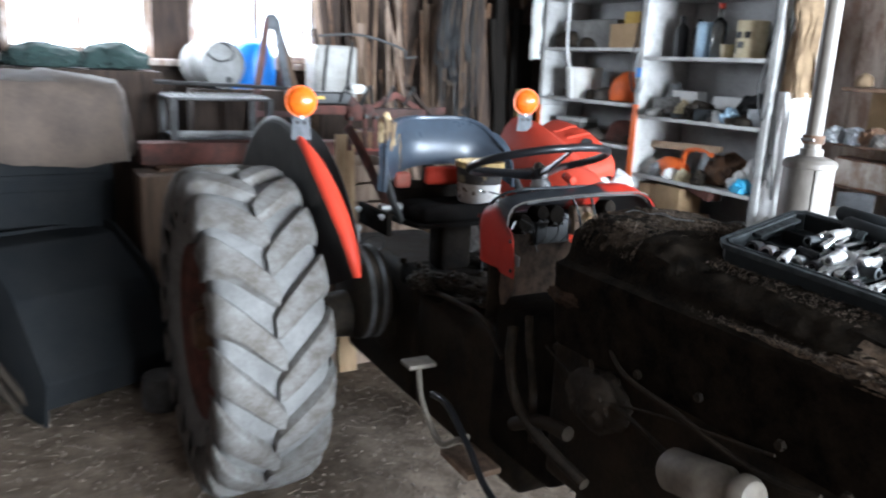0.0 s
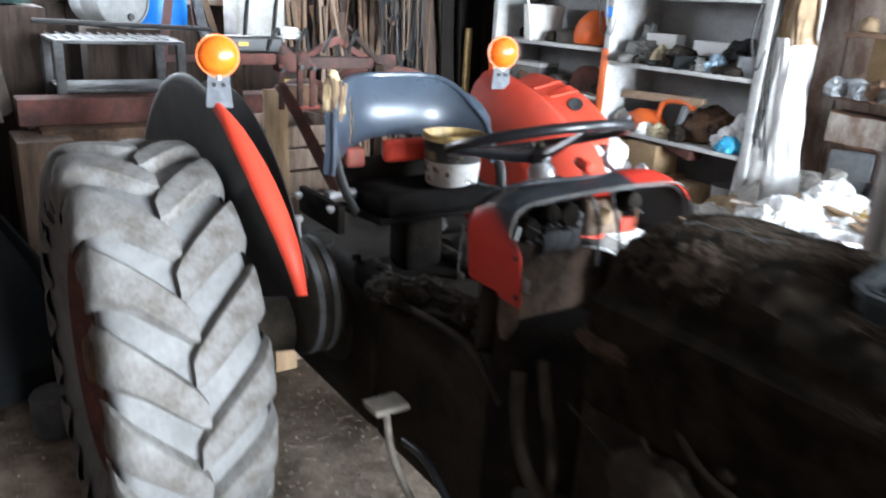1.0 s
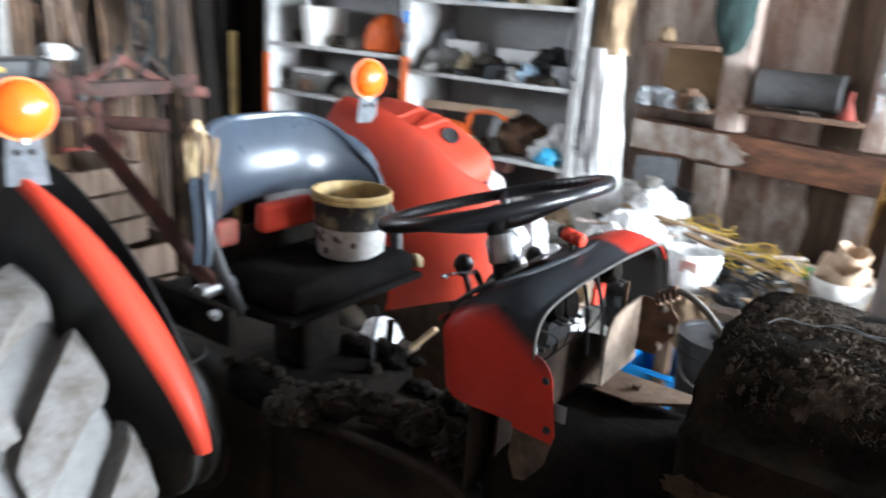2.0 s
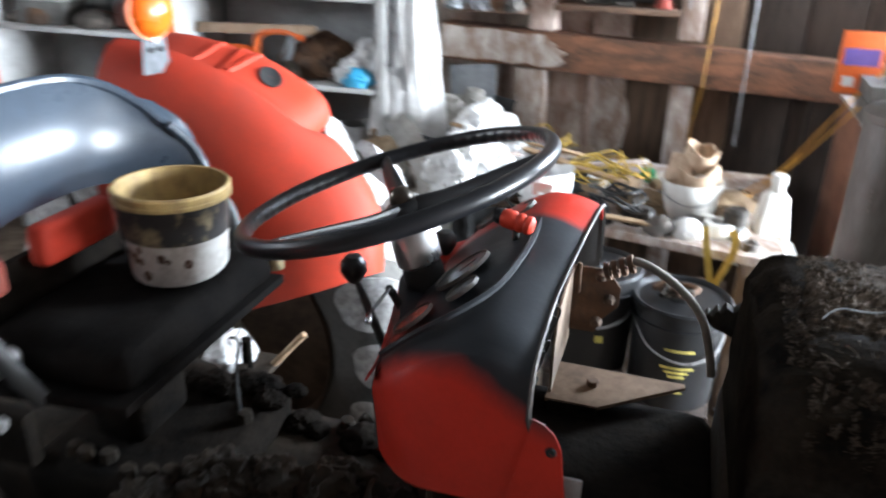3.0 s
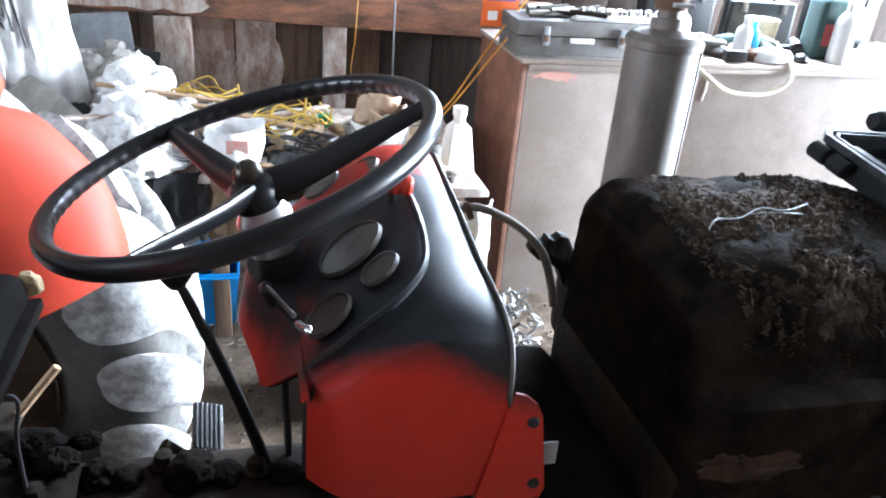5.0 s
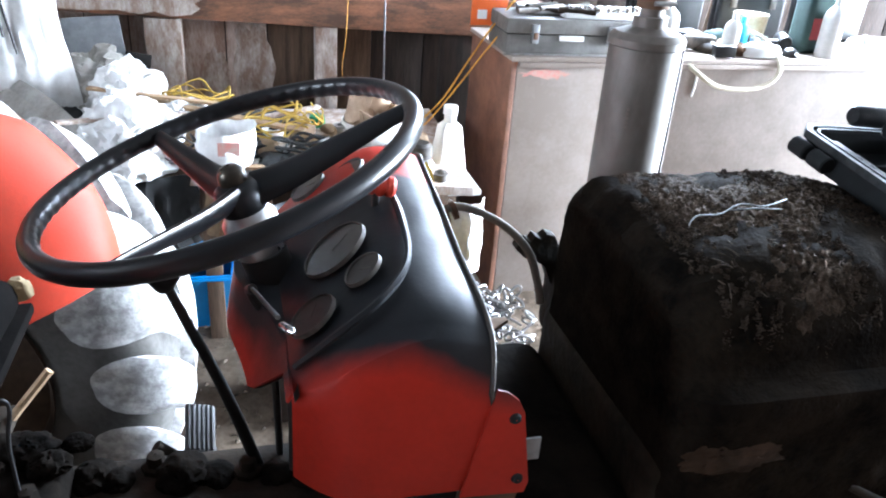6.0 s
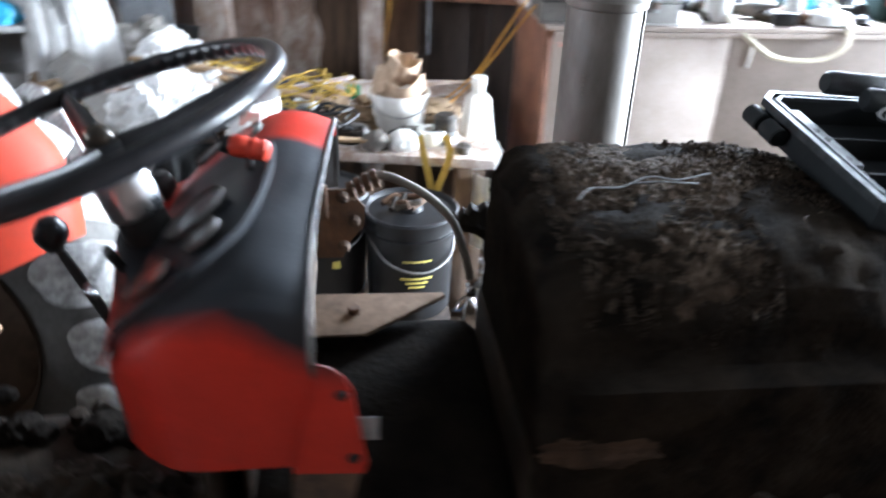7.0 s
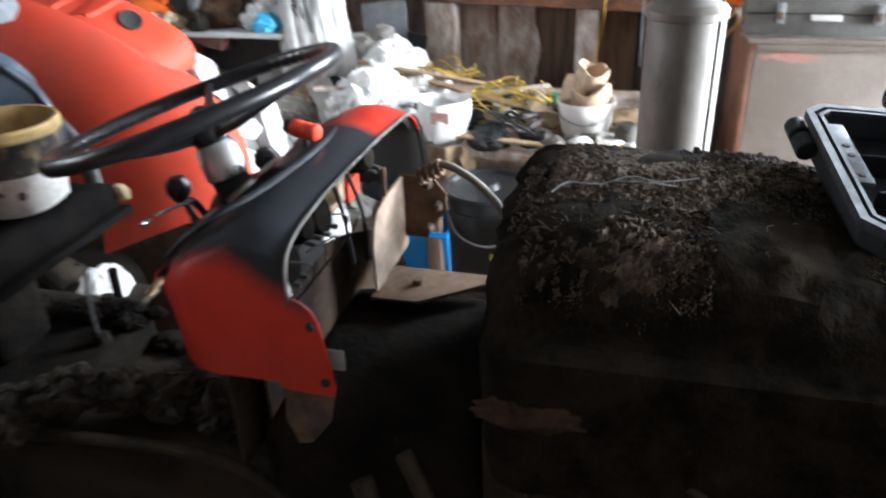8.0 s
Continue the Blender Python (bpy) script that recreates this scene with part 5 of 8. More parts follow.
def ring_prism(outer, inner, lo, hi):
    """A flat frame between two outlines of as many points."""
    b = bmesh.new()
    loops = [[b.verts.new((x, y, z)) for x, y in line] for line, z in ((outer, lo), (outer, hi), (inner, hi), (inner, lo))]
    n = len(outer)
    for p, q in zip(loops, loops[1:] + loops[:1]):
        for i in range(n):
            b.faces.new((p[i], p[(i + 1) % n], q[(i + 1) % n], q[i]))
    bmesh.ops.recalc_face_normals(b, faces=b.faces)
    return b

def tray_outline(inset, cut):
    x0, x1, w = inset, 0.56 - inset, 0.152 - inset
    return [(x0 + cut, -w), (x1 - cut, -w), (x1, -w + cut), (x1, w - cut), (x1 - cut, w), (x0 + cut, w), (x0, w - cut), (x0, -w + cut)]

def socket_tray():
    """An open tool case full of sockets lying across the engine."""
    r = thing("socket_tray", "open dark plastic case of sockets lying on the engine", "tool case")
    r.matrix_basis = TRAY
    part("case_bottom", prism(tray_outline(0.012, 0.016), 0.0, 0.005, "z", 0.001), CASE, r)
    part("case_wall", ring_prism(tray_outline(0.004, 0.020), tray_outline(0.016, 0.014), 0.0, 0.040), CASE, r)
    part("case_rim", ring_prism(tray_outline(-0.004, 0.024), tray_outline(0.006, 0.018), 0.034, 0.046), CASE_WORN, r, "worn pale rim")
    part("case_rim", ring_prism(tray_outline(0.0115, 0.016), tray_outline(0.0165, 0.014), 0.040, 0.046), CASE_WORN, r, "worn pale inner rim")
    plate = part("rear_ledge", box(0.016, 0.040, -0.045, 0.105, 0.034, 0.0415, 0.002), CASE_WORN, r, "pale ledge with screw holes")
    for y in (-0.028, 0.02, 0.045):
        part("screw_hole", moved(lathe([(0.001, 0.0008), (0.0045, 0.0008), (0.005, 0.0)], 10), Matrix.Translation((0.028, y, 0.0416))), LEAD, plate)
    for y in (0.035, -0.055):
        part("divider", box(0.042, 0.54, y - 0.0025, y + 0.0025, 0.005, 0.036, 0.001), CASE, r)
    for y in (0.118, 0.075):
        knuckle = rod((-0.012, y - 0.017, 0.020), (-0.012, y + 0.017, 0.020), 0.014, 14)
        part("hinge_knuckle", knuckle, CASE, r)

socket_tray()
BRIGHT_TOOL = mat("satin_tool_steel", (0.55, 0.55, 0.54), (0.38, 0.375, 0.36), 14, 0.42, 0.55, bump=0.06)

def wrench_mesh(n, w):
    """A flat combination wrench along z: ring at one end, open jaw at the other."""
    b = box(-w * 0.42, w * 0.42, -0.0025, 0.0025, -n / 2, n / 2 - w, 0.0012)
    ring = lathe([(w * 0.5, -0.0038), (w * 1.0, -0.0038), (w * 1.0, 0.0038), (w * 0.5, 0.0038), (w * 0.5, -0.0038)], 14)
    join(b, moved(ring, Matrix.Translation((0, 0, -n / 2)) @ Matrix.Rotation(radians(90), 4, "X")))
    jaw = [(-w * 0.45, -w * 1.4), (w * 0.45, -w * 1.4), (w * 1.1, -w * 0.4), (w * 1.15, w * 0.6), (w * 0.6, w * 0.9), (w * 0.45, -w * 0.05), (-w * 0.45, -w * 0.05), (-w * 0.6, w * 0.9), (-w * 1.15, w * 0.6), (-w * 1.1, -w * 0.4)]
    return join(b, moved(prism(jaw, -0.0032, 0.0032, "y", 0.0006), Matrix.Translation((0, 0, n / 2))))

def socket_mesh(q, n):
    return lathe([(q * 0.62, n - 0.012), (q * 0.62, n), (q, n - 0.001), (q, n * 0.5), (q * 0.82, n * 0.42), (q * 0.82, 0.001), (q * 0.7, 0), (q * 0.45, 0), (q * 0.45, 0.01)], 16)

def case_tools():
    """Wrenches lie side by side across the case; sockets stand and lie between them."""
    rnd = random.Random(11)
    for k in range(26):
        x = 0.175 + 0.0135 * k
        for side in (-1, 1):
            n, w = rnd.uniform(0.085, 0.13), rnd.uniform(0.0055, 0.0105)
            ob = part("wrench", wrench_mesh(n, w), rnd.choice((CHROME, BRIGHT_TOOL, BRIGHT_TOOL, POLISHED)), None, "steel wrench lying in the open tool case", category="wrench", group="tools in the case")
            ob.matrix_basis = TRAY @ pose(x + rnd.uniform(-0.004, 0.004), side * 0.068 + rnd.uniform(-0.012, 0.012), 0.037 + 0.012 * rnd.random(), 90 + rnd.uniform(-5, 5), rnd.uniform(-25, 25), rnd.choice((-9, -4, 3, 8, 176, 185)))
    for k in range(46):
        q, n = rnd.uniform(0.007, 0.014), rnd.uniform(0.025, 0.055)
        x, y = 0.13 + 0.39 * rnd.random(), -0.125 + 0.25 * rnd.random()
        ob = part("socket", socket_mesh(q, n), rnd.choice((CHROME, BRIGHT_TOOL, BRIGHT_TOOL, BLACK_GLOSS, CASE_WORN)), None, "steel socket lying in the open tool case", category="socket", group="tools in the case")
        ob.matrix_basis = TRAY @ pose(x, y, 0.046 + 0.012 * rnd.random(), 90 + rnd.uniform(-12, 12), 0, rnd.choice((0, 0, 180, 90, 15, -20)))
    for k in range(5):
        ob = part("socket", socket_mesh(0.0155, 0.045), (BLACK_GLOSS, STEEL, BLACK_GLOSS, STEEL, BLACK_GLOSS)[k], None, "large socket standing in a row in the case", category="socket", group="tools in the case")
        ob.matrix_basis = TRAY @ pose(0.062 + 0.034 * k, -0.080, 0.030, 76, 0, 8)
case_tools()
for x, y, z, a in ((0.10, 0.150, 0.066, -3), (0.14, 0.108, 0.062, -8)):
    ob = part("ratchet_handle", lathe([(0.001, 0), (0.013, 0.0), (0.017, 0.006), (0.017, 0.10), (0.014, 0.11), (0.012, 0.30), (0.001, 0.302)], 18), CASE, None, "thick dark handle lying on the tool case", category="ratchet", group="tools in the case")
    ob.matrix_basis = TRAY @ pose(x, y, z, 0, 90, a)

# chaff and straw caked on the cover
def cover_top(y, x=0.0):
    """Height of the engine cover across its width and along it."""
    pts = ((-0.278, 1.130), (-0.245, 1.150), (-0.235, 1.165), (-0.230, 1.195), (-0.215, 1.225), (-0.185, 1.248), (-0.14, 1.258), (-0.08, 1.264), (0.0, 1.268), (0.07, 1.266), (0.13, 1.255), (0.165, 1.235))
    z = float(np.interp(y, [p[0] for p in pts], [p[1] for p in pts]))
    return z - cover_drop(x, z)

def chaff():
    verts, faces = [], []
    rnd = random.Random(4)
    clumps = []
    for i in range(1500):
        if i < 700:
            x, y = rnd.gauss(1.525, 0.055), min(-0.06, rnd.gauss(-0.165, 0.045))
        else:
            x, y = rnd.uniform(1.385, 2.15), rnd.uniform(-0.17, 0.15)
            if noise.noise(Vector((x * 5, y * 5, 2))) < 0.0:
                continue
        if x < 1.385 or y < -0.233:
            continue
        clumps.append((x, y, rnd.uniform(0.003, 0.008), rnd.uniform(0.0, 0.007)))
    for i in range(34000):
        if i % 9 == 8:
            x, y = rnd.uniform(1.8, 2.5), rnd.gauss(-0.258, 0.01)
            if rnd.random() > (x - 1.8) / 0.7:
                continue
            z = 1.150 + rnd.uniform(0, 0.010)
        elif i % 4 == 0:
            x, y = rnd.uniform(1.385, 2.15), rnd.uniform(-0.17, 0.15)
            if noise.noise(Vector((x * 5, y * 5, 2))) < -0.1:
                continue
            z = cover_top(y, x) + rnd.uniform(0, 0.005)
        else:
            cx, cy, r, h = rnd.choice(clumps)
            a, q = rnd.uniform(0, 6.283), math.sqrt(rnd.random())
            x, y = cx + r * q * math.cos(a), cy + r * q * math.sin(a)
            # no clumps on the near side past the mound: bare black stands for shade
            if y < -0.236 or x < 1.375 or (x > 1.62 and y < -0.04):
                continue
            z = cover_top(y, x) + h * (1 - q * q) + rnd.uniform(0, 0.004)
        n, w = rnd.uniform(0.002, 0.0055) * (3 if i % 60 == 0 else 1), rnd.uniform(0.0005, 0.0012)
        d = Vector((rnd.gauss(0, 1), rnd.gauss(0, 1), rnd.gauss(0, 0.5))).normalized()
        s = d.orthogonal().normalized() * w
        u = d.cross(s)
        c = Vector((x, y, z))
        k = len(verts)
        for e in (-n / 2, n / 2):
            verts += [c + d * e + s, c + d * e - s * 0.5 + u * 0.8, c + d * e - s * 0.5 - u * 0.8]
        faces += [(k, k + 1, k + 4, k + 3), (k + 1, k + 2, k + 5, k + 4), (k + 2, k, k + 3, k + 5), (k, k + 2, k + 1), (k + 3, k + 4, k + 5)]
    long_straws = len(faces)
    for i in range(110):
        if i % 5:
            x, y = rnd.gauss(1.525, 0.055), rnd.gauss(-0.165, 0.042)
        else:
            x, y = rnd.uniform(1.39, 2.1), rnd.uniform(-0.18, 0.14)
        if x < 1.385 or y < -0.232 or y > 0.15:
            continue
        c = Vector((x, y, cover_top(y, x) + rnd.uniform(0.004, 0.011)))
        d = Vector((rnd.gauss(0, 1), rnd.gauss(0, 1), 0))
        d.z = 0.8 * (cover_top(y + 0.01 * d.y) - cover_top(y - 0.01 * d.y)) / 0.02 + rnd.gauss(0, 0.12)
        d.normalize()
        n, w = rnd.uniform(0.006, 0.022), rnd.uniform(0.0003, 0.0006)
        s = d.orthogonal().normalized() * w
        u = d.cross(s)
        bow = Vector((rnd.gauss(0, 0.002), rnd.gauss(0, 0.002), 0.001))
        k = len(verts)
        for e, o in ((-n / 2, 0), (0, 1), (n / 2, 0)):
            verts += [c + d * e + bow * o + s, c + d * e + bow * o - s * 0.5 + u * 0.8, c + d * e + bow * o - s * 0.5 - u * 0.8]
        for h in (0, 3):
            faces += [(k + h, k + h + 1, k + h + 4, k + h + 3), (k + h + 1, k + h + 2, k + h + 5, k + h + 4), (k + h + 2, k + h, k + h + 3, k + h + 5)]
    me = bpy.data.meshes.new("chaff")
    me.from_pydata([tuple(v) for v in verts], [], faces)
    me.materials.append(CHAFF)
    me.materials.append(STRAW_DARK)
    for f in me.polygons[long_straws:]:
        f.material_index = 1
    tagged(new("chaff", me), "brown chaff and straw caked on the engine cover", "chaff", kind="stuff")

chaff()

def caked_dirt():
    """A crumbly crust of dirt and chaff on the cover, thickest on a mound at its near edge."""
    ys, arc, y = [], 0.0, -0.232
    ys = [-0.2345 + 0.0008 * i for i in range(12)] + [-0.225 + 0.003 * i for i in range(125)]
    xs = [1.400 + 0.003 * i for i in range(250)]
    rows = []
    for x in xs:
        row = []
        for y in ys:
            p = Vector((x, y, 0))
            mound = math.exp(-((x - 1.525) / 0.078) ** 2 - ((y + 0.165) / 0.060) ** 2)
            # crust recedes past x 1.56 so that black cover stands in for shade
            top = max(0.0, min(1.0, (y + 0.17 - 1.1 * max(0.0, min(0.14, x - 1.56))) / 0.04)) * max(0.0, min(1.0, (0.155 - y) / 0.02))
            groove = math.exp(-((y + 0.115 + 0.1 * (x - 1.5)) / 0.014) ** 2)
            patch = max(0.0, min(1.0, 0.9 + 1.2 * noise.noise(p * 6))) * top
            amount = max(1.6 * mound if mound > 0.3 else 5.33 * mound * mound, patch) * (1 - 0.7 * groove) * min(1.0, (x - 1.40) / 0.03)
            crumb = 0.5 + 0.35 * noise.noise(p * 55) + 0.45 * noise.noise(p * 130) + 0.4 * noise.noise(p * 270)
            t = amount * (0.0045 + 0.011 * crumb) - 0.0035 - 0.010 * max(0.0, 1 - (x - 1.40) / 0.02) - 0.004 * max(0.0, min(1.0, (x - 1.75) / 0.2))
            t -= 0.009 * (1 - min(1.0, amount * 2.2))
            steep = min(1.0, max(0.0, (-0.20 - y) / 0.03))
            row.append((x, y - t * 0.8 * steep, cover_top(y, x) + t * (1 - 0.5 * steep)))
        rows.append(row)
    b = bmesh.new()
    v = [[b.verts.new(q) for q in row] for row in rows]
    for r, q in zip(v, v[1:]):
        for i in range(len(r) - 1):
            b.faces.new((r[i], q[i], q[i + 1], r[i + 1]))
    bmesh.ops.recalc_face_normals(b, faces=b.faces)
    part("caked_dirt", b, CRUST, None, "brown crumbly dirt and chaff caked on the engine cover", category="dirt", kind="stuff")

caked_dirt()

def caked_ledge():
    """Brown dirt lying on the ledge and the slope of the cover towards its front end, where it also stands in for door
    light.
    """
    line = curve_points([(0, y, z) for y, z in ((-0.277, 1.136), (-0.262, 1.146), (-0.245, 1.151), (-0.236, 1.163), (-0.231, 1.192), (-0.216, 1.224), (-0.188, 1.247))], 6)
    rows = []
    for i in range(190):
        x = 1.74 + 0.004 * i
        row = []
        for k, c in enumerate(line):
            d = (line[min(k + 1, len(line) - 1)] - line[max(k - 1, 0)]).normalized()
            n = Vector((0, -d.z, d.y))
            ledge = math.exp(-((c.y + 0.252) / 0.012) ** 2)
            p = Vector((x, c.y * 2, c.z * 2))
            crumb = 0.5 + 0.6 * noise.noise(p * 40) + 0.4 * noise.noise(p * 95)
            # slope cover grows with x, painting the brighter light at the front
            amount = min(1.0, max(0.0, (x - 1.78) / 0.45)) * (1.2 * ledge + 1.0 * max(0.0, min(1.0, (x - 2.02) / 0.34 + 0.16 * noise.noise(p * 9))))
            t = amount * (0.002 + 0.009 * crumb) - 0.003 - 0.009 * (1 - min(1.0, amount * 2.2)) - (0.01 if k in (0, len(line) - 1) else 0)
            row.append((x, c.y + n.y * t, c.z + n.z * t - cover_drop(x, c.z)))
        rows.append(row)
    part("caked_dirt", skin(rows), CAKE_LIT, None, "brown dirt caked along the ledge of the engine cover, paler for the door light", category="dirt", kind="stuff")

caked_ledge()

# pipes and brackets along the engine side
for i, (pts, r, m) in enumerate((
        ([(1.20, -0.26, 0.90), (1.24, -0.29, 0.82), (1.30, -0.30, 0.72), (1.42, -0.30, 0.66), (1.60, -0.29, 0.62)], 0.016, OILY),
        ([(1.26, -0.25, 0.95), (1.30, -0.27, 0.88), (1.34, -0.28, 0.80), (1.36, -0.28, 0.62)], 0.012, OILY),
        ([(1.62, -0.265, 0.98), (1.70, -0.285, 0.95), (1.86, -0.285, 0.93), (2.05, -0.28, 0.90), (2.2, -0.28, 0.92)], 0.006, OILY),
        ([(1.55, -0.265, 0.93), (1.62, -0.29, 0.88), (1.75, -0.295, 0.86), (1.86, -0.29, 0.83)], 0.006, OILY))):
    part("engine_pipe", tube(pts, r, 10, 5), m, tractor)
for x, z in ((1.42, 0.92), (1.56, 0.90), (1.72, 0.96), (1.90, 0.98), (2.10, 0.97), (2.24, 0.94)):
    part("engine_bolt", moved(lathe([(0.001, 0.012), (0.010, 0.011), (0.012, 0.0)], 6), Matrix.Translation((x, -0.266, z)) @ Matrix.Rotation(radians(90), 4, "X")), OILY, tractor)

# ---- left wall ----
random.seed(21)
x = X0
while x < X1 - 0.05:
    w = random.uniform(0.17, 0.26)
    d = random.uniform(0.0, 0.012)
    part("wall_board", box(x + 0.003, min(x + w, X1) - 0.003, Y1 - 0.005 + d, Y1 + 0.028, 0, WZ0 if WX0 - 0.2 < x < WX1 else H, 0.003), WHITEWASH if -0.35 < x < 0.95 else WOOD if 0.1 < x < 1.3 else WOOD_DARK, wall_l)
    x += w
y = Y0
while y < Y1 - 0.05:
    w = random.uniform(0.16, 0.24)
    part("wall_board", box(X0 + 0.002, X0 + 0.022 + random.uniform(0, 0.01), y + 0.003, min(y + w, Y1 - 0.02) - 0.003, 0, 1.50, 0.003), WOOD_DARK, None, category="structure", kind="structure", label="dark upright board of the end wall")
    y += w
before_wall = standing()
RAIL_TILT = Matrix.Translation((0.64, 0, 1.03)) @ Matrix.Rotation(radians(2.2), 4, "Y") @ Matrix.Translation((-0.64, 0, -1.03))
part("wall_rail", moved(box(0.16, 2.25, 2.50, 2.62, 1.03, 1.195, 0.012), RAIL_TILT), BEAM, None, "reddish-brown horizontal timber rail along the wall", category="structure", kind="structure")
ragged = [(0.165, 1.045), (0.30, 1.043), (0.42, 1.052), (0.50, 1.040), (0.56, 1.055), (0.62, 1.038), (0.70, 1.050), (0.735, 1.075), (0.715, 1.095), (0.745, 1.115), (0.70, 1.128), (0.685, 1.152), (0.655, 1.160), (0.64, 1.185), (0.52, 1.178), (0.40, 1.187), (0.28, 1.180), (0.165, 1.185)]
part("whitewash_patch", moved(prism(ragged, 2.494, 2.4985, "y"), RAIL_TILT), BEAM_PALE, None, "whitewashed stretch of the timber rail", category="structure", kind="structure")

def post(x0, x1, y0, z0, z1, material, label):
    part("post", box(x0, x1, y0, 2.63, z0, z1, 0.008), material, None, label, category="structure", kind="structure")

post(0.51, 0.655, 2.515, 0.0, 1.028, BEAM_PALE, "whitewashed timber post under the rail")
post(0.565, 0.685, 2.50, 1.20, H, WHITEWASH, "pale timber post above the rail")
post(1.205, 1.30, 2.53, 0.0, 1.028, BEAM_PALE, "weathered timber post under the rail")
post(1.205, 1.30, 2.47, 1.20, H, WHITEWASH, "whitewashed post hung with chains")
post(1.78, 1.92, 2.52, 0.0, 1.028, WOOD_DARK, "dark timber post under the rail")
post(2.6, 2.72, 2.50, 1.20, H, WOOD_DARK, "dark timber post above the rail")
for k, (x0, z0, w, h) in enumerate(((0.72, 0.62, 0.12, 0.26), (0.86, 0.60, 0.17, 0.40))):
    out = []
    for q in range(28):
        a = 2 * math.pi * q / 28
        rr = 1 + 0.55 * noise.noise(Vector((2.2 * math.cos(a), 2.2 * math.sin(a), 4 + 3 * k)))
        taper = 1 - 0.15 * max(0, math.sin(a))
        out.append((x0 + w / 2 + w / 2 * rr * taper * math.cos(a), z0 + h / 2 + h / 2 * rr * math.sin(a)))
    part("whitewash_smear", prism(out, 2.651, 2.6535, "y"), BEAM_PALE, None, "whitewash smear on the wall boards", category="structure", kind="structure")
def wall_shelf(x0, x1, z):
    part("wall_shelf", box(x0, x1, 2.38, 2.63, z - 0.022, z, 0.004), SHELF_WORN, None, "small worn brown shelf fixed to the wall", category="shelf")
wall_shelf(0.22, 0.562, 1.585)
wall_shelf(0.22, 0.562, 1.30)
wall_shelf(0.69, 1.20, 1.325)
part("nest_box_back", box(0.25, 0.56, 2.60, 2.625, 1.305, 1.56, 0.004), CARD, None, "brown board at the back of the wall shelf", category="board")

def chain(x, y, z0, z1, name):
    r = thing("chain", "bright steel chain hanging on the post", "chain", (x, y, 0), group="chains on the post")
    n = int((z1 - z0) / 0.034)
    for i in range(n):
        z = z1 - 0.034 * i
        lk = tube([(0.011, 0, z), (0.011, 0, z - 0.028), (0.0, 0, z - 0.042), (-0.011, 0, z - 0.028), (-0.011, 0, z), (0.0, 0, z + 0.014)], 0.0045, 6, 3, loop=True)
        part("link", moved(lk, Matrix.Rotation(radians(90 * (i % 2) + 8 * math.sin(i)), 4, "Z")), STEEL, r)

chain(1.235, 2.45, 1.33, 1.95, "a")
chain(1.275, 2.45, 1.40, 1.95, "b")
chain(1.255, 2.44, 1.52, 1.95, "c")

pot = part("stew_pot", moved(lathe([(0.001, 0), (0.085, 0.0), (0.080, 0.02), (0.082, 0.33), (0.088, 0.345), (0.082, 0.35), (0.001, 0.34)], 32), Matrix.Translation((0.745, 2.48, 1.425)) @ Matrix.Rotation(radians(90), 4, "Y")), DULL_STEEL, None, "dark grey metal canister lying on the wall shelf", category="canister")
part("funnel", moved(lathe([(0.05, 0), (0.045, 0.005), (0.012, 0.09), (0.010, 0.14), (0.008, 0.14)], 20), Matrix.Translation((1.13, 2.45, 1.327)) @ Matrix.Scale(0.85, 4)), RED_DULL, None, "red funnel standing on the wall shelf", category="funnel")
part("hanging_jacket", moved(lump(0.085, 0.05, 0.22, 31, 0.3, 2.5, 4, False), Matrix.Translation((0.60, 2.44, 1.54))), GREEN_CLOTH, None, "dark green jacket hanging from a post", category="jacket")
part("ball", moved(lump(0.045, 0.04, 0.05, 41, 0.25, 3, 3), Matrix.Translation((0.29, 2.46, 1.586))), BROWN_CLOTH, None, "small brown bundle on the wall shelf", category="bundle")
part("work_glove", moved(lump(0.07, 0.05, 0.05, 43, 0.4, 3, 3), Matrix.Translation((0.30, 2.44, 1.302))), SHEET_GREY, None, "grey glove on the wall shelf", category="glove")
for i in range(7):
    b = rod((0, 0, 0), (random.uniform(0.05, 0.13), 0, 0), random.uniform(0.006, 0.014), 8)
    ob = part("scrap_bar", b, CLUTTER, None, "small iron bar lying on the wall shelf", category="iron bar", group="scrap on the wall shelf")
    ob.matrix_basis = pose(0.36 + 0.03 * i if i < 4 else 0.80 + 0.07 * (i - 4), 2.43 + 0.03 * (i % 3), 1.312 if i < 4 else 1.337, 0, 0, random.uniform(-40, 40))
part("hanging_strap", tube([(1.335, 2.43, 1.9), (1.34, 2.44, 1.4), (1.33, 2.46, 1.0), (1.31, 2.43, 0.82), (1.36, 2.3, 0.73)], 0.0032, 6, 5, flat=0.3), CABLE, None, "yellow lashing strap hanging down the wall", category="strap")
part("pale_rope", tube([(1.485, 2.43, 2.1), (1.49, 2.45, 1.3), (1.495, 2.45, 0.78)], 0.004, 6, 4), GALV, None, "pale cord hanging down the wall", category="cord")
part("metal_sheet", moved(box(-0.11, 0.11, -0.004, 0.004, 0.0, 0.245, 0.003), pose(0.335, 2.47, 0.79, -12, -6, 0)), SHEET_GREY, None, "embossed grey metal sheet leaning on the wall", category="metal sheet")
part("picture_frame", moved(box(-0.05, 0.05, -0.006, 0.006, 0.0, 0.10, 0.003), pose(0.47, 2.45, 0.80, -14, 10, 0)), BLACK_PAINT, None, "small dark plate leaning beside the metal sheet", category="plate")
# the wall's timbers and what hangs on them keep one depth
shift_since(before_wall, Matrix.Translation((1.1, -0.9, 1.67)) @ Matrix.Diagonal((1.047, 1.047, 1.047, 1)) @ Matrix.Translation((-1.1, 0.9, -1.65)))
before_cabinet = standing()
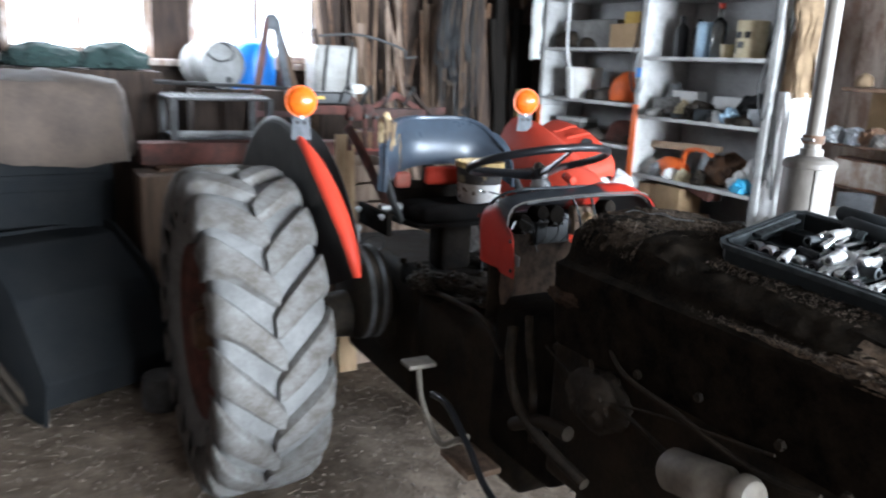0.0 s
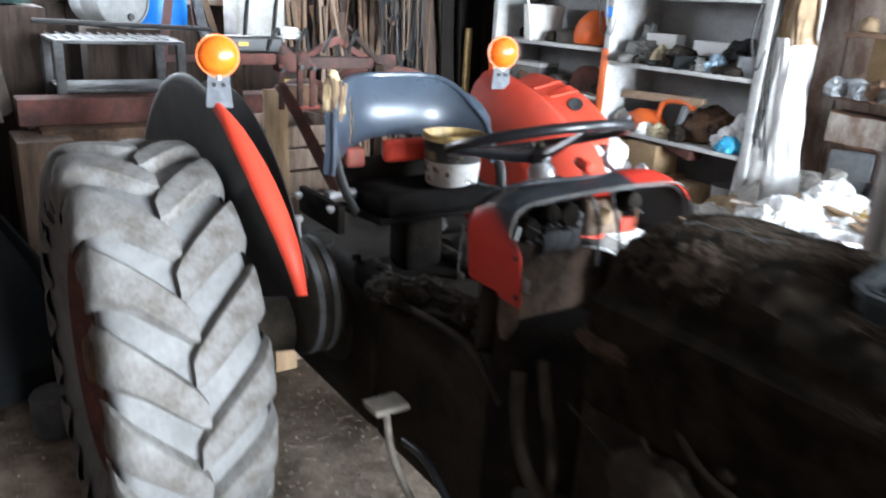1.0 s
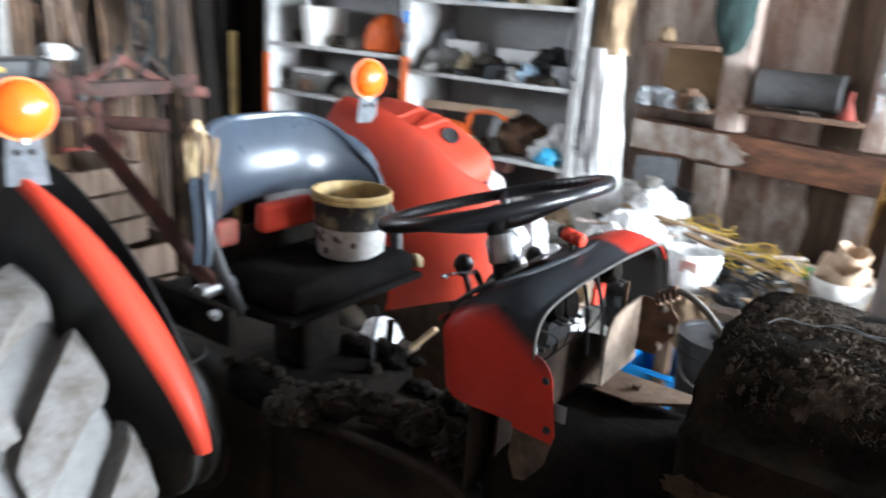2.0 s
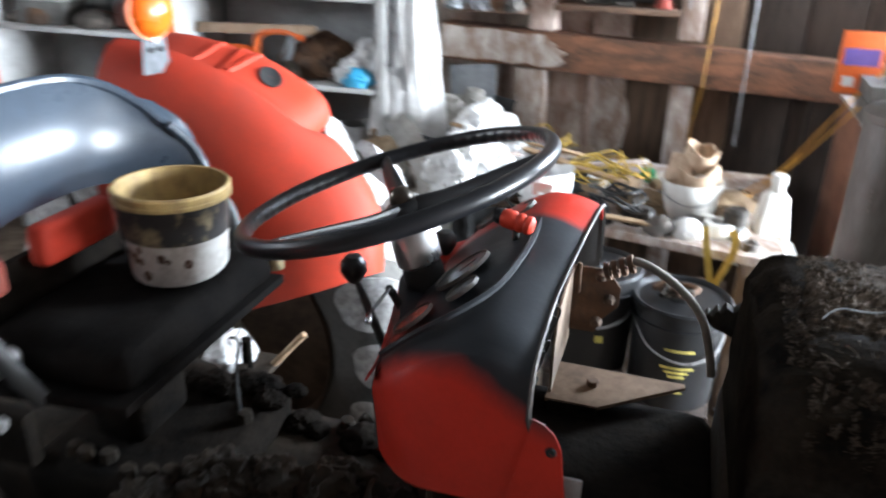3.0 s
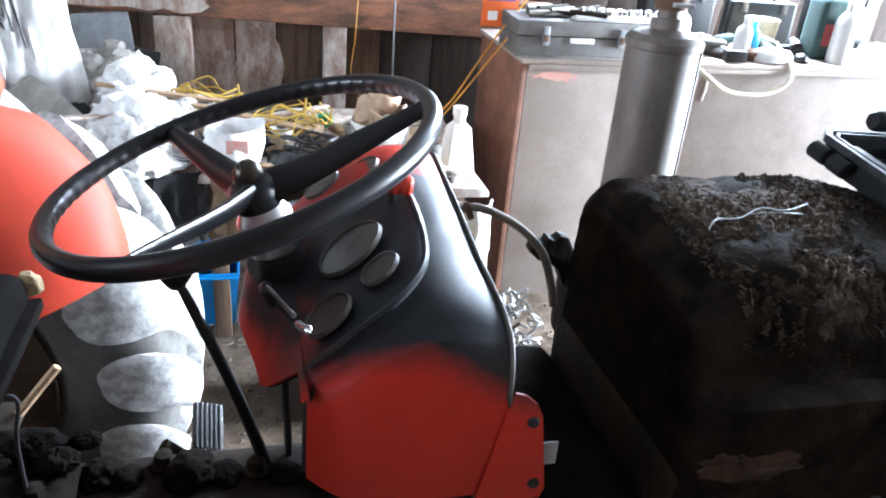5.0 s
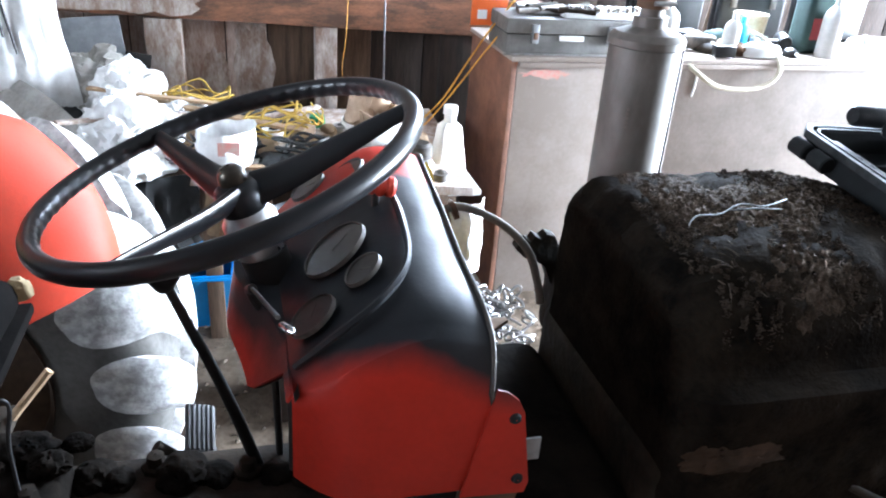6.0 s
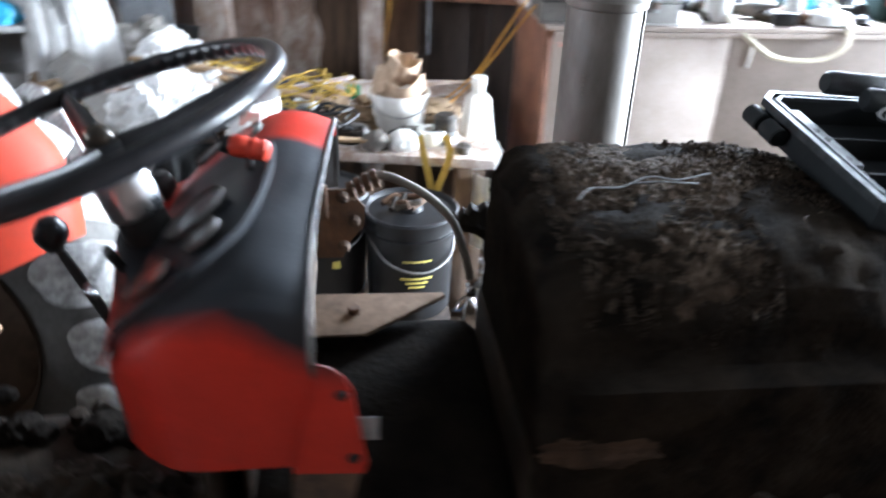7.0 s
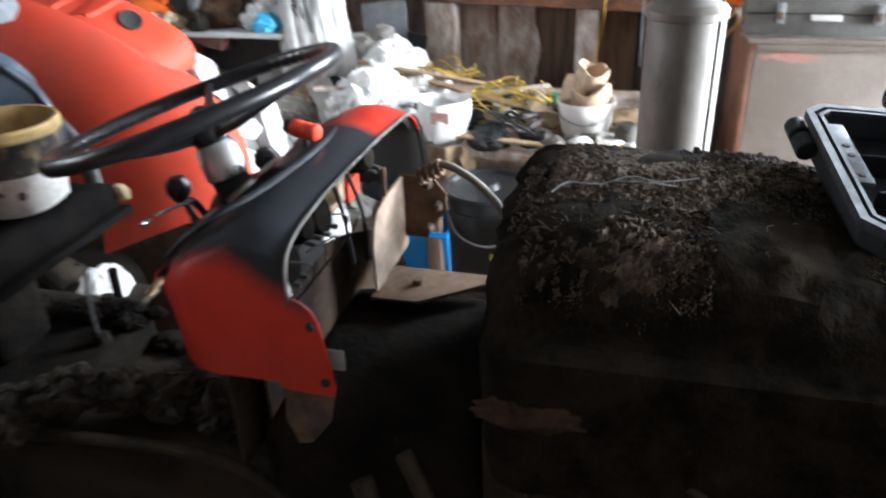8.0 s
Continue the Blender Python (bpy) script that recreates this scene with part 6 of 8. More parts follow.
part("yellow_cable", tube([(1.98, 2.12, 1.22), (1.929, 2.10, 1.168), (1.85, 2.09, 1.07), (1.766, 2.08, 0.944), (1.675, 2.05, 0.821), (1.55, 2.0, 0.73), (1.45, 1.95, 0.70)], 0.0036, 8, 6), CABLE, None, "yellow cable hanging between cabinet and bench", category="cable")
part("yellow_cable", tube([(2.0, 2.08, 1.20), (1.91, 2.06, 1.10), (1.83, 2.07, 0.99), (1.74, 2.05, 0.88), (1.62, 2.0, 0.76), (1.5, 1.9, 0.70)], 0.0036, 8, 6), CABLE, None, "yellow cable hanging between cabinet and bench", category="cable")
card = thing("hanging_card", "orange product card with a purple corner hung on the wall", "card", (1.88, 2.16, 1.10))
part("card_sheet", box(-0.075, 0.075, 0, 0.006, 0.0, 0.22, 0.001), ORANGE, card)
part("card_print", box(-0.06, 0.06, -0.002, -0.0005, 0.10, 0.16, 0), PURPLE, card)
part("card_print", box(-0.05, -0.01, -0.002, -0.0005, 0.025, 0.06, 0), PAPER, card)
CABINET_AT = Matrix.Translation((-0.019, 0.024, 0)) @ Matrix.Diagonal((1, 1, 1.0087, 1))
shift_since(before_cabinet, CABINET_AT)

# ---- white wrapped post and hanging coat beside the shelves ----
def drape(x0, x1, y, z0, z1, amp, seed, n=26, m=40, taper=0.0):
    rows = []
    for i in range(m):
        t = i / (m - 1)
        row = []
        for j in range(n):
            u = j / (n - 1)
            k = 1 - taper * t
            xx = (x0 + x1) / 2 + (u - 0.5) * (x1 - x0) * k + 0.02 * noise.noise(Vector((t * 4, seed, 0)))
            q = noise.noise(Vector((u * 5 + seed, t * 1.6, seed))) + 0.5 * noise.noise(Vector((u * 13 + seed, t * 3.5, seed)))
            row.append((xx, y - 0.06 * math.sin(math.pi * u) + amp * q, z0 + (z1 - z0) * t + 0.02 * noise.noise(Vector((u * 3, seed, 5))) * (1 - t)))
        rows.append(row)
    return skin(rows, 0.003)

part("shelf_post", box(0.05, 0.12, 2.28, 2.35, 0.0, H, 0.006), WHITE_P, None, "white square post at the end of the shelves", category="structure", kind="structure")
part("plastic_drape", drape(-0.10, 0.29, 2.245, 0.74, 1.56, 0.026, 3, taper=0.5), SACK, None, "white plastic sheet wrapped round the post", category="plastic sheet")
part("canvas_coat", drape(0.01, 0.23, 2.25, 1.53, 2.10, 0.035, 8, taper=0.3), BROWN_CLOTH, None, "brown canvas coat hanging on the post", category="coat")
for i in range(4):
    part("hanging_lead", tube([(-0.03 + 0.03 * i, 2.22, 1.95), (-0.05 + 0.03 * i, 2.19, 1.5), (0.0 + 0.035 * i, 2.18, 1.15 - 0.06 * i), (0.05, 2.19, 1.02 + 0.1 * i)], 0.0045, 6, 5), BLACK_PAINT, None, "dark lead hanging beside the post", category="cable", group="leads on the post")

# ---- shelving ----
SY0, SY1 = 2.17, 2.60
shelf = thing("shelving", "white wooden storage shelves with orange-painted uprights", "shelves", (0, 0, 0))
for x, lo in ((-2.15, 1.35), (-1.045, 1.42), (-0.005, 0.0)):
    part("upright", box(x - 0.024, x + 0.024, SY0, SY1, lo, 2.55, 0.004), WHITE_P, shelf)
    if lo:
        part("upright", box(x - 0.024, x + 0.024, SY0, SY1, 0.02, lo - 0.001, 0.004), WHITE_P, shelf)
        part("edge_strip", box(x - 0.027, x + 0.027, SY0 - 0.008, SY0 - 0.001, 0.5, lo, 0.002), ORANGE, shelf, "orange-painted edge")
part("back_panel", box(-2.126, -1.07, SY1 - 0.012, SY1 - 0.002, 0.1, 2.55, 0), GREY_P, shelf, "grey back panel")
part("back_panel", box(-1.02, -0.03, SY1 - 0.012, SY1 - 0.002, 0.1, 2.55, 0), GREY_P, shelf, "grey back panel")
LB, RB = (0.30, 0.72, 1.13, 1.42, 1.79, 2.16), (0.18, 0.56, 0.965, 1.355, 1.735, 2.12)
for z in LB:
    part("shelf_board", box(-2.125, -1.07, SY0 + 0.004, SY1 - 0.014, z - 0.024, z, 0.003), WHITE_P, shelf)
for z in RB:
    part("shelf_board", box(-1.02, -0.03, SY0 + 0.004, SY1 - 0.014, z - 0.024, z, 0.003), WHITE_P, shelf)

def stored(name, bm, material, at, label, category, turn=0):
    ob = part(name, bm, material, None, label, category=category, group="stored things")
    return put(ob, *at, 0, 0, turn)

def bottle(r, h, neck=0.35):
    return lathe([(0.001, 0), (r * 0.95, 0), (r, h * 0.03), (r, h * 0.62), (r * 0.85, h * 0.72), (r * neck, h * 0.82), (r * neck, h * 0.97), (r * neck * 0.8, h), (0.001, h)], 22)

# right bay, upper board
stored("oil_bottle", bottle(0.045, 0.26), BLACK_PLASTIC, (-0.86, 2.33, 1.735), "black oil bottle on the shelf", "bottle")
stored("oil_bottle", bottle(0.05, 0.24), OILY, (-0.76, 2.38, 1.735), "dark bottle on the shelf", "bottle")
stored("blue_can", lathe([(0.001, 0), (0.052, 0), (0.052, 0.20), (0.04, 0.215), (0.001, 0.215)], 24), PALE_BLUE, (-0.635, 2.30, 1.735), "pale blue round can on the shelf", "can")
stored("glass_bottle", bottle(0.048, 0.29, 0.3), GLASS, (-0.525, 2.30, 1.735), "clear glass bottle on the shelf", "bottle")
stored("red_stopper", lathe([(0.001, 0.03), (0.018, 0.03), (0.018, 0), (0.001, 0)], 14), RED, (-0.525, 2.30, 2.026), "red stopper on the glass bottle", "stopper")
stored("small_pot", lathe([(0.001, 0), (0.035, 0), (0.04, 0.08), (0.001, 0.08)], 20), CREAM, (-0.43, 2.28, 1.735), "small tan pot on the shelf", "pot")
tin = thing("paint_tin", "cream tin with dark lettering on the shelf", "tin", (-0.265, 2.29, 1.735))
part("tin_body", lathe([(0.001, 0), (0.088, 0), (0.09, 0.006), (0.088, 0.012), (0.088, 0.20), (0.091, 0.206), (0.088, 0.212), (0.08, 0.206), (0.001, 0.204)], 36), CREAM, tin)
for i, (w, z) in enumerate(((0.05, 0.13), (0.035, 0.13), (0.05, 0.075), (0.03, 0.045))):
    a = radians(-105 + (0, 38, 12, -20)[i])
    part("print_bar", moved(box(-w / 2, w / 2, -0.001, 0.001, -0.018, 0.018, 0), Matrix.Translation((0.0885 * math.cos(a), 0.0885 * math.sin(a), z)) @ Matrix.Rotation(a + math.pi / 2, 4, "Z")), BLACK_PAINT, tin)
stored("machine_block", moved(lump(0.13, 0.10, 0.09, 61, 0.3, 4, 4), Matrix.Identity(4)), OILY, (-0.13, 2.42, 1.735), "dark greasy machine part on the shelf", "machine part")
# right bay, middle board
stored("white_carton", box(-0.10, 0.10, -0.05, 0.05, 0, 0.17, 0.004), PAPER, (-0.80, 2.40, 1.355), "white cardboard box on the shelf", "box", 8)
stored("cream_lamp", lump(0.06, 0.05, 0.07, 62, 0.2, 3, 3), CREAM, (-0.74, 2.31, 1.355), "cream plastic lump on the shelf", "part")
stored("white_carton", box(-0.15, 0.15, -0.06, 0.06, 0, 0.10, 0.004), PAPER, (-0.42, 2.42, 1.405), "white flat cardboard box on the shelf", "box", -3)
stored("battery_charger", box(-0.16, 0.16, -0.10, 0.10, 0, 0.055, 0.012), TOOL_G, (-0.42, 2.40, 1.350), "dark grey battery charger on the shelf", "charger")
for i in range(38):
    s = 0.025 + 0.035 * random.random()
    form = (lump(s * random.uniform(0.8, 2.2), s, s * 0.8, 100 + i, 0.35, 3, 3), box(-s * 1.6, s * 1.6, -s, s, 0, s * 1.3, 0.006), rod((-s * 2.4, 0, s * 0.4), (s * 2.4, 0, s * 0.5), s * 0.4, 10), tube([(-s * 2, 0, 0.01), (-s, s, s), (s, -s * 0.5, s * 1.4), (s * 2.2, 0, 0.012)], 0.008, 8))[i % 4]
    stored("shelf_oddment", form, random.choice((OILY, CLUTTER, CLUTTER, DARK_CLOTH, TOOL_G, CASE)), (-0.98 + 0.92 * random.random(), 2.22 + 0.16 * random.random(), 1.352), "small dark tool or part lying on the shelf", "oddment", random.uniform(0, 180))
stored("grey_meter", box(-0.06, 0.06, -0.02, 0.02, 0, 0.10, 0.006), GALV, (-0.09, 2.22, 1.355), "grey metal box on the shelf", "box", 4)
# right bay, lower board
def chainsaw():
    r = thing("chainsaw", "orange chainsaw with a tan bar cover on the shelf", "chainsaw", (-0.78, 2.30, 0.965), -6)
    r.scale = (1.2, 1.1, 1.1)
    part("engine_case", moved(lump(0.12, 0.075, 0.085, 71, 0.12, 2.5, 4), Matrix.Identity(4)), ORANGE, r)
    part("handle", tube([(0.08, 0, 0.08), (0.11, 0, 0.17), (0.22, 0, 0.19), (0.30, 0, 0.17)], 0.016, 10), ORANGE, r)
    part("bar_cover", prism([(-0.20, 0.155), (0.34, 0.185), (0.36, 0.20), (0.36, 0.225), (-0.18, 0.20)], -0.012, 0.012, "y", 0.004), TAN, r)
    part("fuel_tank", moved(box(0.10, 0.36, -0.05, 0.05, 0.0, 0.06, 0.015), pose(0, 0, 0, 0, 14, 0)), RUST_RED, r)
    part("guard", tube([(0.22, 0.0, 0.04), (0.24, 0, 0.12), (0.26, 0, 0.18)], 0.02, 8), GALV, r)
chainsaw()
stored("grinder", moved(lump(0.14, 0.10, 0.125, 73, 0.4, 4, 4), Matrix.Identity(4)), RUST, (-0.36, 2.36, 0.965), "rusty tool on the shelf", "tool", 20)
stored("plastic_bag", lump(0.095, 0.075, 0.085, 75, 0.5, 4.2, 5), SACK, (-0.15, 2.27, 0.965), "crumpled white plastic bag on the shelf", "plastic bag")
stored("plastic_bag", lump(0.07, 0.06, 0.06, 76, 0.3, 3, 4), CYAN, (-0.13, 2.22, 0.965), "blue plastic bag on the shelf", "plastic bag")
for i in range(8):
    s = 0.03 + 0.03 * random.random()
    stored("shelf_oddment", lump(s * 1.6, s, s * 0.8, 140 + i, 0.35, 3, 3), random.choice((OILY, CLUTTER, RUST)), (-0.65 + 0.5 * random.random(), 2.24 + 0.2 * random.random(), 0.963), "small dark tool or part lying on the shelf", "oddment")
stored("plastic_bag", lump(0.05, 0.045, 0.07, 78, 0.5, 4.2, 4), SACK, (-0.11, 2.28, 1.055), "knotted top of a white plastic bag on the shelf", "plastic bag")
for i, (x, y, z, s, m) in enumerate(((-0.60, 2.22, 0.965, 0.045, CREAM), (-0.52, 2.42, 0.965, 0.075, RUST), (-0.30, 2.44, 0.965, 0.08, RUST), (-0.47, 2.22, 0.965, 0.05, OILY), (-0.86, 2.24, 0.965, 0.05, GALV), (-0.95, 2.30, 0.965, 0.06, PLASTIC_G), (-0.70, 2.22, 0.965, 0.04, PLASTIC_W))):
    stored("machine_part", lump(s * 1.2, s * 0.8, s * 1.1, 410 + i, 0.55, 4, 4), m, (x, y, z - 0.002), "worn machine part lying on the shelf", "machine part", 40 * i)
for i, (x, y, sx, sy, sz, m) in enumerate(((-0.86, 2.29, 0.13, 0.08, 0.085, TOOL_G), (-0.22, 2.36, 0.12, 0.09, 0.11, DARK_CLOTH), (-0.55, 2.25, 0.09, 0.06, 0.075, OILY), (-0.68, 2.24, 0.05, 0.04, 0.07, CREAM), (-0.30, 2.24, 0.06, 0.05, 0.06, PALE_BLUE), (-0.92, 2.40, 0.07, 0.06, 0.14, GALV), (-0.40, 2.22, 0.07, 0.03, 0.045, PLASTIC_G))):
    stored("machine_part", lump(sx, sy, sz, 430 + i, 0.5, 4, 4), m, (x, y, 1.353), "tool or part heaped on the shelf", "machine part", 25 * i)
for i, (x, z) in enumerate(((-1.075, 2.3), (-1.02, 2.3), (-0.02, 2.2))):
    part("hanging_lead", tube([(x, 2.155, z), (x + 0.02, 2.145, z - 0.35), (x - 0.03, 2.14, z - 0.62), (x + 0.015, 2.145, z - 0.80), (x + 0.05, 2.15, z - 0.70)], 0.005, 6, 6), (BLACK_PAINT, GALV, BLACK_PAINT)[i], None, "lead hanging down the shelf upright", category="cable")
for i, (x, y, s, m) in enumerate(((0.38, 2.43, 0.045, SHEET_GREY), (0.46, 2.45, 0.055, RUST), (0.52, 2.42, 0.04, CLUTTER), (0.25, 2.44, 0.05, GALV))):
    stored("machine_part", lump(s * 1.1, s * 0.8, s * 1.2, 450 + i, 0.5, 4, 4), m, (x, y, 1.30), "small part lying on the wall shelf", "machine part", 30 * i)
stored("parts_box", box(-0.12, 0.12, -0.09, 0.09, 0, 0.165, 0.004), CARD, (-0.70, 2.30, 0.75), "brown cardboard box stacked on another", "box", -6)
stored("parts_box", box(-0.09, 0.09, -0.10, 0.10, 0, 0.34, 0.004), PINE, (-0.92, 2.34, 0.56), "tall pale wooden box on the low shelf", "box", 3)
# right bay below
stored("parts_box", box(-0.13, 0.13, -0.09, 0.09, 0, 0.19, 0.004), CARD, (-0.66, 2.33, 0.56), "brown cardboard box on the low shelf", "box", 5)
stored("parts_box", box(-0.09, 0.09, -0.09, 0.09, 0, 0.17, 0.004), PINE, (-0.42, 2.31, 0.56), "pale wooden box on the low shelf", "box", -4)
stored("blue_tin", lathe([(0.001, 0), (0.045, 0), (0.045, 0.14), (0.001, 0.14)], 20), CYAN, (-0.78, 2.205, 0.56), "bright blue tin on the low shelf", "tin")
stored("grey_bucket", lathe([(0.001, 0), (0.08, 0), (0.1, 0.2), (0.09, 0.2), (0.075, 0.02)], 24), GREY_P, (-0.18, 2.36, 0.56), "grey bucket on the low shelf", "bucket")
# left bay
stored("grey_case", box(-0.28, 0.28, -0.12, 0.12, 0, 0.20, 0.02), TOOL_G, (-1.70, 2.36, 1.79), "grey machine case on the shelf", "case", 4)
stored("dark_motor", lump(0.16, 0.12, 0.10, 81, 0.25, 3, 4), OILY, (-1.93, 2.30, 1.79), "dark electric motor on the shelf", "motor")
stored("cardboard_box", box(-0.15, 0.15, -0.10, 0.10, 0, 0.16, 0.004), CARD, (-1.27, 2.30, 1.79), "brown cardboard box on the shelf", "box", -5)
stored("yellow_box", box(-0.09, 0.09, -0.07, 0.07, 0, 0.08, 0.004), YELLOW, (-1.23, 2.31, 1.952), "yellow box lying on the cardboard box", "box", 6)
stored("white_tub", lathe([(0.001, 0), (0.12, 0), (0.14, 0.22), (0.146, 0.225), (0.135, 0.23), (0.115, 0.02), (0.001, 0.02)], 30), PLASTIC_W, (-1.82, 2.33, 1.42), "white plastic tub on the shelf", "tub")
stored("orange_helmet", lump(0.14, 0.13, 0.15, 83, 0.1, 2, 4), ORANGE, (-1.30, 2.33, 1.42), "orange safety helmet on the shelf", "helmet")
for i in range(18):
    s = 0.035 + 0.04 * random.random()
    stored("shelf_oddment", lump(s * random.uniform(0.9, 1.8), s, s, 170 + i, 0.35, 3, 3), random.choice((OILY, CLUTTER, DARK_CLOTH, RUST, OILY)), (-2.07 + 0.95 * random.random(), 2.23 + 0.2 * random.random(), random.choice((1.42, 1.79, 1.13)) - 0.002), "small dark tool or part lying on the shelf", "oddment")
stored("black_box", box(-0.14, 0.14, -0.09, 0.09, 0, 0.11, 0.008), TOOL_G, (-1.86, 2.33, 1.13), "dark grey box with a pale lid on the shelf", "box", 3)
stored("folded_paper", box(-0.14, 0.14, -0.09, 0.09, 0, 0.03, 0.006), WHITE_P, (-1.86, 2.33, 1.2415), "folded pale paper lying on the dark box", "paper", 3)
stored("red_drill_case", lump(0.15, 0.10, 0.11, 85, 0.15, 2.5, 4), RUST_RED, (-1.32, 2.34, 1.13), "red machine on the shelf", "machine")
part("white_flex", tube([(-1.83, 2.15, 2.3), (-1.81, 2.14, 1.8), (-1.74, 2.14, 1.6), (-1.72, 2.15, 1.42)], 0.008, 8, 5), CORD_W, None, "white flex hanging down the shelf front", category="cable")
part("blue_tape", box(-1.075, -1.015, SY0 - 0.012, SY0 - 0.009, 1.60, 1.66, 0.001), BLUE, shelf, "strip of blue tape")
part("rag", drape(-2.28, -2.18, 2.16, 1.70, 2.2, 0.02, 14, 12, 16), PLASTIC_G, None, "pale rag hanging at the shelf end", category="rag")

# ---- low bench under the rail ----
bench = thing("low_bench", "pale wooden bench top crowded with sacks and cords", "bench", (0, 0, 0))
part("bench_top", prism([(-0.15, 1.80), (1.64, 1.485), (1.70, 2.45), (-0.15, 2.45)], 0.655, 0.688, "z", 0.004), BEAM_PALE, bench)
for x, y in ((-0.05, 1.9), (1.55, 1.62), (0.75, 1.75), (1.6, 2.38), (0.0, 2.38)):
    part("bench_leg", box(x - 0.03, x + 0.03, y - 0.03, y + 0.03, 0.0, 0.655, 0.004), WOOD, bench)

def sack(x, y, z, sx, sy, sz, seed, turn, label="crumpled white woven plastic sack on the bench", material=SACK):
    b = lump(sx * 0.94, sy * 0.94, sz, seed, 0.42, 3.2, 5)
    b.normal_update()
    off = Vector((seed * 1.3, seed * 0.7, 0))
    for v in b.verts:
        q = v.co * 11 + off
        fold = 0.30 - abs(noise.noise(q)) + 0.6 * (0.25 - abs(noise.noise(q * 2.3 + off)))
        v.co += v.normal * 0.030 * fold * (1 if v.co.z > 0.01 else 0)
    ob = part("sack", b, material, None, label, category="sack", group="sacks on the bench")
    return put(ob, x, y, z, 0, 0, turn)

BZ = 0.687
GREY_SHEET = mat("dirty_grey_sheet", (0.36, 0.34, 0.31), (0.20, 0.185, 0.165), 7, 0.8, bump=0.3)
sack(0.50, 1.80, BZ, 0.17, 0.21, 0.14, 201, 8)
sack(0.45, 2.24, BZ, 0.13, 0.18, 0.15, 202, -12)
sack(0.66, 2.06, BZ, 0.11, 0.10, 0.09, 203, 40)
sack(0.30, 2.38, BZ, 0.20, 0.12, 0.16, 205, 20, "dirty grey sheet crumpled behind the sacks", GREY_SHEET)
sack(0.28, 1.75, 0.30, 0.19, 0.10, 0.24, 206, 10, "dirty grey sacking hanging over the bench edge", GREY_SHEET)
sack(0.16, 1.74, BZ, 0.13, 0.08, 0.07, 204, 5, "dirty grey sheet bundled on the bench", GREY_SHEET)
for i, lift in enumerate((0.0, 0.03)):
    pts = [(-0.12 + 0.06 * i, 2.44, BZ + 0.10 + lift), (0.04 + 0.05 * i, 2.16, BZ + 0.14 + lift), (0.20 + 0.05 * i, 1.92, BZ + 0.12 + lift), (0.36 + 0.04 * i, 1.66, BZ + 0.09), (0.40 + 0.04 * i, 1.57, BZ - 0.08)]
    part("webbing", tube(pts, 0.028, 8, 6, flat=0.18), GREY_SHEET, None, "limp grey canvas webbing lying over the bench", category="webbing", group="webbing on the bench")
for i, (x, y, s) in enumerate(((0.06, 2.05, 0.10), (0.20, 2.14, 0.09), (0.02, 2.30, 0.11), (0.16, 2.26, 0.08))):
    put(part("dark_rag", lump(s * 1.2, s, s * 0.7, 370 + i, 0.4, 3.5, 4), (BROWN_CLOTH, DARK_CLOTH)[i % 2], None, "crumpled dark rag on the bench", category="rag", group="rags on the bench"), x, y, BZ, 0, 0, 70 * i)
bag = part("open_bag", moved(lathe([(0.001, 0.0), (0.075, 0.0), (0.09, 0.02), (0.10, 0.10), (0.095, 0.155), (0.10, 0.16), (0.092, 0.15), (0.09, 0.05), (0.001, 0.03)], 28), Matrix.Identity(4)), SACK, None, "open white plastic bag standing on the bench", category="bag")
for v in bag.data.vertices:
    v.co += Vector((noise.noise(v.co * 14), noise.noise(v.co * 14 + Vector((5, 0, 0))), noise.noise(v.co * 11 + Vector((0, 7, 0))))) * 0.022
part("red_print", moved(box(-0.035, 0.035, -0.002, 0.002, 0.09, 0.135, 0), Matrix.Translation((0.01, -0.102, 0))), SMEAR, bag, "faded red print")
put(bag, 0.82, 1.70, BZ)

def cord_tangle(x, y, z, n, spread, material, label, seed, r=0.004):
    rnd = random.Random(seed)
    pts = [(x + spread * math.cos(i * 0.9 + rnd.uniform(-0.3, 0.3)) * rnd.uniform(0.5, 1.2), y + 0.75 * spread * math.sin(i * 0.9) * rnd.uniform(0.5, 1.2), z + r + 0.07 * rnd.random() + 0.0022 * i) for i in range(n)]
    part("cord_tangle", tube(pts, r, 6, 5), material, None, label, category="cord")

cord_tangle(1.00, 1.88, BZ + 0.05, 38, 0.12, YELLOW, "tangled yellow extension cord on the bench", 7, 0.0036)
cord_tangle(0.72, 2.22, BZ + 0.06, 26, 0.13, YELLOW, "tangled yellow cord on the bench", 8, 0.0034)
cord_tangle(1.10, 2.02, BZ + 0.03, 16, 0.10, YELLOW, "tangled yellow cord on the bench", 9, 0.0036)
cord_tangle(1.08, 1.72, BZ + 0.02, 22, 0.10, BLACK_PAINT, "black cable on the bench", 10, 0.006)
part("flat_lath", moved(box(-0.35, 0.35, -0.02, 0.02, 0, 0.012, 0.002), pose(0.78, 1.98, BZ + 0.115, 0, 3, -28)), PINE, None, "pale lath lying across the sacks", category="lath")
for i, (x, y, z, n, a, t) in enumerate(((0.62, 2.08, 0.145, 0.30, -12, 4), (0.95, 1.98, 0.10, 0.24, 24, -3), (1.05, 1.62, 0.03, 0.20, -8, 0), (0.50, 1.78, 0.16, 0.22, 30, 5))):
    ob = part("wood_lath", box(-n, n, -0.016, 0.016, 0, 0.010, 0.002), (PINE, BEAM_PALE)[i % 2], None, "weathered lath lying across the bench clutter", category="lath", group="laths on the bench")
    put(ob, x, y, BZ + z, 0, t, a)
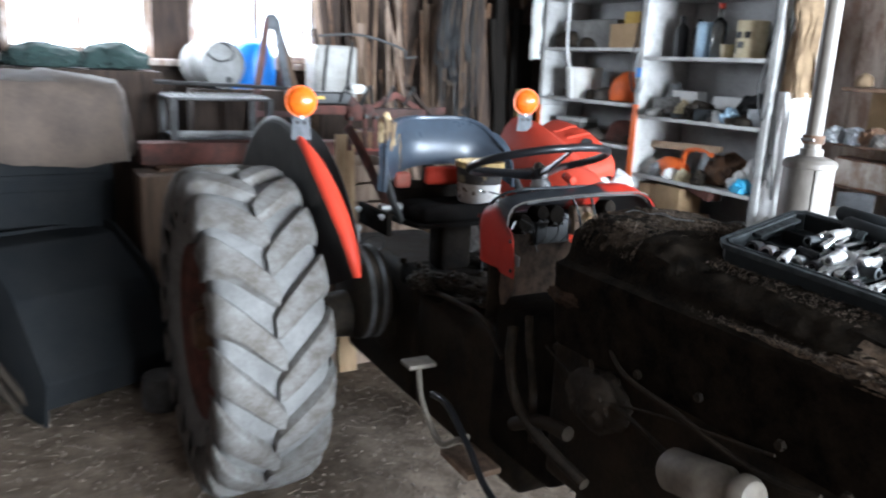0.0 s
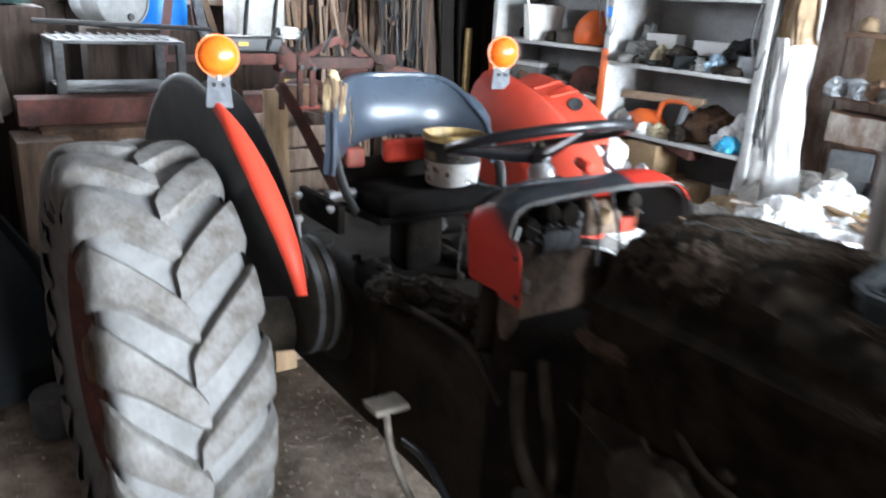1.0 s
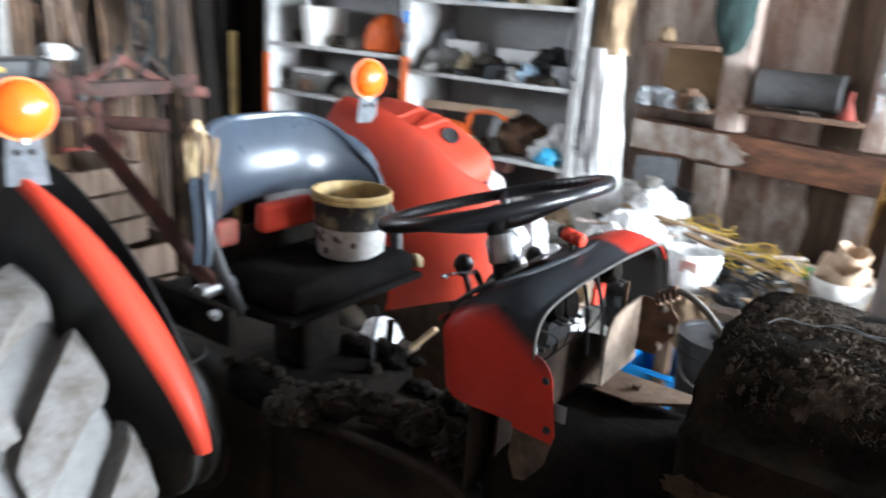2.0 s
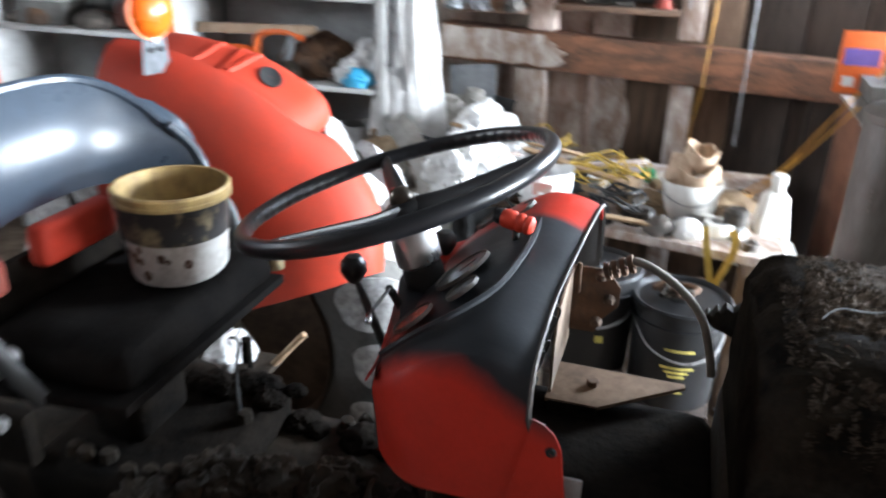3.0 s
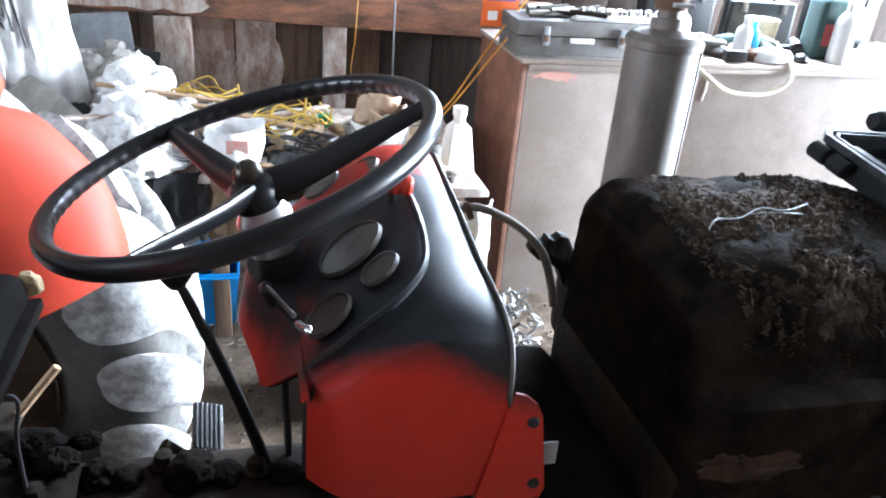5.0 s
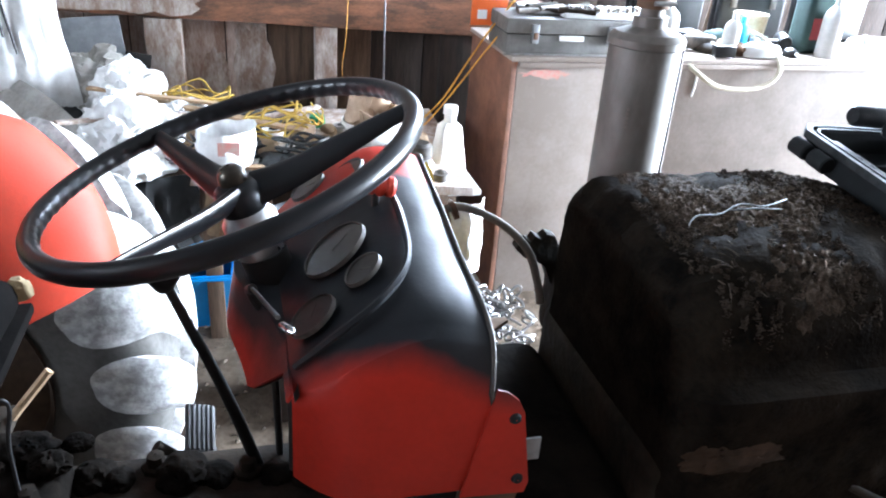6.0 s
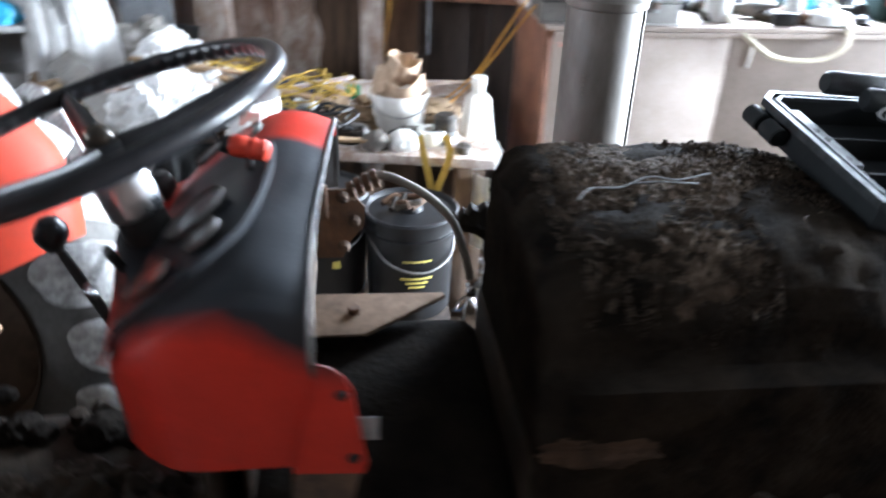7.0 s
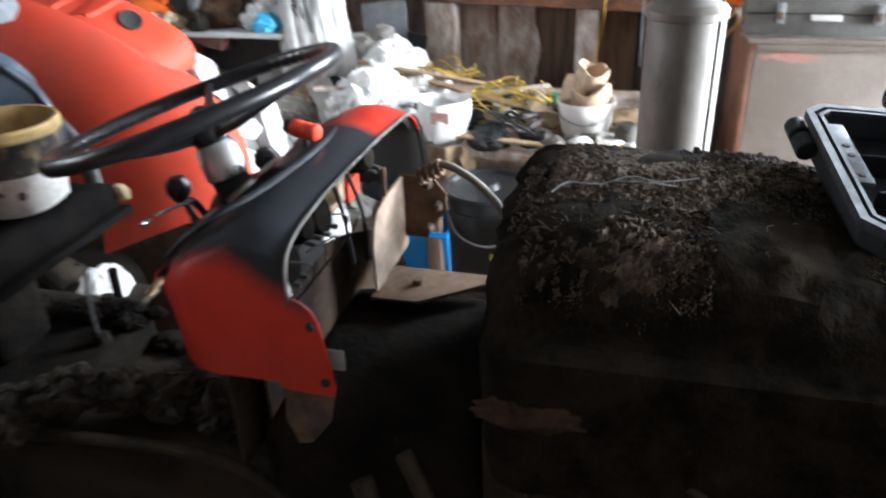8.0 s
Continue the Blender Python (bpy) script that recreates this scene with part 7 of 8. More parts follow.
part("hanging_rag", drape(0.48, 0.72, 1.675, 0.44, 0.70, 0.03, 31, 18, 22), DARK_CLOTH, None, "dark rag hanging over the bench edge", category="rag", group="rags on the bench")
part("hanging_rag", drape(0.74, 0.96, 1.635, 0.48, 0.70, 0.03, 37, 18, 22), BROWN_CLOTH, None, "brown rag hanging over the bench edge", category="rag", group="rags on the bench")
cord_tangle(0.78, 1.68, BZ, 30, 0.10, BLACK_PAINT, "black cable heaped on the bench edge", 12, 0.005)
cord_tangle(0.66, 1.70, BZ, 18, 0.09, GALV, "grey wire heaped on the bench edge", 13, 0.003)
for i, (x, y, r) in enumerate(((0.86, 1.90, 0.09), (0.72, 1.92, 0.08), (1.0, 1.68, 0.07), (1.18, 1.86, 0.08), (0.95, 2.15, 0.10), (1.48, 1.95, 0.08))):
    put(part("dark_rag", lump(r * 1.3, r, r * 0.5, 350 + i, 0.45, 3.5, 4), (DARK_CLOTH, BROWN_CLOTH)[i % 2], None, "crumpled dark rag on the bench", category="rag", group="rags on the bench"), x, y, BZ, 0, 0, 50 * i)
for i in range(46):
    s = 0.02 + 0.035 * random.random()
    a, b = random.random(), random.random()
    m = random.choice((CLUTTER, RUST, STEEL, OILY, BROWN_CLOTH, PLASTIC_W, CLUTTER))
    shape = lump(s * random.uniform(0.8, 2), s, s * 0.8, 300 + i, 0.3, 3, 3) if i % 3 else lathe([(s * 0.5, 0), (s, 0.0), (s, s), (s * 0.5, s), (s * 0.5, 0)], 18)
    xx = 0.72 + 0.85 * a
    ob = part("bench_oddment", shape, m, None, "small tool or part lying on the bench", category="oddment", group="things on the bench")
    put(ob, xx, 1.80 - 0.175 * (xx + 0.15) + 0.05 + 0.62 * b, BZ, 0, 0, random.uniform(0, 360))
part("green_cap", moved(lathe([(0.001, 0.05), (0.03, 0.045), (0.035, 0)], 18), Matrix.Translation((1.17, 2.2, BZ))), GREEN, None, "green plastic cap on the bench", category="cap")

def belt_bucket():
    r = thing("white_bucket", "white plastic bucket standing on the bench", "bucket", (1.335, 1.83, BZ))
    part("bucket_body", lathe([(0.001, 0), (0.085, 0), (0.088, 0.005), (0.104, 0.125), (0.110, 0.127), (0.110, 0.14), (0.104, 0.14), (0.098, 0.12), (0.082, 0.012), (0.001, 0.012)], 36), PLASTIC_W, r)
    part("bail", tube([(0.106, 0, 0.125), (0.08, -0.08, 0.09), (0, -0.112, 0.07), (-0.08, -0.08, 0.09), (-0.106, 0, 0.125)], 0.003, 6), STEEL, r)
belt_bucket()
def belt(x, y, z, r, h, turns, tilt, seed):
    rows = []
    n = 60
    for k, zz in enumerate((0, h)):
        rows.append([((r + 0.006 * i / n * turns + 0.008 * noise.noise(Vector((i * 0.15, seed, 0)))) * math.cos(2 * math.pi * turns * i / n), (r + 0.006 * i / n * turns) * math.sin(2 * math.pi * turns * i / n), zz + 0.012 * math.sin(i * 0.4 + seed)) for i in range(n)])
    ob = part("leather_belt", skin(rows, 0.0035), TAN, None, "coiled tan leather belt in the white bucket", category="belt", group="belts in the bucket")
    put(ob, x, y, z, tilt, tilt * 0.5, seed * 40)
belt(1.345, 1.84, 0.885, 0.052, 0.055, 1.6, 12, 1)
belt(1.36, 1.80, 0.825, 0.068, 0.055, 1.4, -10, 2)
belt(1.285, 1.82, 0.82, 0.045, 0.08, 1.5, 22, 3)
belt(1.33, 1.85, 0.79, 0.085, 0.05, 1.2, 6, 4)

def jug(x, y, z, h, w, material, name, label, turn=0):
    r = thing(name, label, "jug", (x, y, z), turn)
    b = box(-w, w, -w * 0.72, w * 0.72, 0, h * 0.80, w * 0.3, seg=3)
    for v in b.verts:
        if v.co.z > h * 0.62:
            k = 1 - 0.62 * (v.co.z - h * 0.62) / (h * 0.18)
            v.co.x *= k
            v.co.y *= k
    part("jug_body", b, material, r)
    part("neck", lathe([(w * 0.36, h * 0.78), (w * 0.32, h * 0.9), (w * 0.34, h * 0.91)], 20), material, r)
    part("cap", lathe([(w * 0.40, h * 0.89), (w * 0.40, h * 0.99), (w * 0.36, h), (0.001, h)], 20), PLASTIC_W, r)
jug(1.614, 1.765, 0.612, 0.285, 0.066, PLASTIC_W, "plastic_jug", "white plastic jug standing at the bench end", 10)
part("jug_stand", box(1.49, 1.72, 1.645, 1.885, 0.59, 0.611, 0.003), WHITE_P, None, "pale board under the jug", category="board")
part("wooden_block", box(1.55, 1.65, 1.725, 1.845, 0.0, 0.59, 0.004), WOOD, None, "wooden block under the board", category="block")
part("hanging_cloth", drape(1.59, 1.73, 1.62, 0.30, 0.59, 0.02, 22, 14, 18), SACK, None, "white cloth hanging from the jug board", category="cloth")
for i, x in enumerate((1.39, 1.475)):
    part("lashing_strap", tube([(x, 1.56, 0.75), (x + 0.01, 1.50, 0.70), (x + 0.05 * (1 - 2 * i), 1.48, 0.53), (x + 0.09 * (1 - 2 * i), 1.49, 0.34)], 0.014, 6, 5, flat=0.2), YELLOW, None, "yellow lashing strap hanging over the bench edge", category="strap", group="yellow straps")
stored("dark_jar", lathe([(0.001, 0), (0.04, 0), (0.042, 0.09), (0.03, 0.10), (0.001, 0.10)], 20), CLUTTER, (1.49, 1.68, BZ), "dark jar on the bench", "jar")

# ---- on the floor before the bench ----
def oil_pail(x, y, z, name, label, text):
    r = thing(name, label, "pail", (x, y, z), 10)
    part("pail_body", lathe([(0.001, 0), (0.125, 0), (0.130, 0.006), (0.140, 0.27), (0.147, 0.272), (0.147, 0.285), (0.141, 0.287), (0.141, 0.305), (0.148, 0.307), (0.148, 0.325), (0.140, 0.33)], 44), BLACK_PLASTIC, r)
    part("lid", lathe([(0.150, 0.318), (0.152, 0.336), (0.145, 0.342), (0.135, 0.338), (0.130, 0.330), (0.04, 0.332), (0.038, 0.342), (0.030, 0.350), (0.001, 0.350)], 44), BLACK_PLASTIC, r)
    part("bail", tube([(0.145, 0, 0.28), (0.10, -0.112, 0.215), (0.0, -0.158, 0.19), (-0.10, -0.112, 0.215), (-0.145, 0, 0.28)], 0.0035, 8), STEEL, r)
    if text:
        for k, (w, zz) in enumerate(((0.09, 0.215), (0.10, 0.155), (0.07, 0.14), (0.05, 0.125), (0.04, 0.085), (0.045, 0.07))):
            n = 9
            rad = 0.1315 + 0.037 * zz
            rows = [[(rad * math.cos(radians(-95) + w / rad * (j / n - 0.5)), rad * math.sin(radians(-95) + w / rad * (j / n - 0.5)), zz + e) for j in range(n + 1)] for e in (0, 0.007)]
            part("print_bar", skin(rows, 0.0006), TEXTGOLD, r, "gold lettering too worn to read")
    else:
        part("print_patch", moved(box(-0.012, 0.012, -0.001, 0.001, -0.012, 0.012, 0), Matrix.Translation((0.02, -0.137, 0.14))), TEXTGOLD, r)
def crate(x, y, z1, name):
    r = thing("wooden_crate", "dark wooden crate on the floor under a pail", "crate", (x, y, 0))
    h = 0.125
    part("crate_top", box(-h, h, -h, h, z1 - 0.02, z1, 0.003), WOOD_DARK, r)
    for s in (-1, 1):
        part("crate_side", box(-h, h, s * (h - 0.01) - 0.01, s * (h - 0.01) + 0.01, 0.0, z1 - 0.02, 0.003), WOOD_DARK, r)
        part("crate_end", box(s * (h - 0.01) - 0.01, s * (h - 0.01) + 0.01, -h + 0.021, h - 0.021, 0.0, z1 - 0.02, 0.003), WOOD_DARK, r)
crate(1.338, 1.262, 0.29, "a")
crate(1.065, 1.31, 0.335, "b")
oil_pail(1.338, 1.262, 0.291, "oil_pail", "black plastic oil pail with gold lettering", True)
oil_pail(1.065, 1.31, 0.336, "oil_pail", "black plastic pail with a shiny lid", False)
def fittings():
    r = thing("hose_fittings", "dark hose fittings lying on the oil pail", "fittings", (1.30, 1.23, 0.641))
    for i in range(6):
        a = i * 1.1
        part("fitting", tube([(0.02 * math.cos(a) * i * 0.5, 0.02 * math.sin(a) * i * 0.5, 0.015), (0.03 * math.cos(a + 1) + 0.01 * i, 0.03 * math.sin(a + 1), 0.03), (0.05 * math.cos(a + 2), 0.05 * math.sin(a + 2), 0.015)], 0.010, 8, 4), RUST if i % 2 else OILY, r)
fittings()
bin_ = thing("blue_bin", "bright blue open plastic bin on the floor", "bin", (0.70, 1.86, 0.0))
BIN_LOW, BIN_TOP = (-0.085, 0.085, -0.045, 0.13), (-0.115, 0.11, -0.145, 0.16)
def bin_corners(q, z):
    return [(q[0], q[2], z), (q[1], q[2], z), (q[1], q[3], z), (q[0], q[3], z)]
for nm, i in (("bin_front", 0), ("bin_side", 1), ("bin_back", 2), ("bin_side", 3)):
    lo, hi = bin_corners(BIN_LOW, 0.0), bin_corners(BIN_TOP, 0.27)
    part(nm, skin([[lo[i], lo[(i + 1) % 4]], [hi[i], hi[(i + 1) % 4]]], 0.004), BIN_BLUE, bin_)
part("bin_bottom", box(-0.083, 0.083, -0.043, 0.128, 0.002, 0.006, 0), BIN_BLUE, bin_)
for k, z in enumerate((0.27, 0.256)):
    part("bin_rim", tube(bin_corners(tuple(v * (1.0 - 0.01 * k) for v in BIN_TOP), z), 0.007, 8, 1, loop=True), BIN_BLUE, bin_)
def chain_heap():
    r = random.Random(17)
    b = None
    for i in range(190):
        c = Vector((r.gauss(1.76, 0.09), min(1.88, r.gauss(1.70, 0.11)), 0.012 + 0.07 * r.random()))
        lk = tube([(0.014, 0, 0.02), (0.014, 0, -0.02), (0, 0, -0.034), (-0.014, 0, -0.02), (-0.014, 0, 0.02), (0, 0, 0.034)], 0.006, 5, 2, loop=True)
        b = join(b, moved(lk, Matrix.Translation(c) @ Euler((r.uniform(0, 3), r.uniform(0, 3), r.uniform(0, 3))).to_matrix().to_4x4()))
    part("chain_heap", b, STEEL, None, "heap of rusty steel chain on the floor", category="chain", kind="stuff")
chain_heap()

# ---- long cabinet with a worktop ----
before_cabinet = standing()
cab = thing("long_cabinet", "long pinkish-white workshop cabinet with a stained brown end", "cabinet", (0, 0, 0))
part("cabinet_front", box(1.93, 2.62, 1.90, 1.92, 0.0, 0.995, 0.003), CAB, cab)
part("counter_front", box(2.622, 4.40, 1.903, 1.92, 0.0, 0.995, 0.003), COUNTER, cab, "plain pinkish front board")
part("cabinet_end", box(1.905, 1.928, 1.90, 2.46, 0.0, 1.015, 0.003), CAB_SIDE, cab, "brown stained end panel")
part("cabinet_top", box(1.90, 4.42, 1.885, 2.48, 1.016, 1.034, 0.004), CAB, cab)
part("top_edge", box(1.93, 4.42, 1.880, 1.898, 0.996, 1.015, 0.003), CAB, cab)
part("cabinet_back", box(1.93, 4.40, 2.44, 2.46, 0.0, 0.995, 0.003), CAB_SIDE, cab)
stain = [(2.05 + (0.10 + 0.03 * noise.noise(Vector((3 * math.cos(0.2 * k), 3 * math.sin(0.2 * k), 1)))) * math.cos(0.2 * k), 0.968 + (0.016 + 0.022 * noise.noise(Vector((4 * math.cos(0.2 * k), 4 * math.sin(0.2 * k), 6)))) * math.sin(0.2 * k)) for k in range(31)]
part("paint_stain", prism(stain, 1.8982, 1.8995, "y"), SMEAR, cab, "faded red smear")
part("drip", tube([(2.71, 1.8985, 0.99), (2.712, 1.898, 0.93), (2.705, 1.8985, 0.88)], 0.005, 6, 4), PLASTIC_W, cab)
def steel_toolbox():
    r = thing("steel_toolbox", "grey steel toolbox with two latches on the cabinet", "toolbox", (1.885, 1.93, 1.035), -2)
    part("box_body", box(0, 0.52, 0, 0.26, 0, 0.075, 0.006), TOOL_G, r)
    part("box_lid", box(-0.004, 0.524, -0.004, 0.264, 0.078, 0.135, 0.008), TOOL_G, r)
    for x in (0.11, 0.42):
        lt = part("latch", box(x - 0.014, x + 0.014, -0.016, -0.003, 0.045, 0.115, 0.003), GALV, r)
        part("latch_hook", box(x - 0.009, x + 0.009, -0.022, -0.015, 0.06, 0.085, 0.002), RUST, lt)
    part("name_plate", box(0.21, 0.31, -0.007, -0.003, 0.055, 0.075, 0.001), PAPER, r, "small pale plate")
    part("base_edge", box(-0.01, 0.53, -0.008, 0.0, -0.001, 0.006, 0.001), STEEL, r)
steel_toolbox()
rail = thing("socket_rail", "rail of bright sockets lying on the toolbox", "socket rail", (2.12, 1.97, 1.172), -4)
part("rail_bar", box(0, 0.36, -0.03, 0.03, 0, 0.018, 0.003), PAPER, rail)
for i in range(9):
    part("rail_socket", lathe([(0.001, 0.018), (0.013, 0.018), (0.014, 0.045), (0.009, 0.046), (0.008, 0.03)], 14), CHROME, rail).matrix_basis = pose(0.025 + 0.039 * i, 0, 0)
for i in range(16):
    s = random.uniform(0.012, 0.022)
    ob = part("bench_tool", rod((0, 0, 0), (random.uniform(0.08, 0.24), 0, 0), s * 0.6, 8), random.choice((CLUTTER, OILY, STEEL, YELLOW_RIM)), None, "hand tool lying on the toolbox", category="hand tool", group="tools on the toolbox")
    put(ob, 1.92 + 0.42 * random.random(), 1.97 + 0.16 * random.random(), 1.180 + 0.008 * (i % 3), 0, 0, random.uniform(-40, 40))
random.seed(77)
stored("spray_bottle", bottle(0.035, 0.17), PLASTIC_G, (2.90, 2.00, 1.035), "small white bottle on the cabinet", "bottle")
stored("blue_bottle", bottle(0.032, 0.15), CYAN, (2.965, 2.03, 1.035), "pale blue bottle on the cabinet", "bottle")
stored("white_jug_top", bottle(0.05, 0.22), PLASTIC_G, (2.60, 2.02, 1.035), "white bottle on the cabinet", "bottle")
stored("glass_jar", lathe([(0.001, 0), (0.035, 0), (0.036, 0.07), (0.03, 0.08), (0.001, 0.08)], 20), GLASS, (3.03, 1.99, 1.035), "glass jar on the cabinet", "jar")
stored("tan_mug", lathe([(0.001, 0), (0.065, 0), (0.075, 0.14), (0.068, 0.14), (0.058, 0.012), (0.001, 0.012)], 28), CREAM, (3.10, 2.18, 1.035), "tan plastic tub on the cabinet", "tub")
def drill(x, y, turn, m):
    """A cordless drill on its side: body, chuck, grip and battery."""
    r = thing("cordless_drill", "dark cordless drill lying on the cabinet", "drill", (x, y, 1.036), turn, group="drills on the cabinet")
    part("body", moved(lathe([(0.001, 0), (0.026, 0.002), (0.032, 0.02), (0.032, 0.12), (0.024, 0.14), (0.001, 0.142)], 20), Matrix.Translation((0, 0, 0.034)) @ Matrix.Rotation(radians(90), 4, "Y")), m, r)
    part("chuck", moved(lathe([(0.001, 0), (0.020, 0), (0.020, 0.03), (0.009, 0.05), (0.001, 0.05)], 14), Matrix.Translation((0.14, 0, 0.034)) @ Matrix.Rotation(radians(90), 4, "Y")), CLUTTER, r, "dark steel chuck")
    part("grip", tube([(0.03, 0, 0.03), (0.02, 0.06, 0.026), (0.01, 0.12, 0.026)], 0.018, 10, 4), m, r)
    part("battery", box(-0.035, 0.055, 0.115, 0.155, 0.003, 0.05, 0.008), BLACK_PLASTIC, r)
for x, y, turn, m in ((2.72, 2.16, 20, BLACK_PLASTIC), (3.00, 2.22, -150, GREEN_CLOTH), (3.22, 2.06, 65, BLACK_PLASTIC), (2.86, 2.05, 170, CLUTTER)):
    drill(x, y, turn, m)
def tool_case(x, y, turn, w, h):
    r = thing("tool_case", "black plastic tool case standing on the cabinet", "case", (x, y, 1.036), turn, group="cases on the cabinet")
    part("shell", box(-w / 2, w / 2, -0.045, -0.002, 0, h, 0.014, seg=3), BLACK_PLASTIC, r)
    part("shell", box(-w / 2, w / 2, 0.002, 0.045, 0, h, 0.014, seg=3), BLACK_PLASTIC, r)
    part("handle", tube([(-0.06, 0, h - 0.01), (-0.055, 0, h + 0.028), (0.055, 0, h + 0.028), (0.06, 0, h - 0.01)], 0.010, 8, 4), BLACK_PLASTIC, r)
    for q in (-w * 0.3, w * 0.3):
        part("latch", box(q - 0.015, q + 0.015, -0.05, -0.044, h - 0.05, h - 0.005, 0.003), CLUTTER, r)
for x, y, turn, w, h in ((2.78, 2.38, 4, 0.36, 0.22), (3.20, 2.36, -6, 0.32, 0.19), (3.62, 2.34, 5, 0.38, 0.24)):
    tool_case(x, y, turn, w, h)
def teal_jug():
    r = thing("coolant_jug", "dark teal jug with a dark red label on the cabinet", "jug", (3.36, 2.08, 1.035), 0)
    part("jug_body", box(-0.085, 0.085, -0.06, 0.06, 0, 0.25, 0.025, seg=3), GREEN_CLOTH, r)
    part("label", box(-0.06, 0.06, -0.0625, -0.0605, 0.06, 0.15, 0), DARKRED, r)
    part("handle", tube([(-0.03, 0, 0.245), (-0.05, 0, 0.29), (0.03, 0, 0.30), (0.06, 0, 0.245)], 0.012, 10), GREEN_CLOTH, r)
teal_jug()
stored("white_bottle", bottle(0.045, 0.26), PLASTIC_G, (3.36, 1.97, 1.035), "tall white bottle on the cabinet", "bottle")
stored("plastic_bag", lump(0.09, 0.05, 0.04, 91, 0.3, 3, 3), PLASTIC_G, (3.02, 1.95, 1.035), "crumpled clear plastic on the cabinet", "plastic")
for i in range(26):
    s = 0.015 + 0.03 * random.random()
    ob = part("worktop_oddment", lump(s * random.uniform(0.8, 2.4), s, s * 0.9, 400 + i, 0.3, 3, 3), random.choice((CLUTTER, OILY, RUST, PLASTIC_G, BLACK_PLASTIC, STEEL)), None, "small dark tool or part on the cabinet", category="oddment", group="things on the cabinet")
    put(ob, 2.45 + 1.5 * random.random(), 1.95 + 0.35 * random.random(), 1.034, 0, 0, random.uniform(0, 360))
part("cream_hose", tube([(2.62, 1.98, 1.06), (2.68, 1.86, 0.99), (2.80, 1.85, 0.93), (2.98, 1.85, 0.93), (3.07, 1.86, 1.0), (3.05, 1.98, 1.10), (2.98, 2.1, 1.12)], 0.010, 8, 6), HOSE_CREAM, None, "cream plastic hose looping over the cabinet front", category="hose")
for i in range(5):
    part("wall_tool", tube([(2.75 + 0.16 * i, 2.46, 1.04), (2.78 + 0.16 * i, 2.50, 1.32), (2.73 + 0.16 * i, 2.635, 1.62)], 0.016, 8, 4), random.choice((CLUTTER, GALV, WOOD)), None, "tool standing on the cabinet against the wall", category="tool", group="tools on the wall")

shift_since(before_cabinet, CABINET_AT)

# ---- behind the tractor ----
random.seed(31)
imp = thing("field_implement", "rusty red farm implement standing behind the tractor", "implement", (0, 0, 0))
part("cross_beam", box(-1.62, -1.46, -0.92, 0.62, 1.02, 1.14, 0.012), RUST_RED, imp)
part("body_box", box(-1.75, -1.35, -0.85, 0.10, 0.55, 1.02, 0.02), RUST, imp, "dull brown box body")
for y in (-0.85, -0.3, 0.25, 0.58):
    part("frame_leg", box(-1.60, -1.50, y - 0.035, y + 0.035, 0.0, 1.02, 0.008), RUST_RED, imp)
part("linkage", tube([(-1.50, 0.20, 1.10), (-1.2, 0.28, 1.22), (-0.9, 0.32, 1.15)], 0.03, 10), RUST_RED, imp)
part("linkage", tube([(-1.50, 0.52, 1.10), (-1.35, 0.66, 1.28), (-1.3, 1.02, 1.25)], 0.028, 10), RUST_RED, imp)
part("hydraulic_ram", rod((-1.45, 0.35, 1.16), (-1.30, 0.90, 1.10), 0.03, 14), RUST_RED, imp)
part("gear_housing", moved(lump(0.09, 0.09, 0.08, 51, 0.15, 2.5, 4), Matrix.Translation((-1.45, 0.45, 1.10))), RUST_RED, imp)
for i in range(7):
    part("tine", tube([(-1.54, -0.75 + 0.2 * i, 1.02), (-1.40, -0.75 + 0.2 * i, 0.8), (-1.30, -0.75 + 0.2 * i, 0.45), (-1.42, -0.75 + 0.2 * i, 0.12)], 0.017, 8), RUST, imp)
part("yellow_tag", box(-1.452, -1.448, 0.30, 0.38, 1.19, 1.215, 0.001), YELLOW, imp)

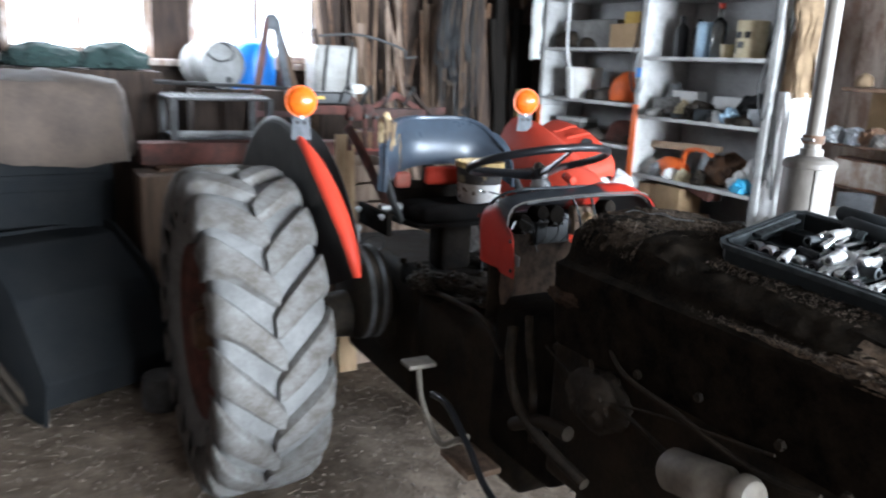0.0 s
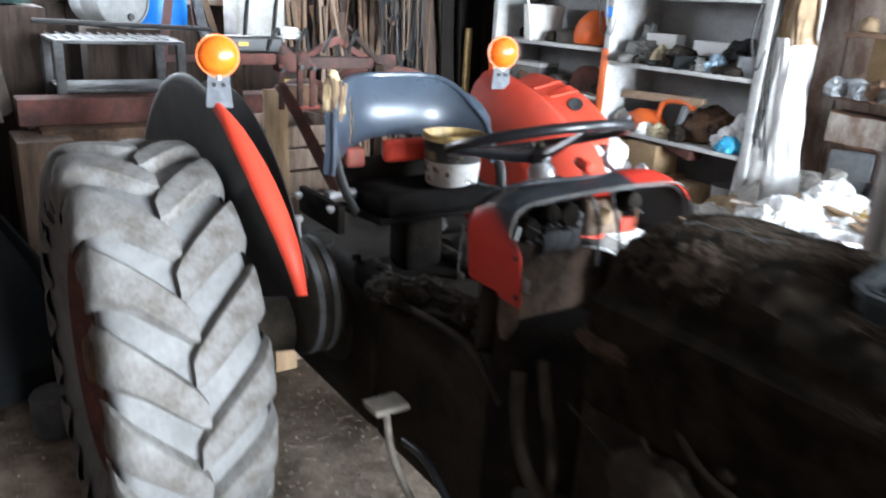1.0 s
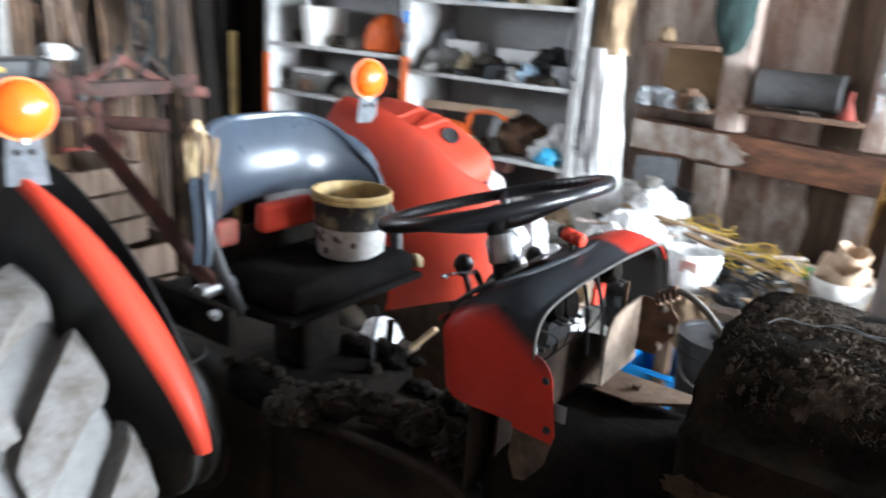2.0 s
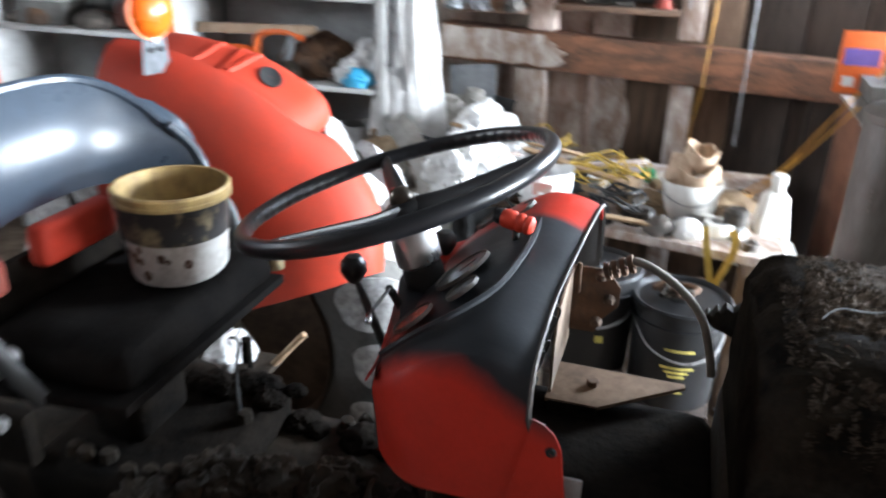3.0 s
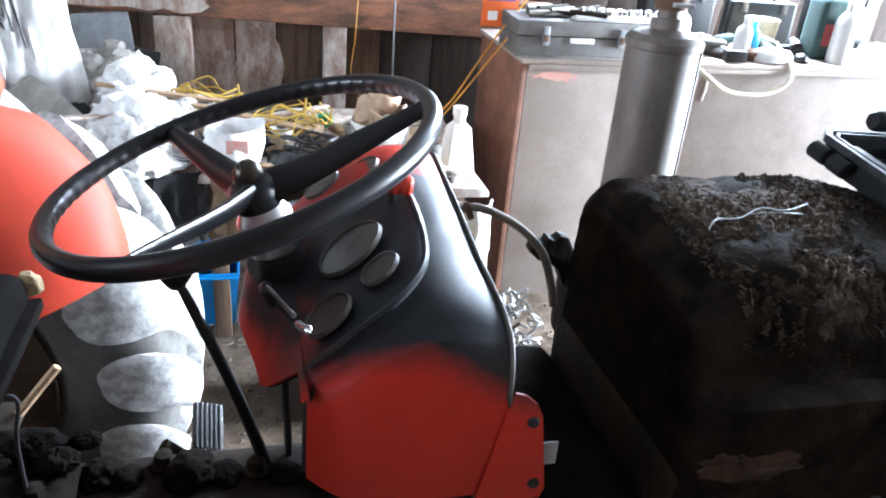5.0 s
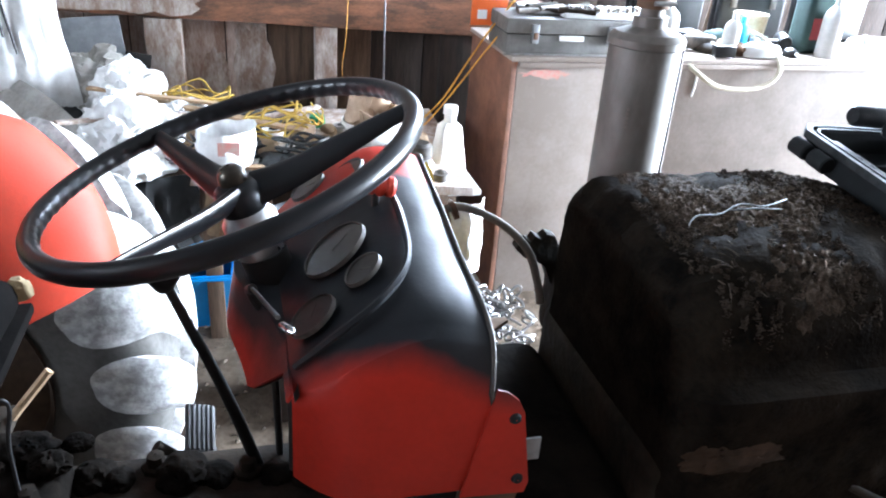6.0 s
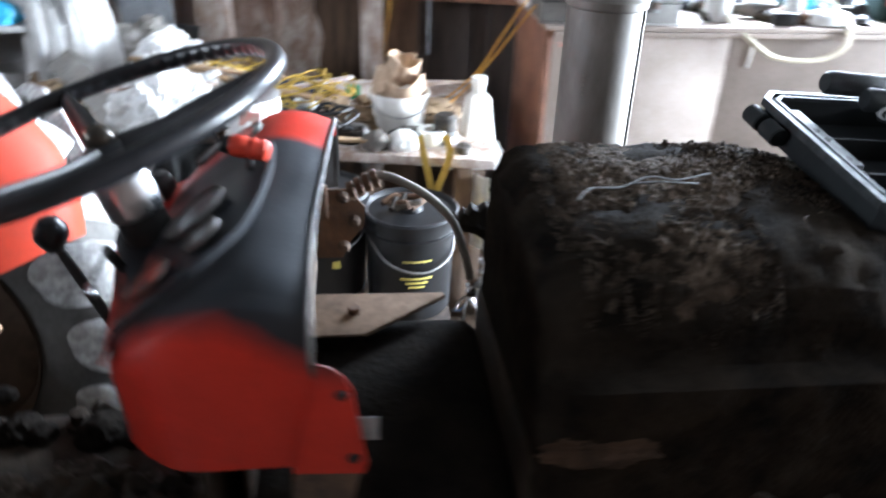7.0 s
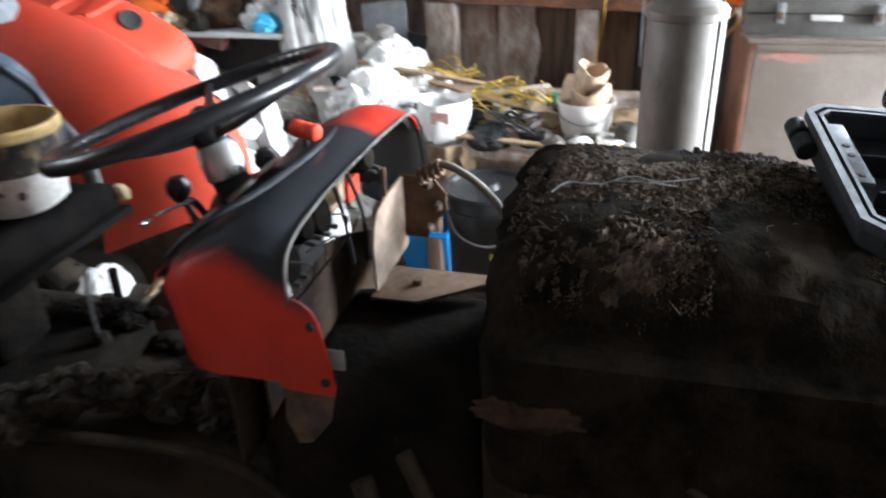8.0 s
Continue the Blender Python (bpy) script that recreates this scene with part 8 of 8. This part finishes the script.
def red_linkage():
    """A three-point machine: a frame on two legs, a black head, red plates and a stay."""
    r = thing("hitch_machine", "red and black hitch machine standing close behind the seat", "implement", (-0.72, 0, 0))
    for y in (-0.20, 0.44):
        part("stand_leg", box(-0.02, 0.02, y - 0.02, y + 0.02, 0.0, 1.36, 0.004), SOOTY_RUST, r)
        part("foot_plate", box(-0.10, 0.10, y - 0.06, y + 0.06, 0.0, 0.012, 0.003), SOOTY_RUST, r)
    head = part("black_head", box(-0.06, 0.05, -0.30, -0.02, 1.408, 1.470, 0.012, seg=3), BLACK_PAINT, r, "black steel head bar")
    part("label_plate", box(0.0505, 0.0525, -0.205, -0.165, 1.435, 1.450, 0.0005), YELLOW, head, "small yellow plate")
    part("cross_bar", box(-0.04, 0.04, 0.07, 0.40, 1.345, 1.392, 0.008), PINK_RED, r, "faded red cross bar")
    part("cross_bar", box(-0.035, 0.035, -0.24, 0.07, 1.36, 1.406, 0.008), RUST_RED, r)
    part("gusset", prism([(0.088, 1.393), (0.234, 1.476), (0.250, 1.472), (0.433, 1.372), (0.433, 1.350), (0.41, 1.352), (0.245, 1.445), (0.13, 1.393)], -0.018, 0.002, "x", 0.002), RUST_RED, r, "red triangular stay plate")
    part("side_plate", prism([(0.405, 1.30), (0.53, 1.34), (0.545, 1.40), (0.50, 1.402), (0.405, 1.39)], -0.03, -0.01, "x", 0.002), PINK_RED, r)
    part("stay_rod", rod((-0.02, 0.30, 1.515), (0.02, 0.432, 1.365), 0.012, 10), WOOD_DARK, r, "dark brown stay rod")
    for i, (y, z, sx, sy, sz) in enumerate(((0.0, 1.33, 0.05, 0.05, 0.07), (0.07, 1.34, 0.045, 0.04, 0.05), (-0.02, 1.40, 0.04, 0.03, 0.035))):
        part("pivot_casting", moved(lump(sx, sy, sz, 510 + i, 0.18, 2.5, 3), Matrix.Translation((0.02, y, z))), PINK_RED if i else RUST_RED, r)
    for y, z in ((-0.035, 1.345), (0.045, 1.355), (0.10, 1.35)):
        part("pin", rod((0.0, y, z), (0.085, y, z), 0.010, 10), DULL_STEEL, r)
        part("drop_link", box(0.055, 0.068, y - 0.012, y + 0.012, z - 0.16, z + 0.02, 0.003), RUST_RED, r)
    part("tool_box", box(-0.11, -0.035, 0.005, 0.17, 1.178, 1.268, 0.006), RUST, r, "brown steel box")
    part("box_edge", box(-0.034, -0.024, 0.0, 0.175, 1.170, 1.184, 0.002), RED_DULL, r, "red lower edge")
    for y in (-0.09, 0.03, 0.16, 0.27):
        part("hydraulic_hose", tube([(0.04, y, 1.41), (0.06, y + 0.02, 1.47), (0.02, y + 0.06, 1.50), (-0.03, y + 0.09, 1.44), (-0.03, y + 0.10, 1.36)], 0.008, 7, 4), BLACK_PAINT, r, "black hose")
    part("rag", moved(lump(0.05, 0.045, 0.03, 77, 0.4, 3.5, 4), Matrix.Translation((-0.02, 0.03, 1.462))), SACK, r, "pale rag")
PINK_RED = mat("sun_faded_red_paint", (0.115, 0.050, 0.044), (0.055, 0.038, 0.033), 16, 0.85, bump=0.4, contrast=(0.3, 0.6), spec=0.2)
red_linkage()

tab = thing("wire_table", "grey metal table frame with a wire mesh top", "table", (0, 0, 0))
part("mesh_frame", box(-2.15, -1.70, -0.72, -0.12, 1.36, 1.375, 0.003), DULL_STEEL, tab)
for x in (-2.13, -1.72):
    for y in (-0.70, -0.14):
        part("table_leg", box(x - 0.02, x + 0.02, y - 0.02, y + 0.02, 0.0, 1.36, 0.003), DULL_STEEL, tab)
for i in range(12):
    part("mesh_wire", rod((-2.14, -0.70 + 0.05 * i, 1.385), (-1.71, -0.70 + 0.05 * i, 1.385), 0.004, 6), DULL_STEEL, tab)
part("lower_shelf", box(-2.13, -1.72, -0.70, -0.14, 1.13, 1.145, 0.003), DULL_STEEL, tab)
part("crossbar", rod((-1.71, -0.80, 1.46), (-1.71, 0.02, 1.44), 0.012, 8), BLACK_PAINT, tab)

def crate_box(x, y, z, sx, sy, sz, turn):
    r = thing("slatted_crate", "weathered wooden slatted crate in the stack behind the seat", "crate", (x, y, z), turn, group="stacked crates")
    n = 3
    for k in range(n):
        z0 = sz * k / n + 0.006
        for s in (-1, 1):
            part("slat", box(-sx, sx, s * sy - 0.008, s * sy + 0.008, z0, z0 + sz / n - 0.014, 0.002), WOOD_PALE, r)
            part("slat", box(s * sx - 0.008, s * sx + 0.008, -sy + 0.009, sy - 0.009, z0, z0 + sz / n - 0.014, 0.002), WOOD_PALE, r)
    part("crate_floor", box(-sx + 0.009, sx - 0.009, -sy + 0.009, sy - 0.009, 0.0, 0.012, 0.002), PINE, r)
crate_box(-0.95, 0.14, 0.0, 0.22, 0.30, 0.40, 4)
crate_box(-0.97, 0.16, 0.401, 0.22, 0.30, 0.40, -3)
crate_box(-0.96, 0.10, 0.802, 0.20, 0.22, 0.30, 6)
part("upright_board", moved(box(-0.012, 0.012, -0.05, 0.05, 0, 1.26, 0.004), pose(-0.66, -0.03, 0.0, 0, -4, 0)), PINE, None, "pale board standing behind the tractor", category="board")

# end wall: leaning laths, cable loops and dark planks in the corner
def end_laths():
    rnd = random.Random(77)
    for i in range(100):
        y, w, h = 0.66 + 2.0 * rnd.random(), rnd.uniform(0.006, 0.028), rnd.uniform(1.5, 2.7)
        if i < 9:
            w = rnd.uniform(0.03, 0.05)
        form = rod((0, 0, 0), (0, 0, h), w * 0.6, 8, r2=w * 0.4) if i % 4 == 0 else box(-0.007, 0.007, -w, w, 0, h, 0.002)
        ob = part("leaning_lath", form, rnd.choice((WOOD, WOOD_DARK, WOOD_DARK, WOOD_PALE, WOOD, RUST)), None, "rough wooden lath leaning on the end wall", category="lath", group="laths on the end wall")
        put(ob, X0 + 0.25 + 0.12 * rnd.random(), y, 0, rnd.choice((rnd.uniform(-5, 5), rnd.uniform(-16, 16))), -4 - 3 * rnd.random(), rnd.uniform(-30, 30))
end_laths()

def cable_bundle():
    """Long narrow loops of cable that hang from one hook."""
    rnd = random.Random(8)
    r = thing("cable_bundle", "dark grey cables hanging in long loops on the end wall", "cable", (X0 + 0.46, 1.64, 0))
    part("hook", rod((-0.44, 0, 2.34), (0.09, 0, 2.37), 0.009, 8), RUST, r, "iron hook")
    part("hook_bar", rod((0.02, -0.19, 2.36), (0.02, 0.20, 2.37), 0.010, 8), RUST, r, "iron bar on the hook")
    for i in range(34):
        w, low, sway, f = rnd.uniform(0.02, 0.085), rnd.uniform(1.0, 1.75), rnd.uniform(-0.07, 0.07), rnd.uniform(-0.04, 0.06)
        top = rnd.uniform(-0.17, 0.18)
        mid = (low + 2.38) / 2 + rnd.uniform(-0.2, 0.2)
        pts = [(f, top, 2.385), (f + 0.02, top + sway * 0.4 - w * 0.8, mid + 0.25), (f + 0.03, top + sway - w, mid - 0.2), (f + 0.02, top + sway - w * 0.5, low + 0.04), (f, top + sway + 0.1 * w, low), (f, top + sway + w * 0.7, low + 0.06), (f - 0.01, top + sway + w, mid - 0.1), (f - 0.01, top + sway * 0.3 + w * 0.6, mid + 0.2)]
        part("cable_loop", tube(pts, rnd.uniform(0.004, 0.0075), 6, 4, loop=True), rnd.choice((HOSE_DARK, BLACK_PAINT, BLACK_PAINT, HOSE_DARK, WOOD)), r)
HOSE_DARK = mat("dark_grey_cable", (0.042, 0.042, 0.043), (0.02, 0.02, 0.02), 12, 0.75, bump=0.1, spec=0.2)
cable_bundle()

def corner_planks():
    rnd = random.Random(15)
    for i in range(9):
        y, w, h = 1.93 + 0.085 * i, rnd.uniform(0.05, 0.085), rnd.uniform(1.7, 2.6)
        ob = part("dark_plank", box(-0.012, 0.012, -w, w, 0, h, 0.003), rnd.choice((WOOD_DARK, PLANK_BLACK, PLANK_BLACK)), None, "dark to near-black plank standing in the corner", category="plank", group="planks in the corner")
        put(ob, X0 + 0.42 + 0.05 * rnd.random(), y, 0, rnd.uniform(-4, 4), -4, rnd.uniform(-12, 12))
PLANK_BLACK = mat("near_black_board", (0.014, 0.011, 0.009), (0.007, 0.006, 0.005), 5, 0.9, bump=0.5, fine=45, stretch=(6, 6, 0.7), each=0.3, spec=0.15)
corner_planks()
part("yellow_level", box(X0 + 0.42, X0 + 0.45, 2.22, 2.27, 0.0, 1.45, 0.003), YELLOW_RIM, None, "yellowish bar standing in the corner", category="bar")
def trestle():
    r = thing("a_frame", "dark red steel trestle standing before the window", "trestle", (-2.35, 0.06, 0))
    for s, foot, tip in ((-1, -0.34, -0.03), (1, 0.36, 0.03)):
        leg = moved(box(-0.014, 0.014, -0.024, 0.024, 0, 1.90, 0.004), pose(0, foot, 0, math.degrees(math.atan2(foot - tip, 1.86)), 0, 0))
        part("frame_leg", leg, (TRESTLE, ZINC)[s > 0], r, "" if s < 0 else "grey weathered leg")
    part("frame_leg", moved(box(-0.014, 0.014, -0.03, 0.03, 0, 1.80, 0.004), pose(-0.30, 0.30, 0, 7.5, 8.5, 0)), TRESTLE, r)
    part("frame_rung", box(0.016, 0.036, -0.24, 0.25, 0.62, 0.67, 0.004), TRESTLE, r)
    part("frame_rung", box(0.016, 0.036, -0.13, 0.15, 1.22, 1.26, 0.004), TRESTLE, r)
    part("frame_head", box(-0.04, 0.022, -0.034, 0.036, 1.80, 1.90, 0.01), ZINC, r, "grey steel head plate")
TRESTLE = mat("dull_oxblood_paint", (0.11, 0.045, 0.042), (0.06, 0.035, 0.032), 7, 0.7, bump=0.25)
trestle()
def drum(x, y, z, r0, h, material, name, label):
    r = thing(name, label, "drum", (x, y, z))
    part("drum_body", lathe([(0.001, 0), (r0, 0), (r0 * 1.02, 0.02), (r0, 0.05), (r0, h * 0.33), (r0 * 1.03, h * 0.36), (r0, h * 0.39), (r0, h * 0.66), (r0 * 1.03, h * 0.69), (r0, h * 0.72), (r0, h - 0.17), (r0 * 0.97, h - 0.11), (r0 * 0.84, h - 0.05), (r0 * 0.6, h - 0.015), (r0 * 0.3, h - 0.003), (0.001, h)], 36), material, r)
    return r
DRUM_GREY = mat("dusty_grey_drum", (0.25, 0.25, 0.245), (0.16, 0.158, 0.15), 6, 0.6, bump=0.15)
def tank():
    r = thing("lying_drum", "pale grey drum lying on a block by the window", "drum", (-2.50, -0.30, 1.396))
    r.scale = (0.80, 0.80, 0.80)
    way = Vector((1, 0.30, 0.0)).normalized().to_track_quat("Z", "Y").to_matrix().to_4x4()
    part("drum_body", moved(lathe([(0.001, -0.24), (0.185, -0.24), (0.195, -0.23), (0.190, -0.20), (0.190, -0.07), (0.196, -0.06), (0.190, -0.05), (0.190, 0.14), (0.197, 0.155), (0.195, 0.175), (0.182, 0.178), (0.180, 0.160), (0.001, 0.160)], 40), Matrix.Translation((0, 0, 0.197)) @ way), DRUM_GREY, r)
    part("drum_plug", moved(lathe([(0.001, 0.175), (0.022, 0.175), (0.026, 0.160)], 14), Matrix.Translation((0, 0.05, 0.08)) @ way), DULL_STEEL, r)
    part("hose_loop", tube([(0.20, -0.09, 0.29), (0.21, 0.0, 0.23), (0.20, 0.10, 0.25), (0.20, 0.13, 0.31), (0.17, 0.05, 0.375), (0.18, -0.05, 0.36)], 0.007, 7, 5, loop=True), BLACK_PAINT, r, "black hose looped on the drum")
tank()
drum(-2.82, 0.045, 0.942, 0.165, 0.80, BLUE, "blue_drum", "bright blue plastic drum with a domed top by the window")
part("low_stand", box(-2.97, -2.37, -0.64, 0.40, 0.0, 0.94, 0.01), WOOD_DARK, None, "dark wooden stand under the drums", category="stand")
part("stand_block", box(-2.63, -2.40, -0.46, 0.27, 0.941, 1.395, 0.01), WOOD_DARK, None, "dark block under the grey tank", category="block")
def sprayer():
    r = thing("white_sprayer", "white sprayer tank with a black pump bar behind the tractor", "sprayer", (-2.45, 0.60, 0))
    part("tank_body", box(-0.13, 0.13, -0.235, 0.075, 1.30, 1.72, 0.03, seg=3), DUSTY_TANK, r)
    part("pump_bar", tube([(0.14, -0.22, 1.78), (0.14, 0.10, 1.80), (0.14, 0.42, 1.72), (0.14, 0.45, 1.66), (0.14, 0.54, 1.67)], 0.009, 8, 4), DULL_STEEL, r)
    for y in (-0.15, 0.03):
        part("strap", tube([(0.14, y, 1.75), (0.15, y - 0.03, 1.5), (0.14, y - 0.05, 1.28)], 0.010, 6, 3), BLACK_PAINT, r)
    part("stand", box(-0.15, 0.15, -0.2, 0.2, 0.0, 1.30, 0.01), WOOD_DARK, r)
sprayer()

# stacked covered goods beside the far wall
TARP = mat("faded_brown_tarpaulin", (0.075, 0.054, 0.04), (0.04, 0.03, 0.024), 4, 0.9, bump=0.3)

def canvas(sx, sy, z0, h, seed):
    """A cloth thrown over a stack: rounded top, pleated hanging sides, uneven hem."""
    n, m, rows = 64, 13, []
    for k in range(m):
        q, row = k / (m - 1), []
        for i in range(n):
            a = 2 * math.pi * i / n
            c, s = math.cos(a), math.sin(a)
            square = (abs(c) ** 3.4 + abs(s) ** 3.4) ** (-1 / 3.4) * 1.06
            if q < 0.35:
                f, z = q / 0.35, z0 + h - 0.035 * (q / 0.35) ** 4 + 0.02 * (1 - (q / 0.35) ** 2)
                fold = 0.0
            else:
                d = (q - 0.35) / 0.65
                f, z = 1.0 + 0.06 * d ** 0.6, z0 + h - 0.035 - d * (h - 0.035 + 0.05 * noise.noise(Vector((c * 2 + seed, s * 2, 0)))) 
                fold = d * (0.055 * noise.noise(Vector((c * 5 + seed, s * 5, d))) + 0.03 * noise.noise(Vector((c * 9, s * 9 + seed, d * 2))))
            row.append(((sx * f * square + fold) * c, (sy * f * square + fold) * s, z + 0.03 * noise.noise(Vector((c * 3 * f + seed, s * 3 * f, 2)))))
        rows.append(row)
    return skin(rows, 0.004, close_u=True)

def covered(x, y, sx, sy, z0, h, seed, turn, label):
    r = thing("covered_machine", label, "machine", (x, y, 0), turn)
    part("casing", box(-sx * 0.84, sx * 0.84, -sy * 0.84, sy * 0.84, 0.10, z0 + h - 0.07, 0.03, seg=3), IRON_BLUE, r, "dark blue-black sheet casing")
    part("plinth", box(-sx * 0.9, sx * 0.9, -sy * 0.9, sy * 0.9, 0.0, 0.10, 0.01), IRON_BLUE, r)
    for k in range(3):
        zz = 0.25 + k * (z0 - 0.35) / 2
        part("casing_rib", box(sx * 0.84, sx * 0.88, -sy * 0.8, sy * 0.8, zz, zz + 0.035, 0.006), IRON_BLUE, r)
    part("access_door", box(sx * 0.841, sx * 0.86, -sy * 0.6, sy * 0.55, 0.32, z0 - 0.15, 0.008), IRON_BLUE, r)
    part("canvas_cover", canvas(sx * 1.02, sy * 1.02, z0, h, seed), TARP, r, "faded brown canvas cover")
    return r
IRON_BLUE = mat("dusty_blue_black_iron", (0.0065, 0.0078, 0.009), (0.013, 0.0135, 0.014), 6, 0.8, bump=0.3, spec=0.12)
covered(-1.75, -1.42, 0.42, 0.40, 1.06, 0.42, 3, 4, "dark machine under a faded brown canvas cover")
covered(-1.55, -2.20, 0.50, 0.36, 1.02, 0.50, 9, -3, "dark machine under a faded brown canvas cover")

def dark_corner_machine():
    """A low dark machine with a deck, side plates and a drawbar, added to darken the corner."""
    r = thing("low_machine", "added low blue-black machine with a sloping deck, filling the dark corner beside the tractor", "machine", (-1.0, -1.30, 0), 24)
    part("deck", prism([(-0.42, 0.06), (0.30, 0.06), (0.34, 0.20), (0.10, 0.52), (-0.20, 0.70), (-0.42, 0.72)], -0.32, 0.32, "y", 0.015), IRON_BLUE, r, "sloping blue-black deck")
    for s in (-1, 1):
        part("side_plate", prism([(-0.45, 0.0), (0.34, 0.0), (0.38, 0.22), (0.12, 0.56), (-0.22, 0.74), (-0.45, 0.76)], s * 0.335 - 0.008, s * 0.335 + 0.008, "y", 0.003), IRON_BLUE, r)
    for k in range(4):
        part("deck_rib", box(-0.40 + 0.17 * k, -0.36 + 0.17 * k, -0.30, 0.30, 0.715 - 0.10 * k * k / 2, 0.735 - 0.10 * k * k / 2, 0.004), IRON_BLUE, r)
    part("drawbar", tube([(0.34, 0.20, 0.10), (0.48, 0.22, 0.07), (0.60, 0.20, 0.035)], 0.022, 8, 4), OILY, r, "dark iron drawbar")
dark_corner_machine()
for i, (y, h, seed) in enumerate(((-1.33, 0.10, 31), (-0.92, 0.11, 34))):
    part("tarpaulin_roll", moved(lump(0.16, 0.20, h, seed, 0.35, 3, 4), Matrix.Translation((-2.55, y, 1.50))), GREEN_CLOTH, None, "crumpled dark green tarpaulin under the window", category="tarpaulin", group="tarpaulins under the window")
part("window_bench", box(-2.78, -2.33, -1.75, -0.66, 0.0, 1.499, 0.01), WOOD_DARK, None, "dark boarded bench under the window", category="bench")
part("timber_baulk", box(-1.52, -1.20, -0.96, -0.74, 0.0, 1.0, 0.01), WOOD, None, "short timber baulk standing on end", category="timber")
part("dusty_can", moved(lathe([(0.001, 0), (0.085, 0), (0.092, 0.01), (0.092, 0.15), (0.085, 0.16), (0.03, 0.17), (0.001, 0.17)], 24), Matrix.Translation((-0.60, -0.98, 0.0))), DULL_STEEL, None, "dusty grey can on the floor beside the wheel", category="can")
for i in range(2):
    part("leaning_bar", rod((-0.70 - 0.06 * i, -1.50 - 0.07 * i, 0.0), (-0.95, -1.95 - 0.05 * i, 0.72), 0.018, 10), OILY, None, "dark iron bar leaning on the machine", category="iron bar", group="iron bars")

# ---- stones, chips and straw on the floor ----
def litter():
    rnd = random.Random(12)
    verts, faces = [], []
    for i in range(9000):
        x, y = rnd.uniform(-1.2, 3.0), rnd.uniform(-1.9, 2.4)
        z = 0.018 * noise.noise(Vector((x * 1.3, y * 1.3, 0))) + 0.010 * noise.noise(Vector((x * 6, y * 6, 3))) - 0.006
        k = len(verts)
        if i % 3:
            s = rnd.uniform(0.003, 0.013)
            for d in ((1, 0, 0), (-0.5, 0.86, 0), (-0.5, -0.86, 0), (0.1, 0.05, 0.8), (0, 0, -0.4)):
                verts.append((x + s * d[0] * rnd.uniform(0.7, 1.3), y + s * d[1] * rnd.uniform(0.7, 1.3), z + s * d[2]))
            faces += [(k, k + 1, k + 3), (k + 1, k + 2, k + 3), (k + 2, k, k + 3), (k + 1, k, k + 4), (k + 2, k + 1, k + 4), (k, k + 2, k + 4)]
        else:
            a, n, w = rnd.uniform(0, 6.28), rnd.uniform(0.01, 0.04), 0.0015
            c, s = math.cos(a), math.sin(a)
            verts += [(x - n * c - w * s, y - n * s + w * c, z + 0.003), (x + n * c - w * s, y + n * s + w * c, z + 0.003), (x + n * c + w * s, y + n * s - w * c, z + 0.003), (x - n * c + w * s, y - n * s - w * c, z + 0.003), (x, y, z + 0.006)]
            faces += [(k, k + 1, k + 4), (k + 1, k + 2, k + 4), (k + 2, k + 3, k + 4), (k + 3, k, k + 4)]
    me = bpy.data.meshes.new("floor_litter")
    me.from_pydata(verts, [], faces)
    me.materials.append(LITTER)
    tagged(new("floor_litter", me), "stones, chips and straw scattered on the earth floor", "litter", kind="stuff")

LITTER = mat("stones_and_straw", (0.21, 0.165, 0.125), (0.055, 0.042, 0.031), 60, 0.95, bump=0.2)
litter()
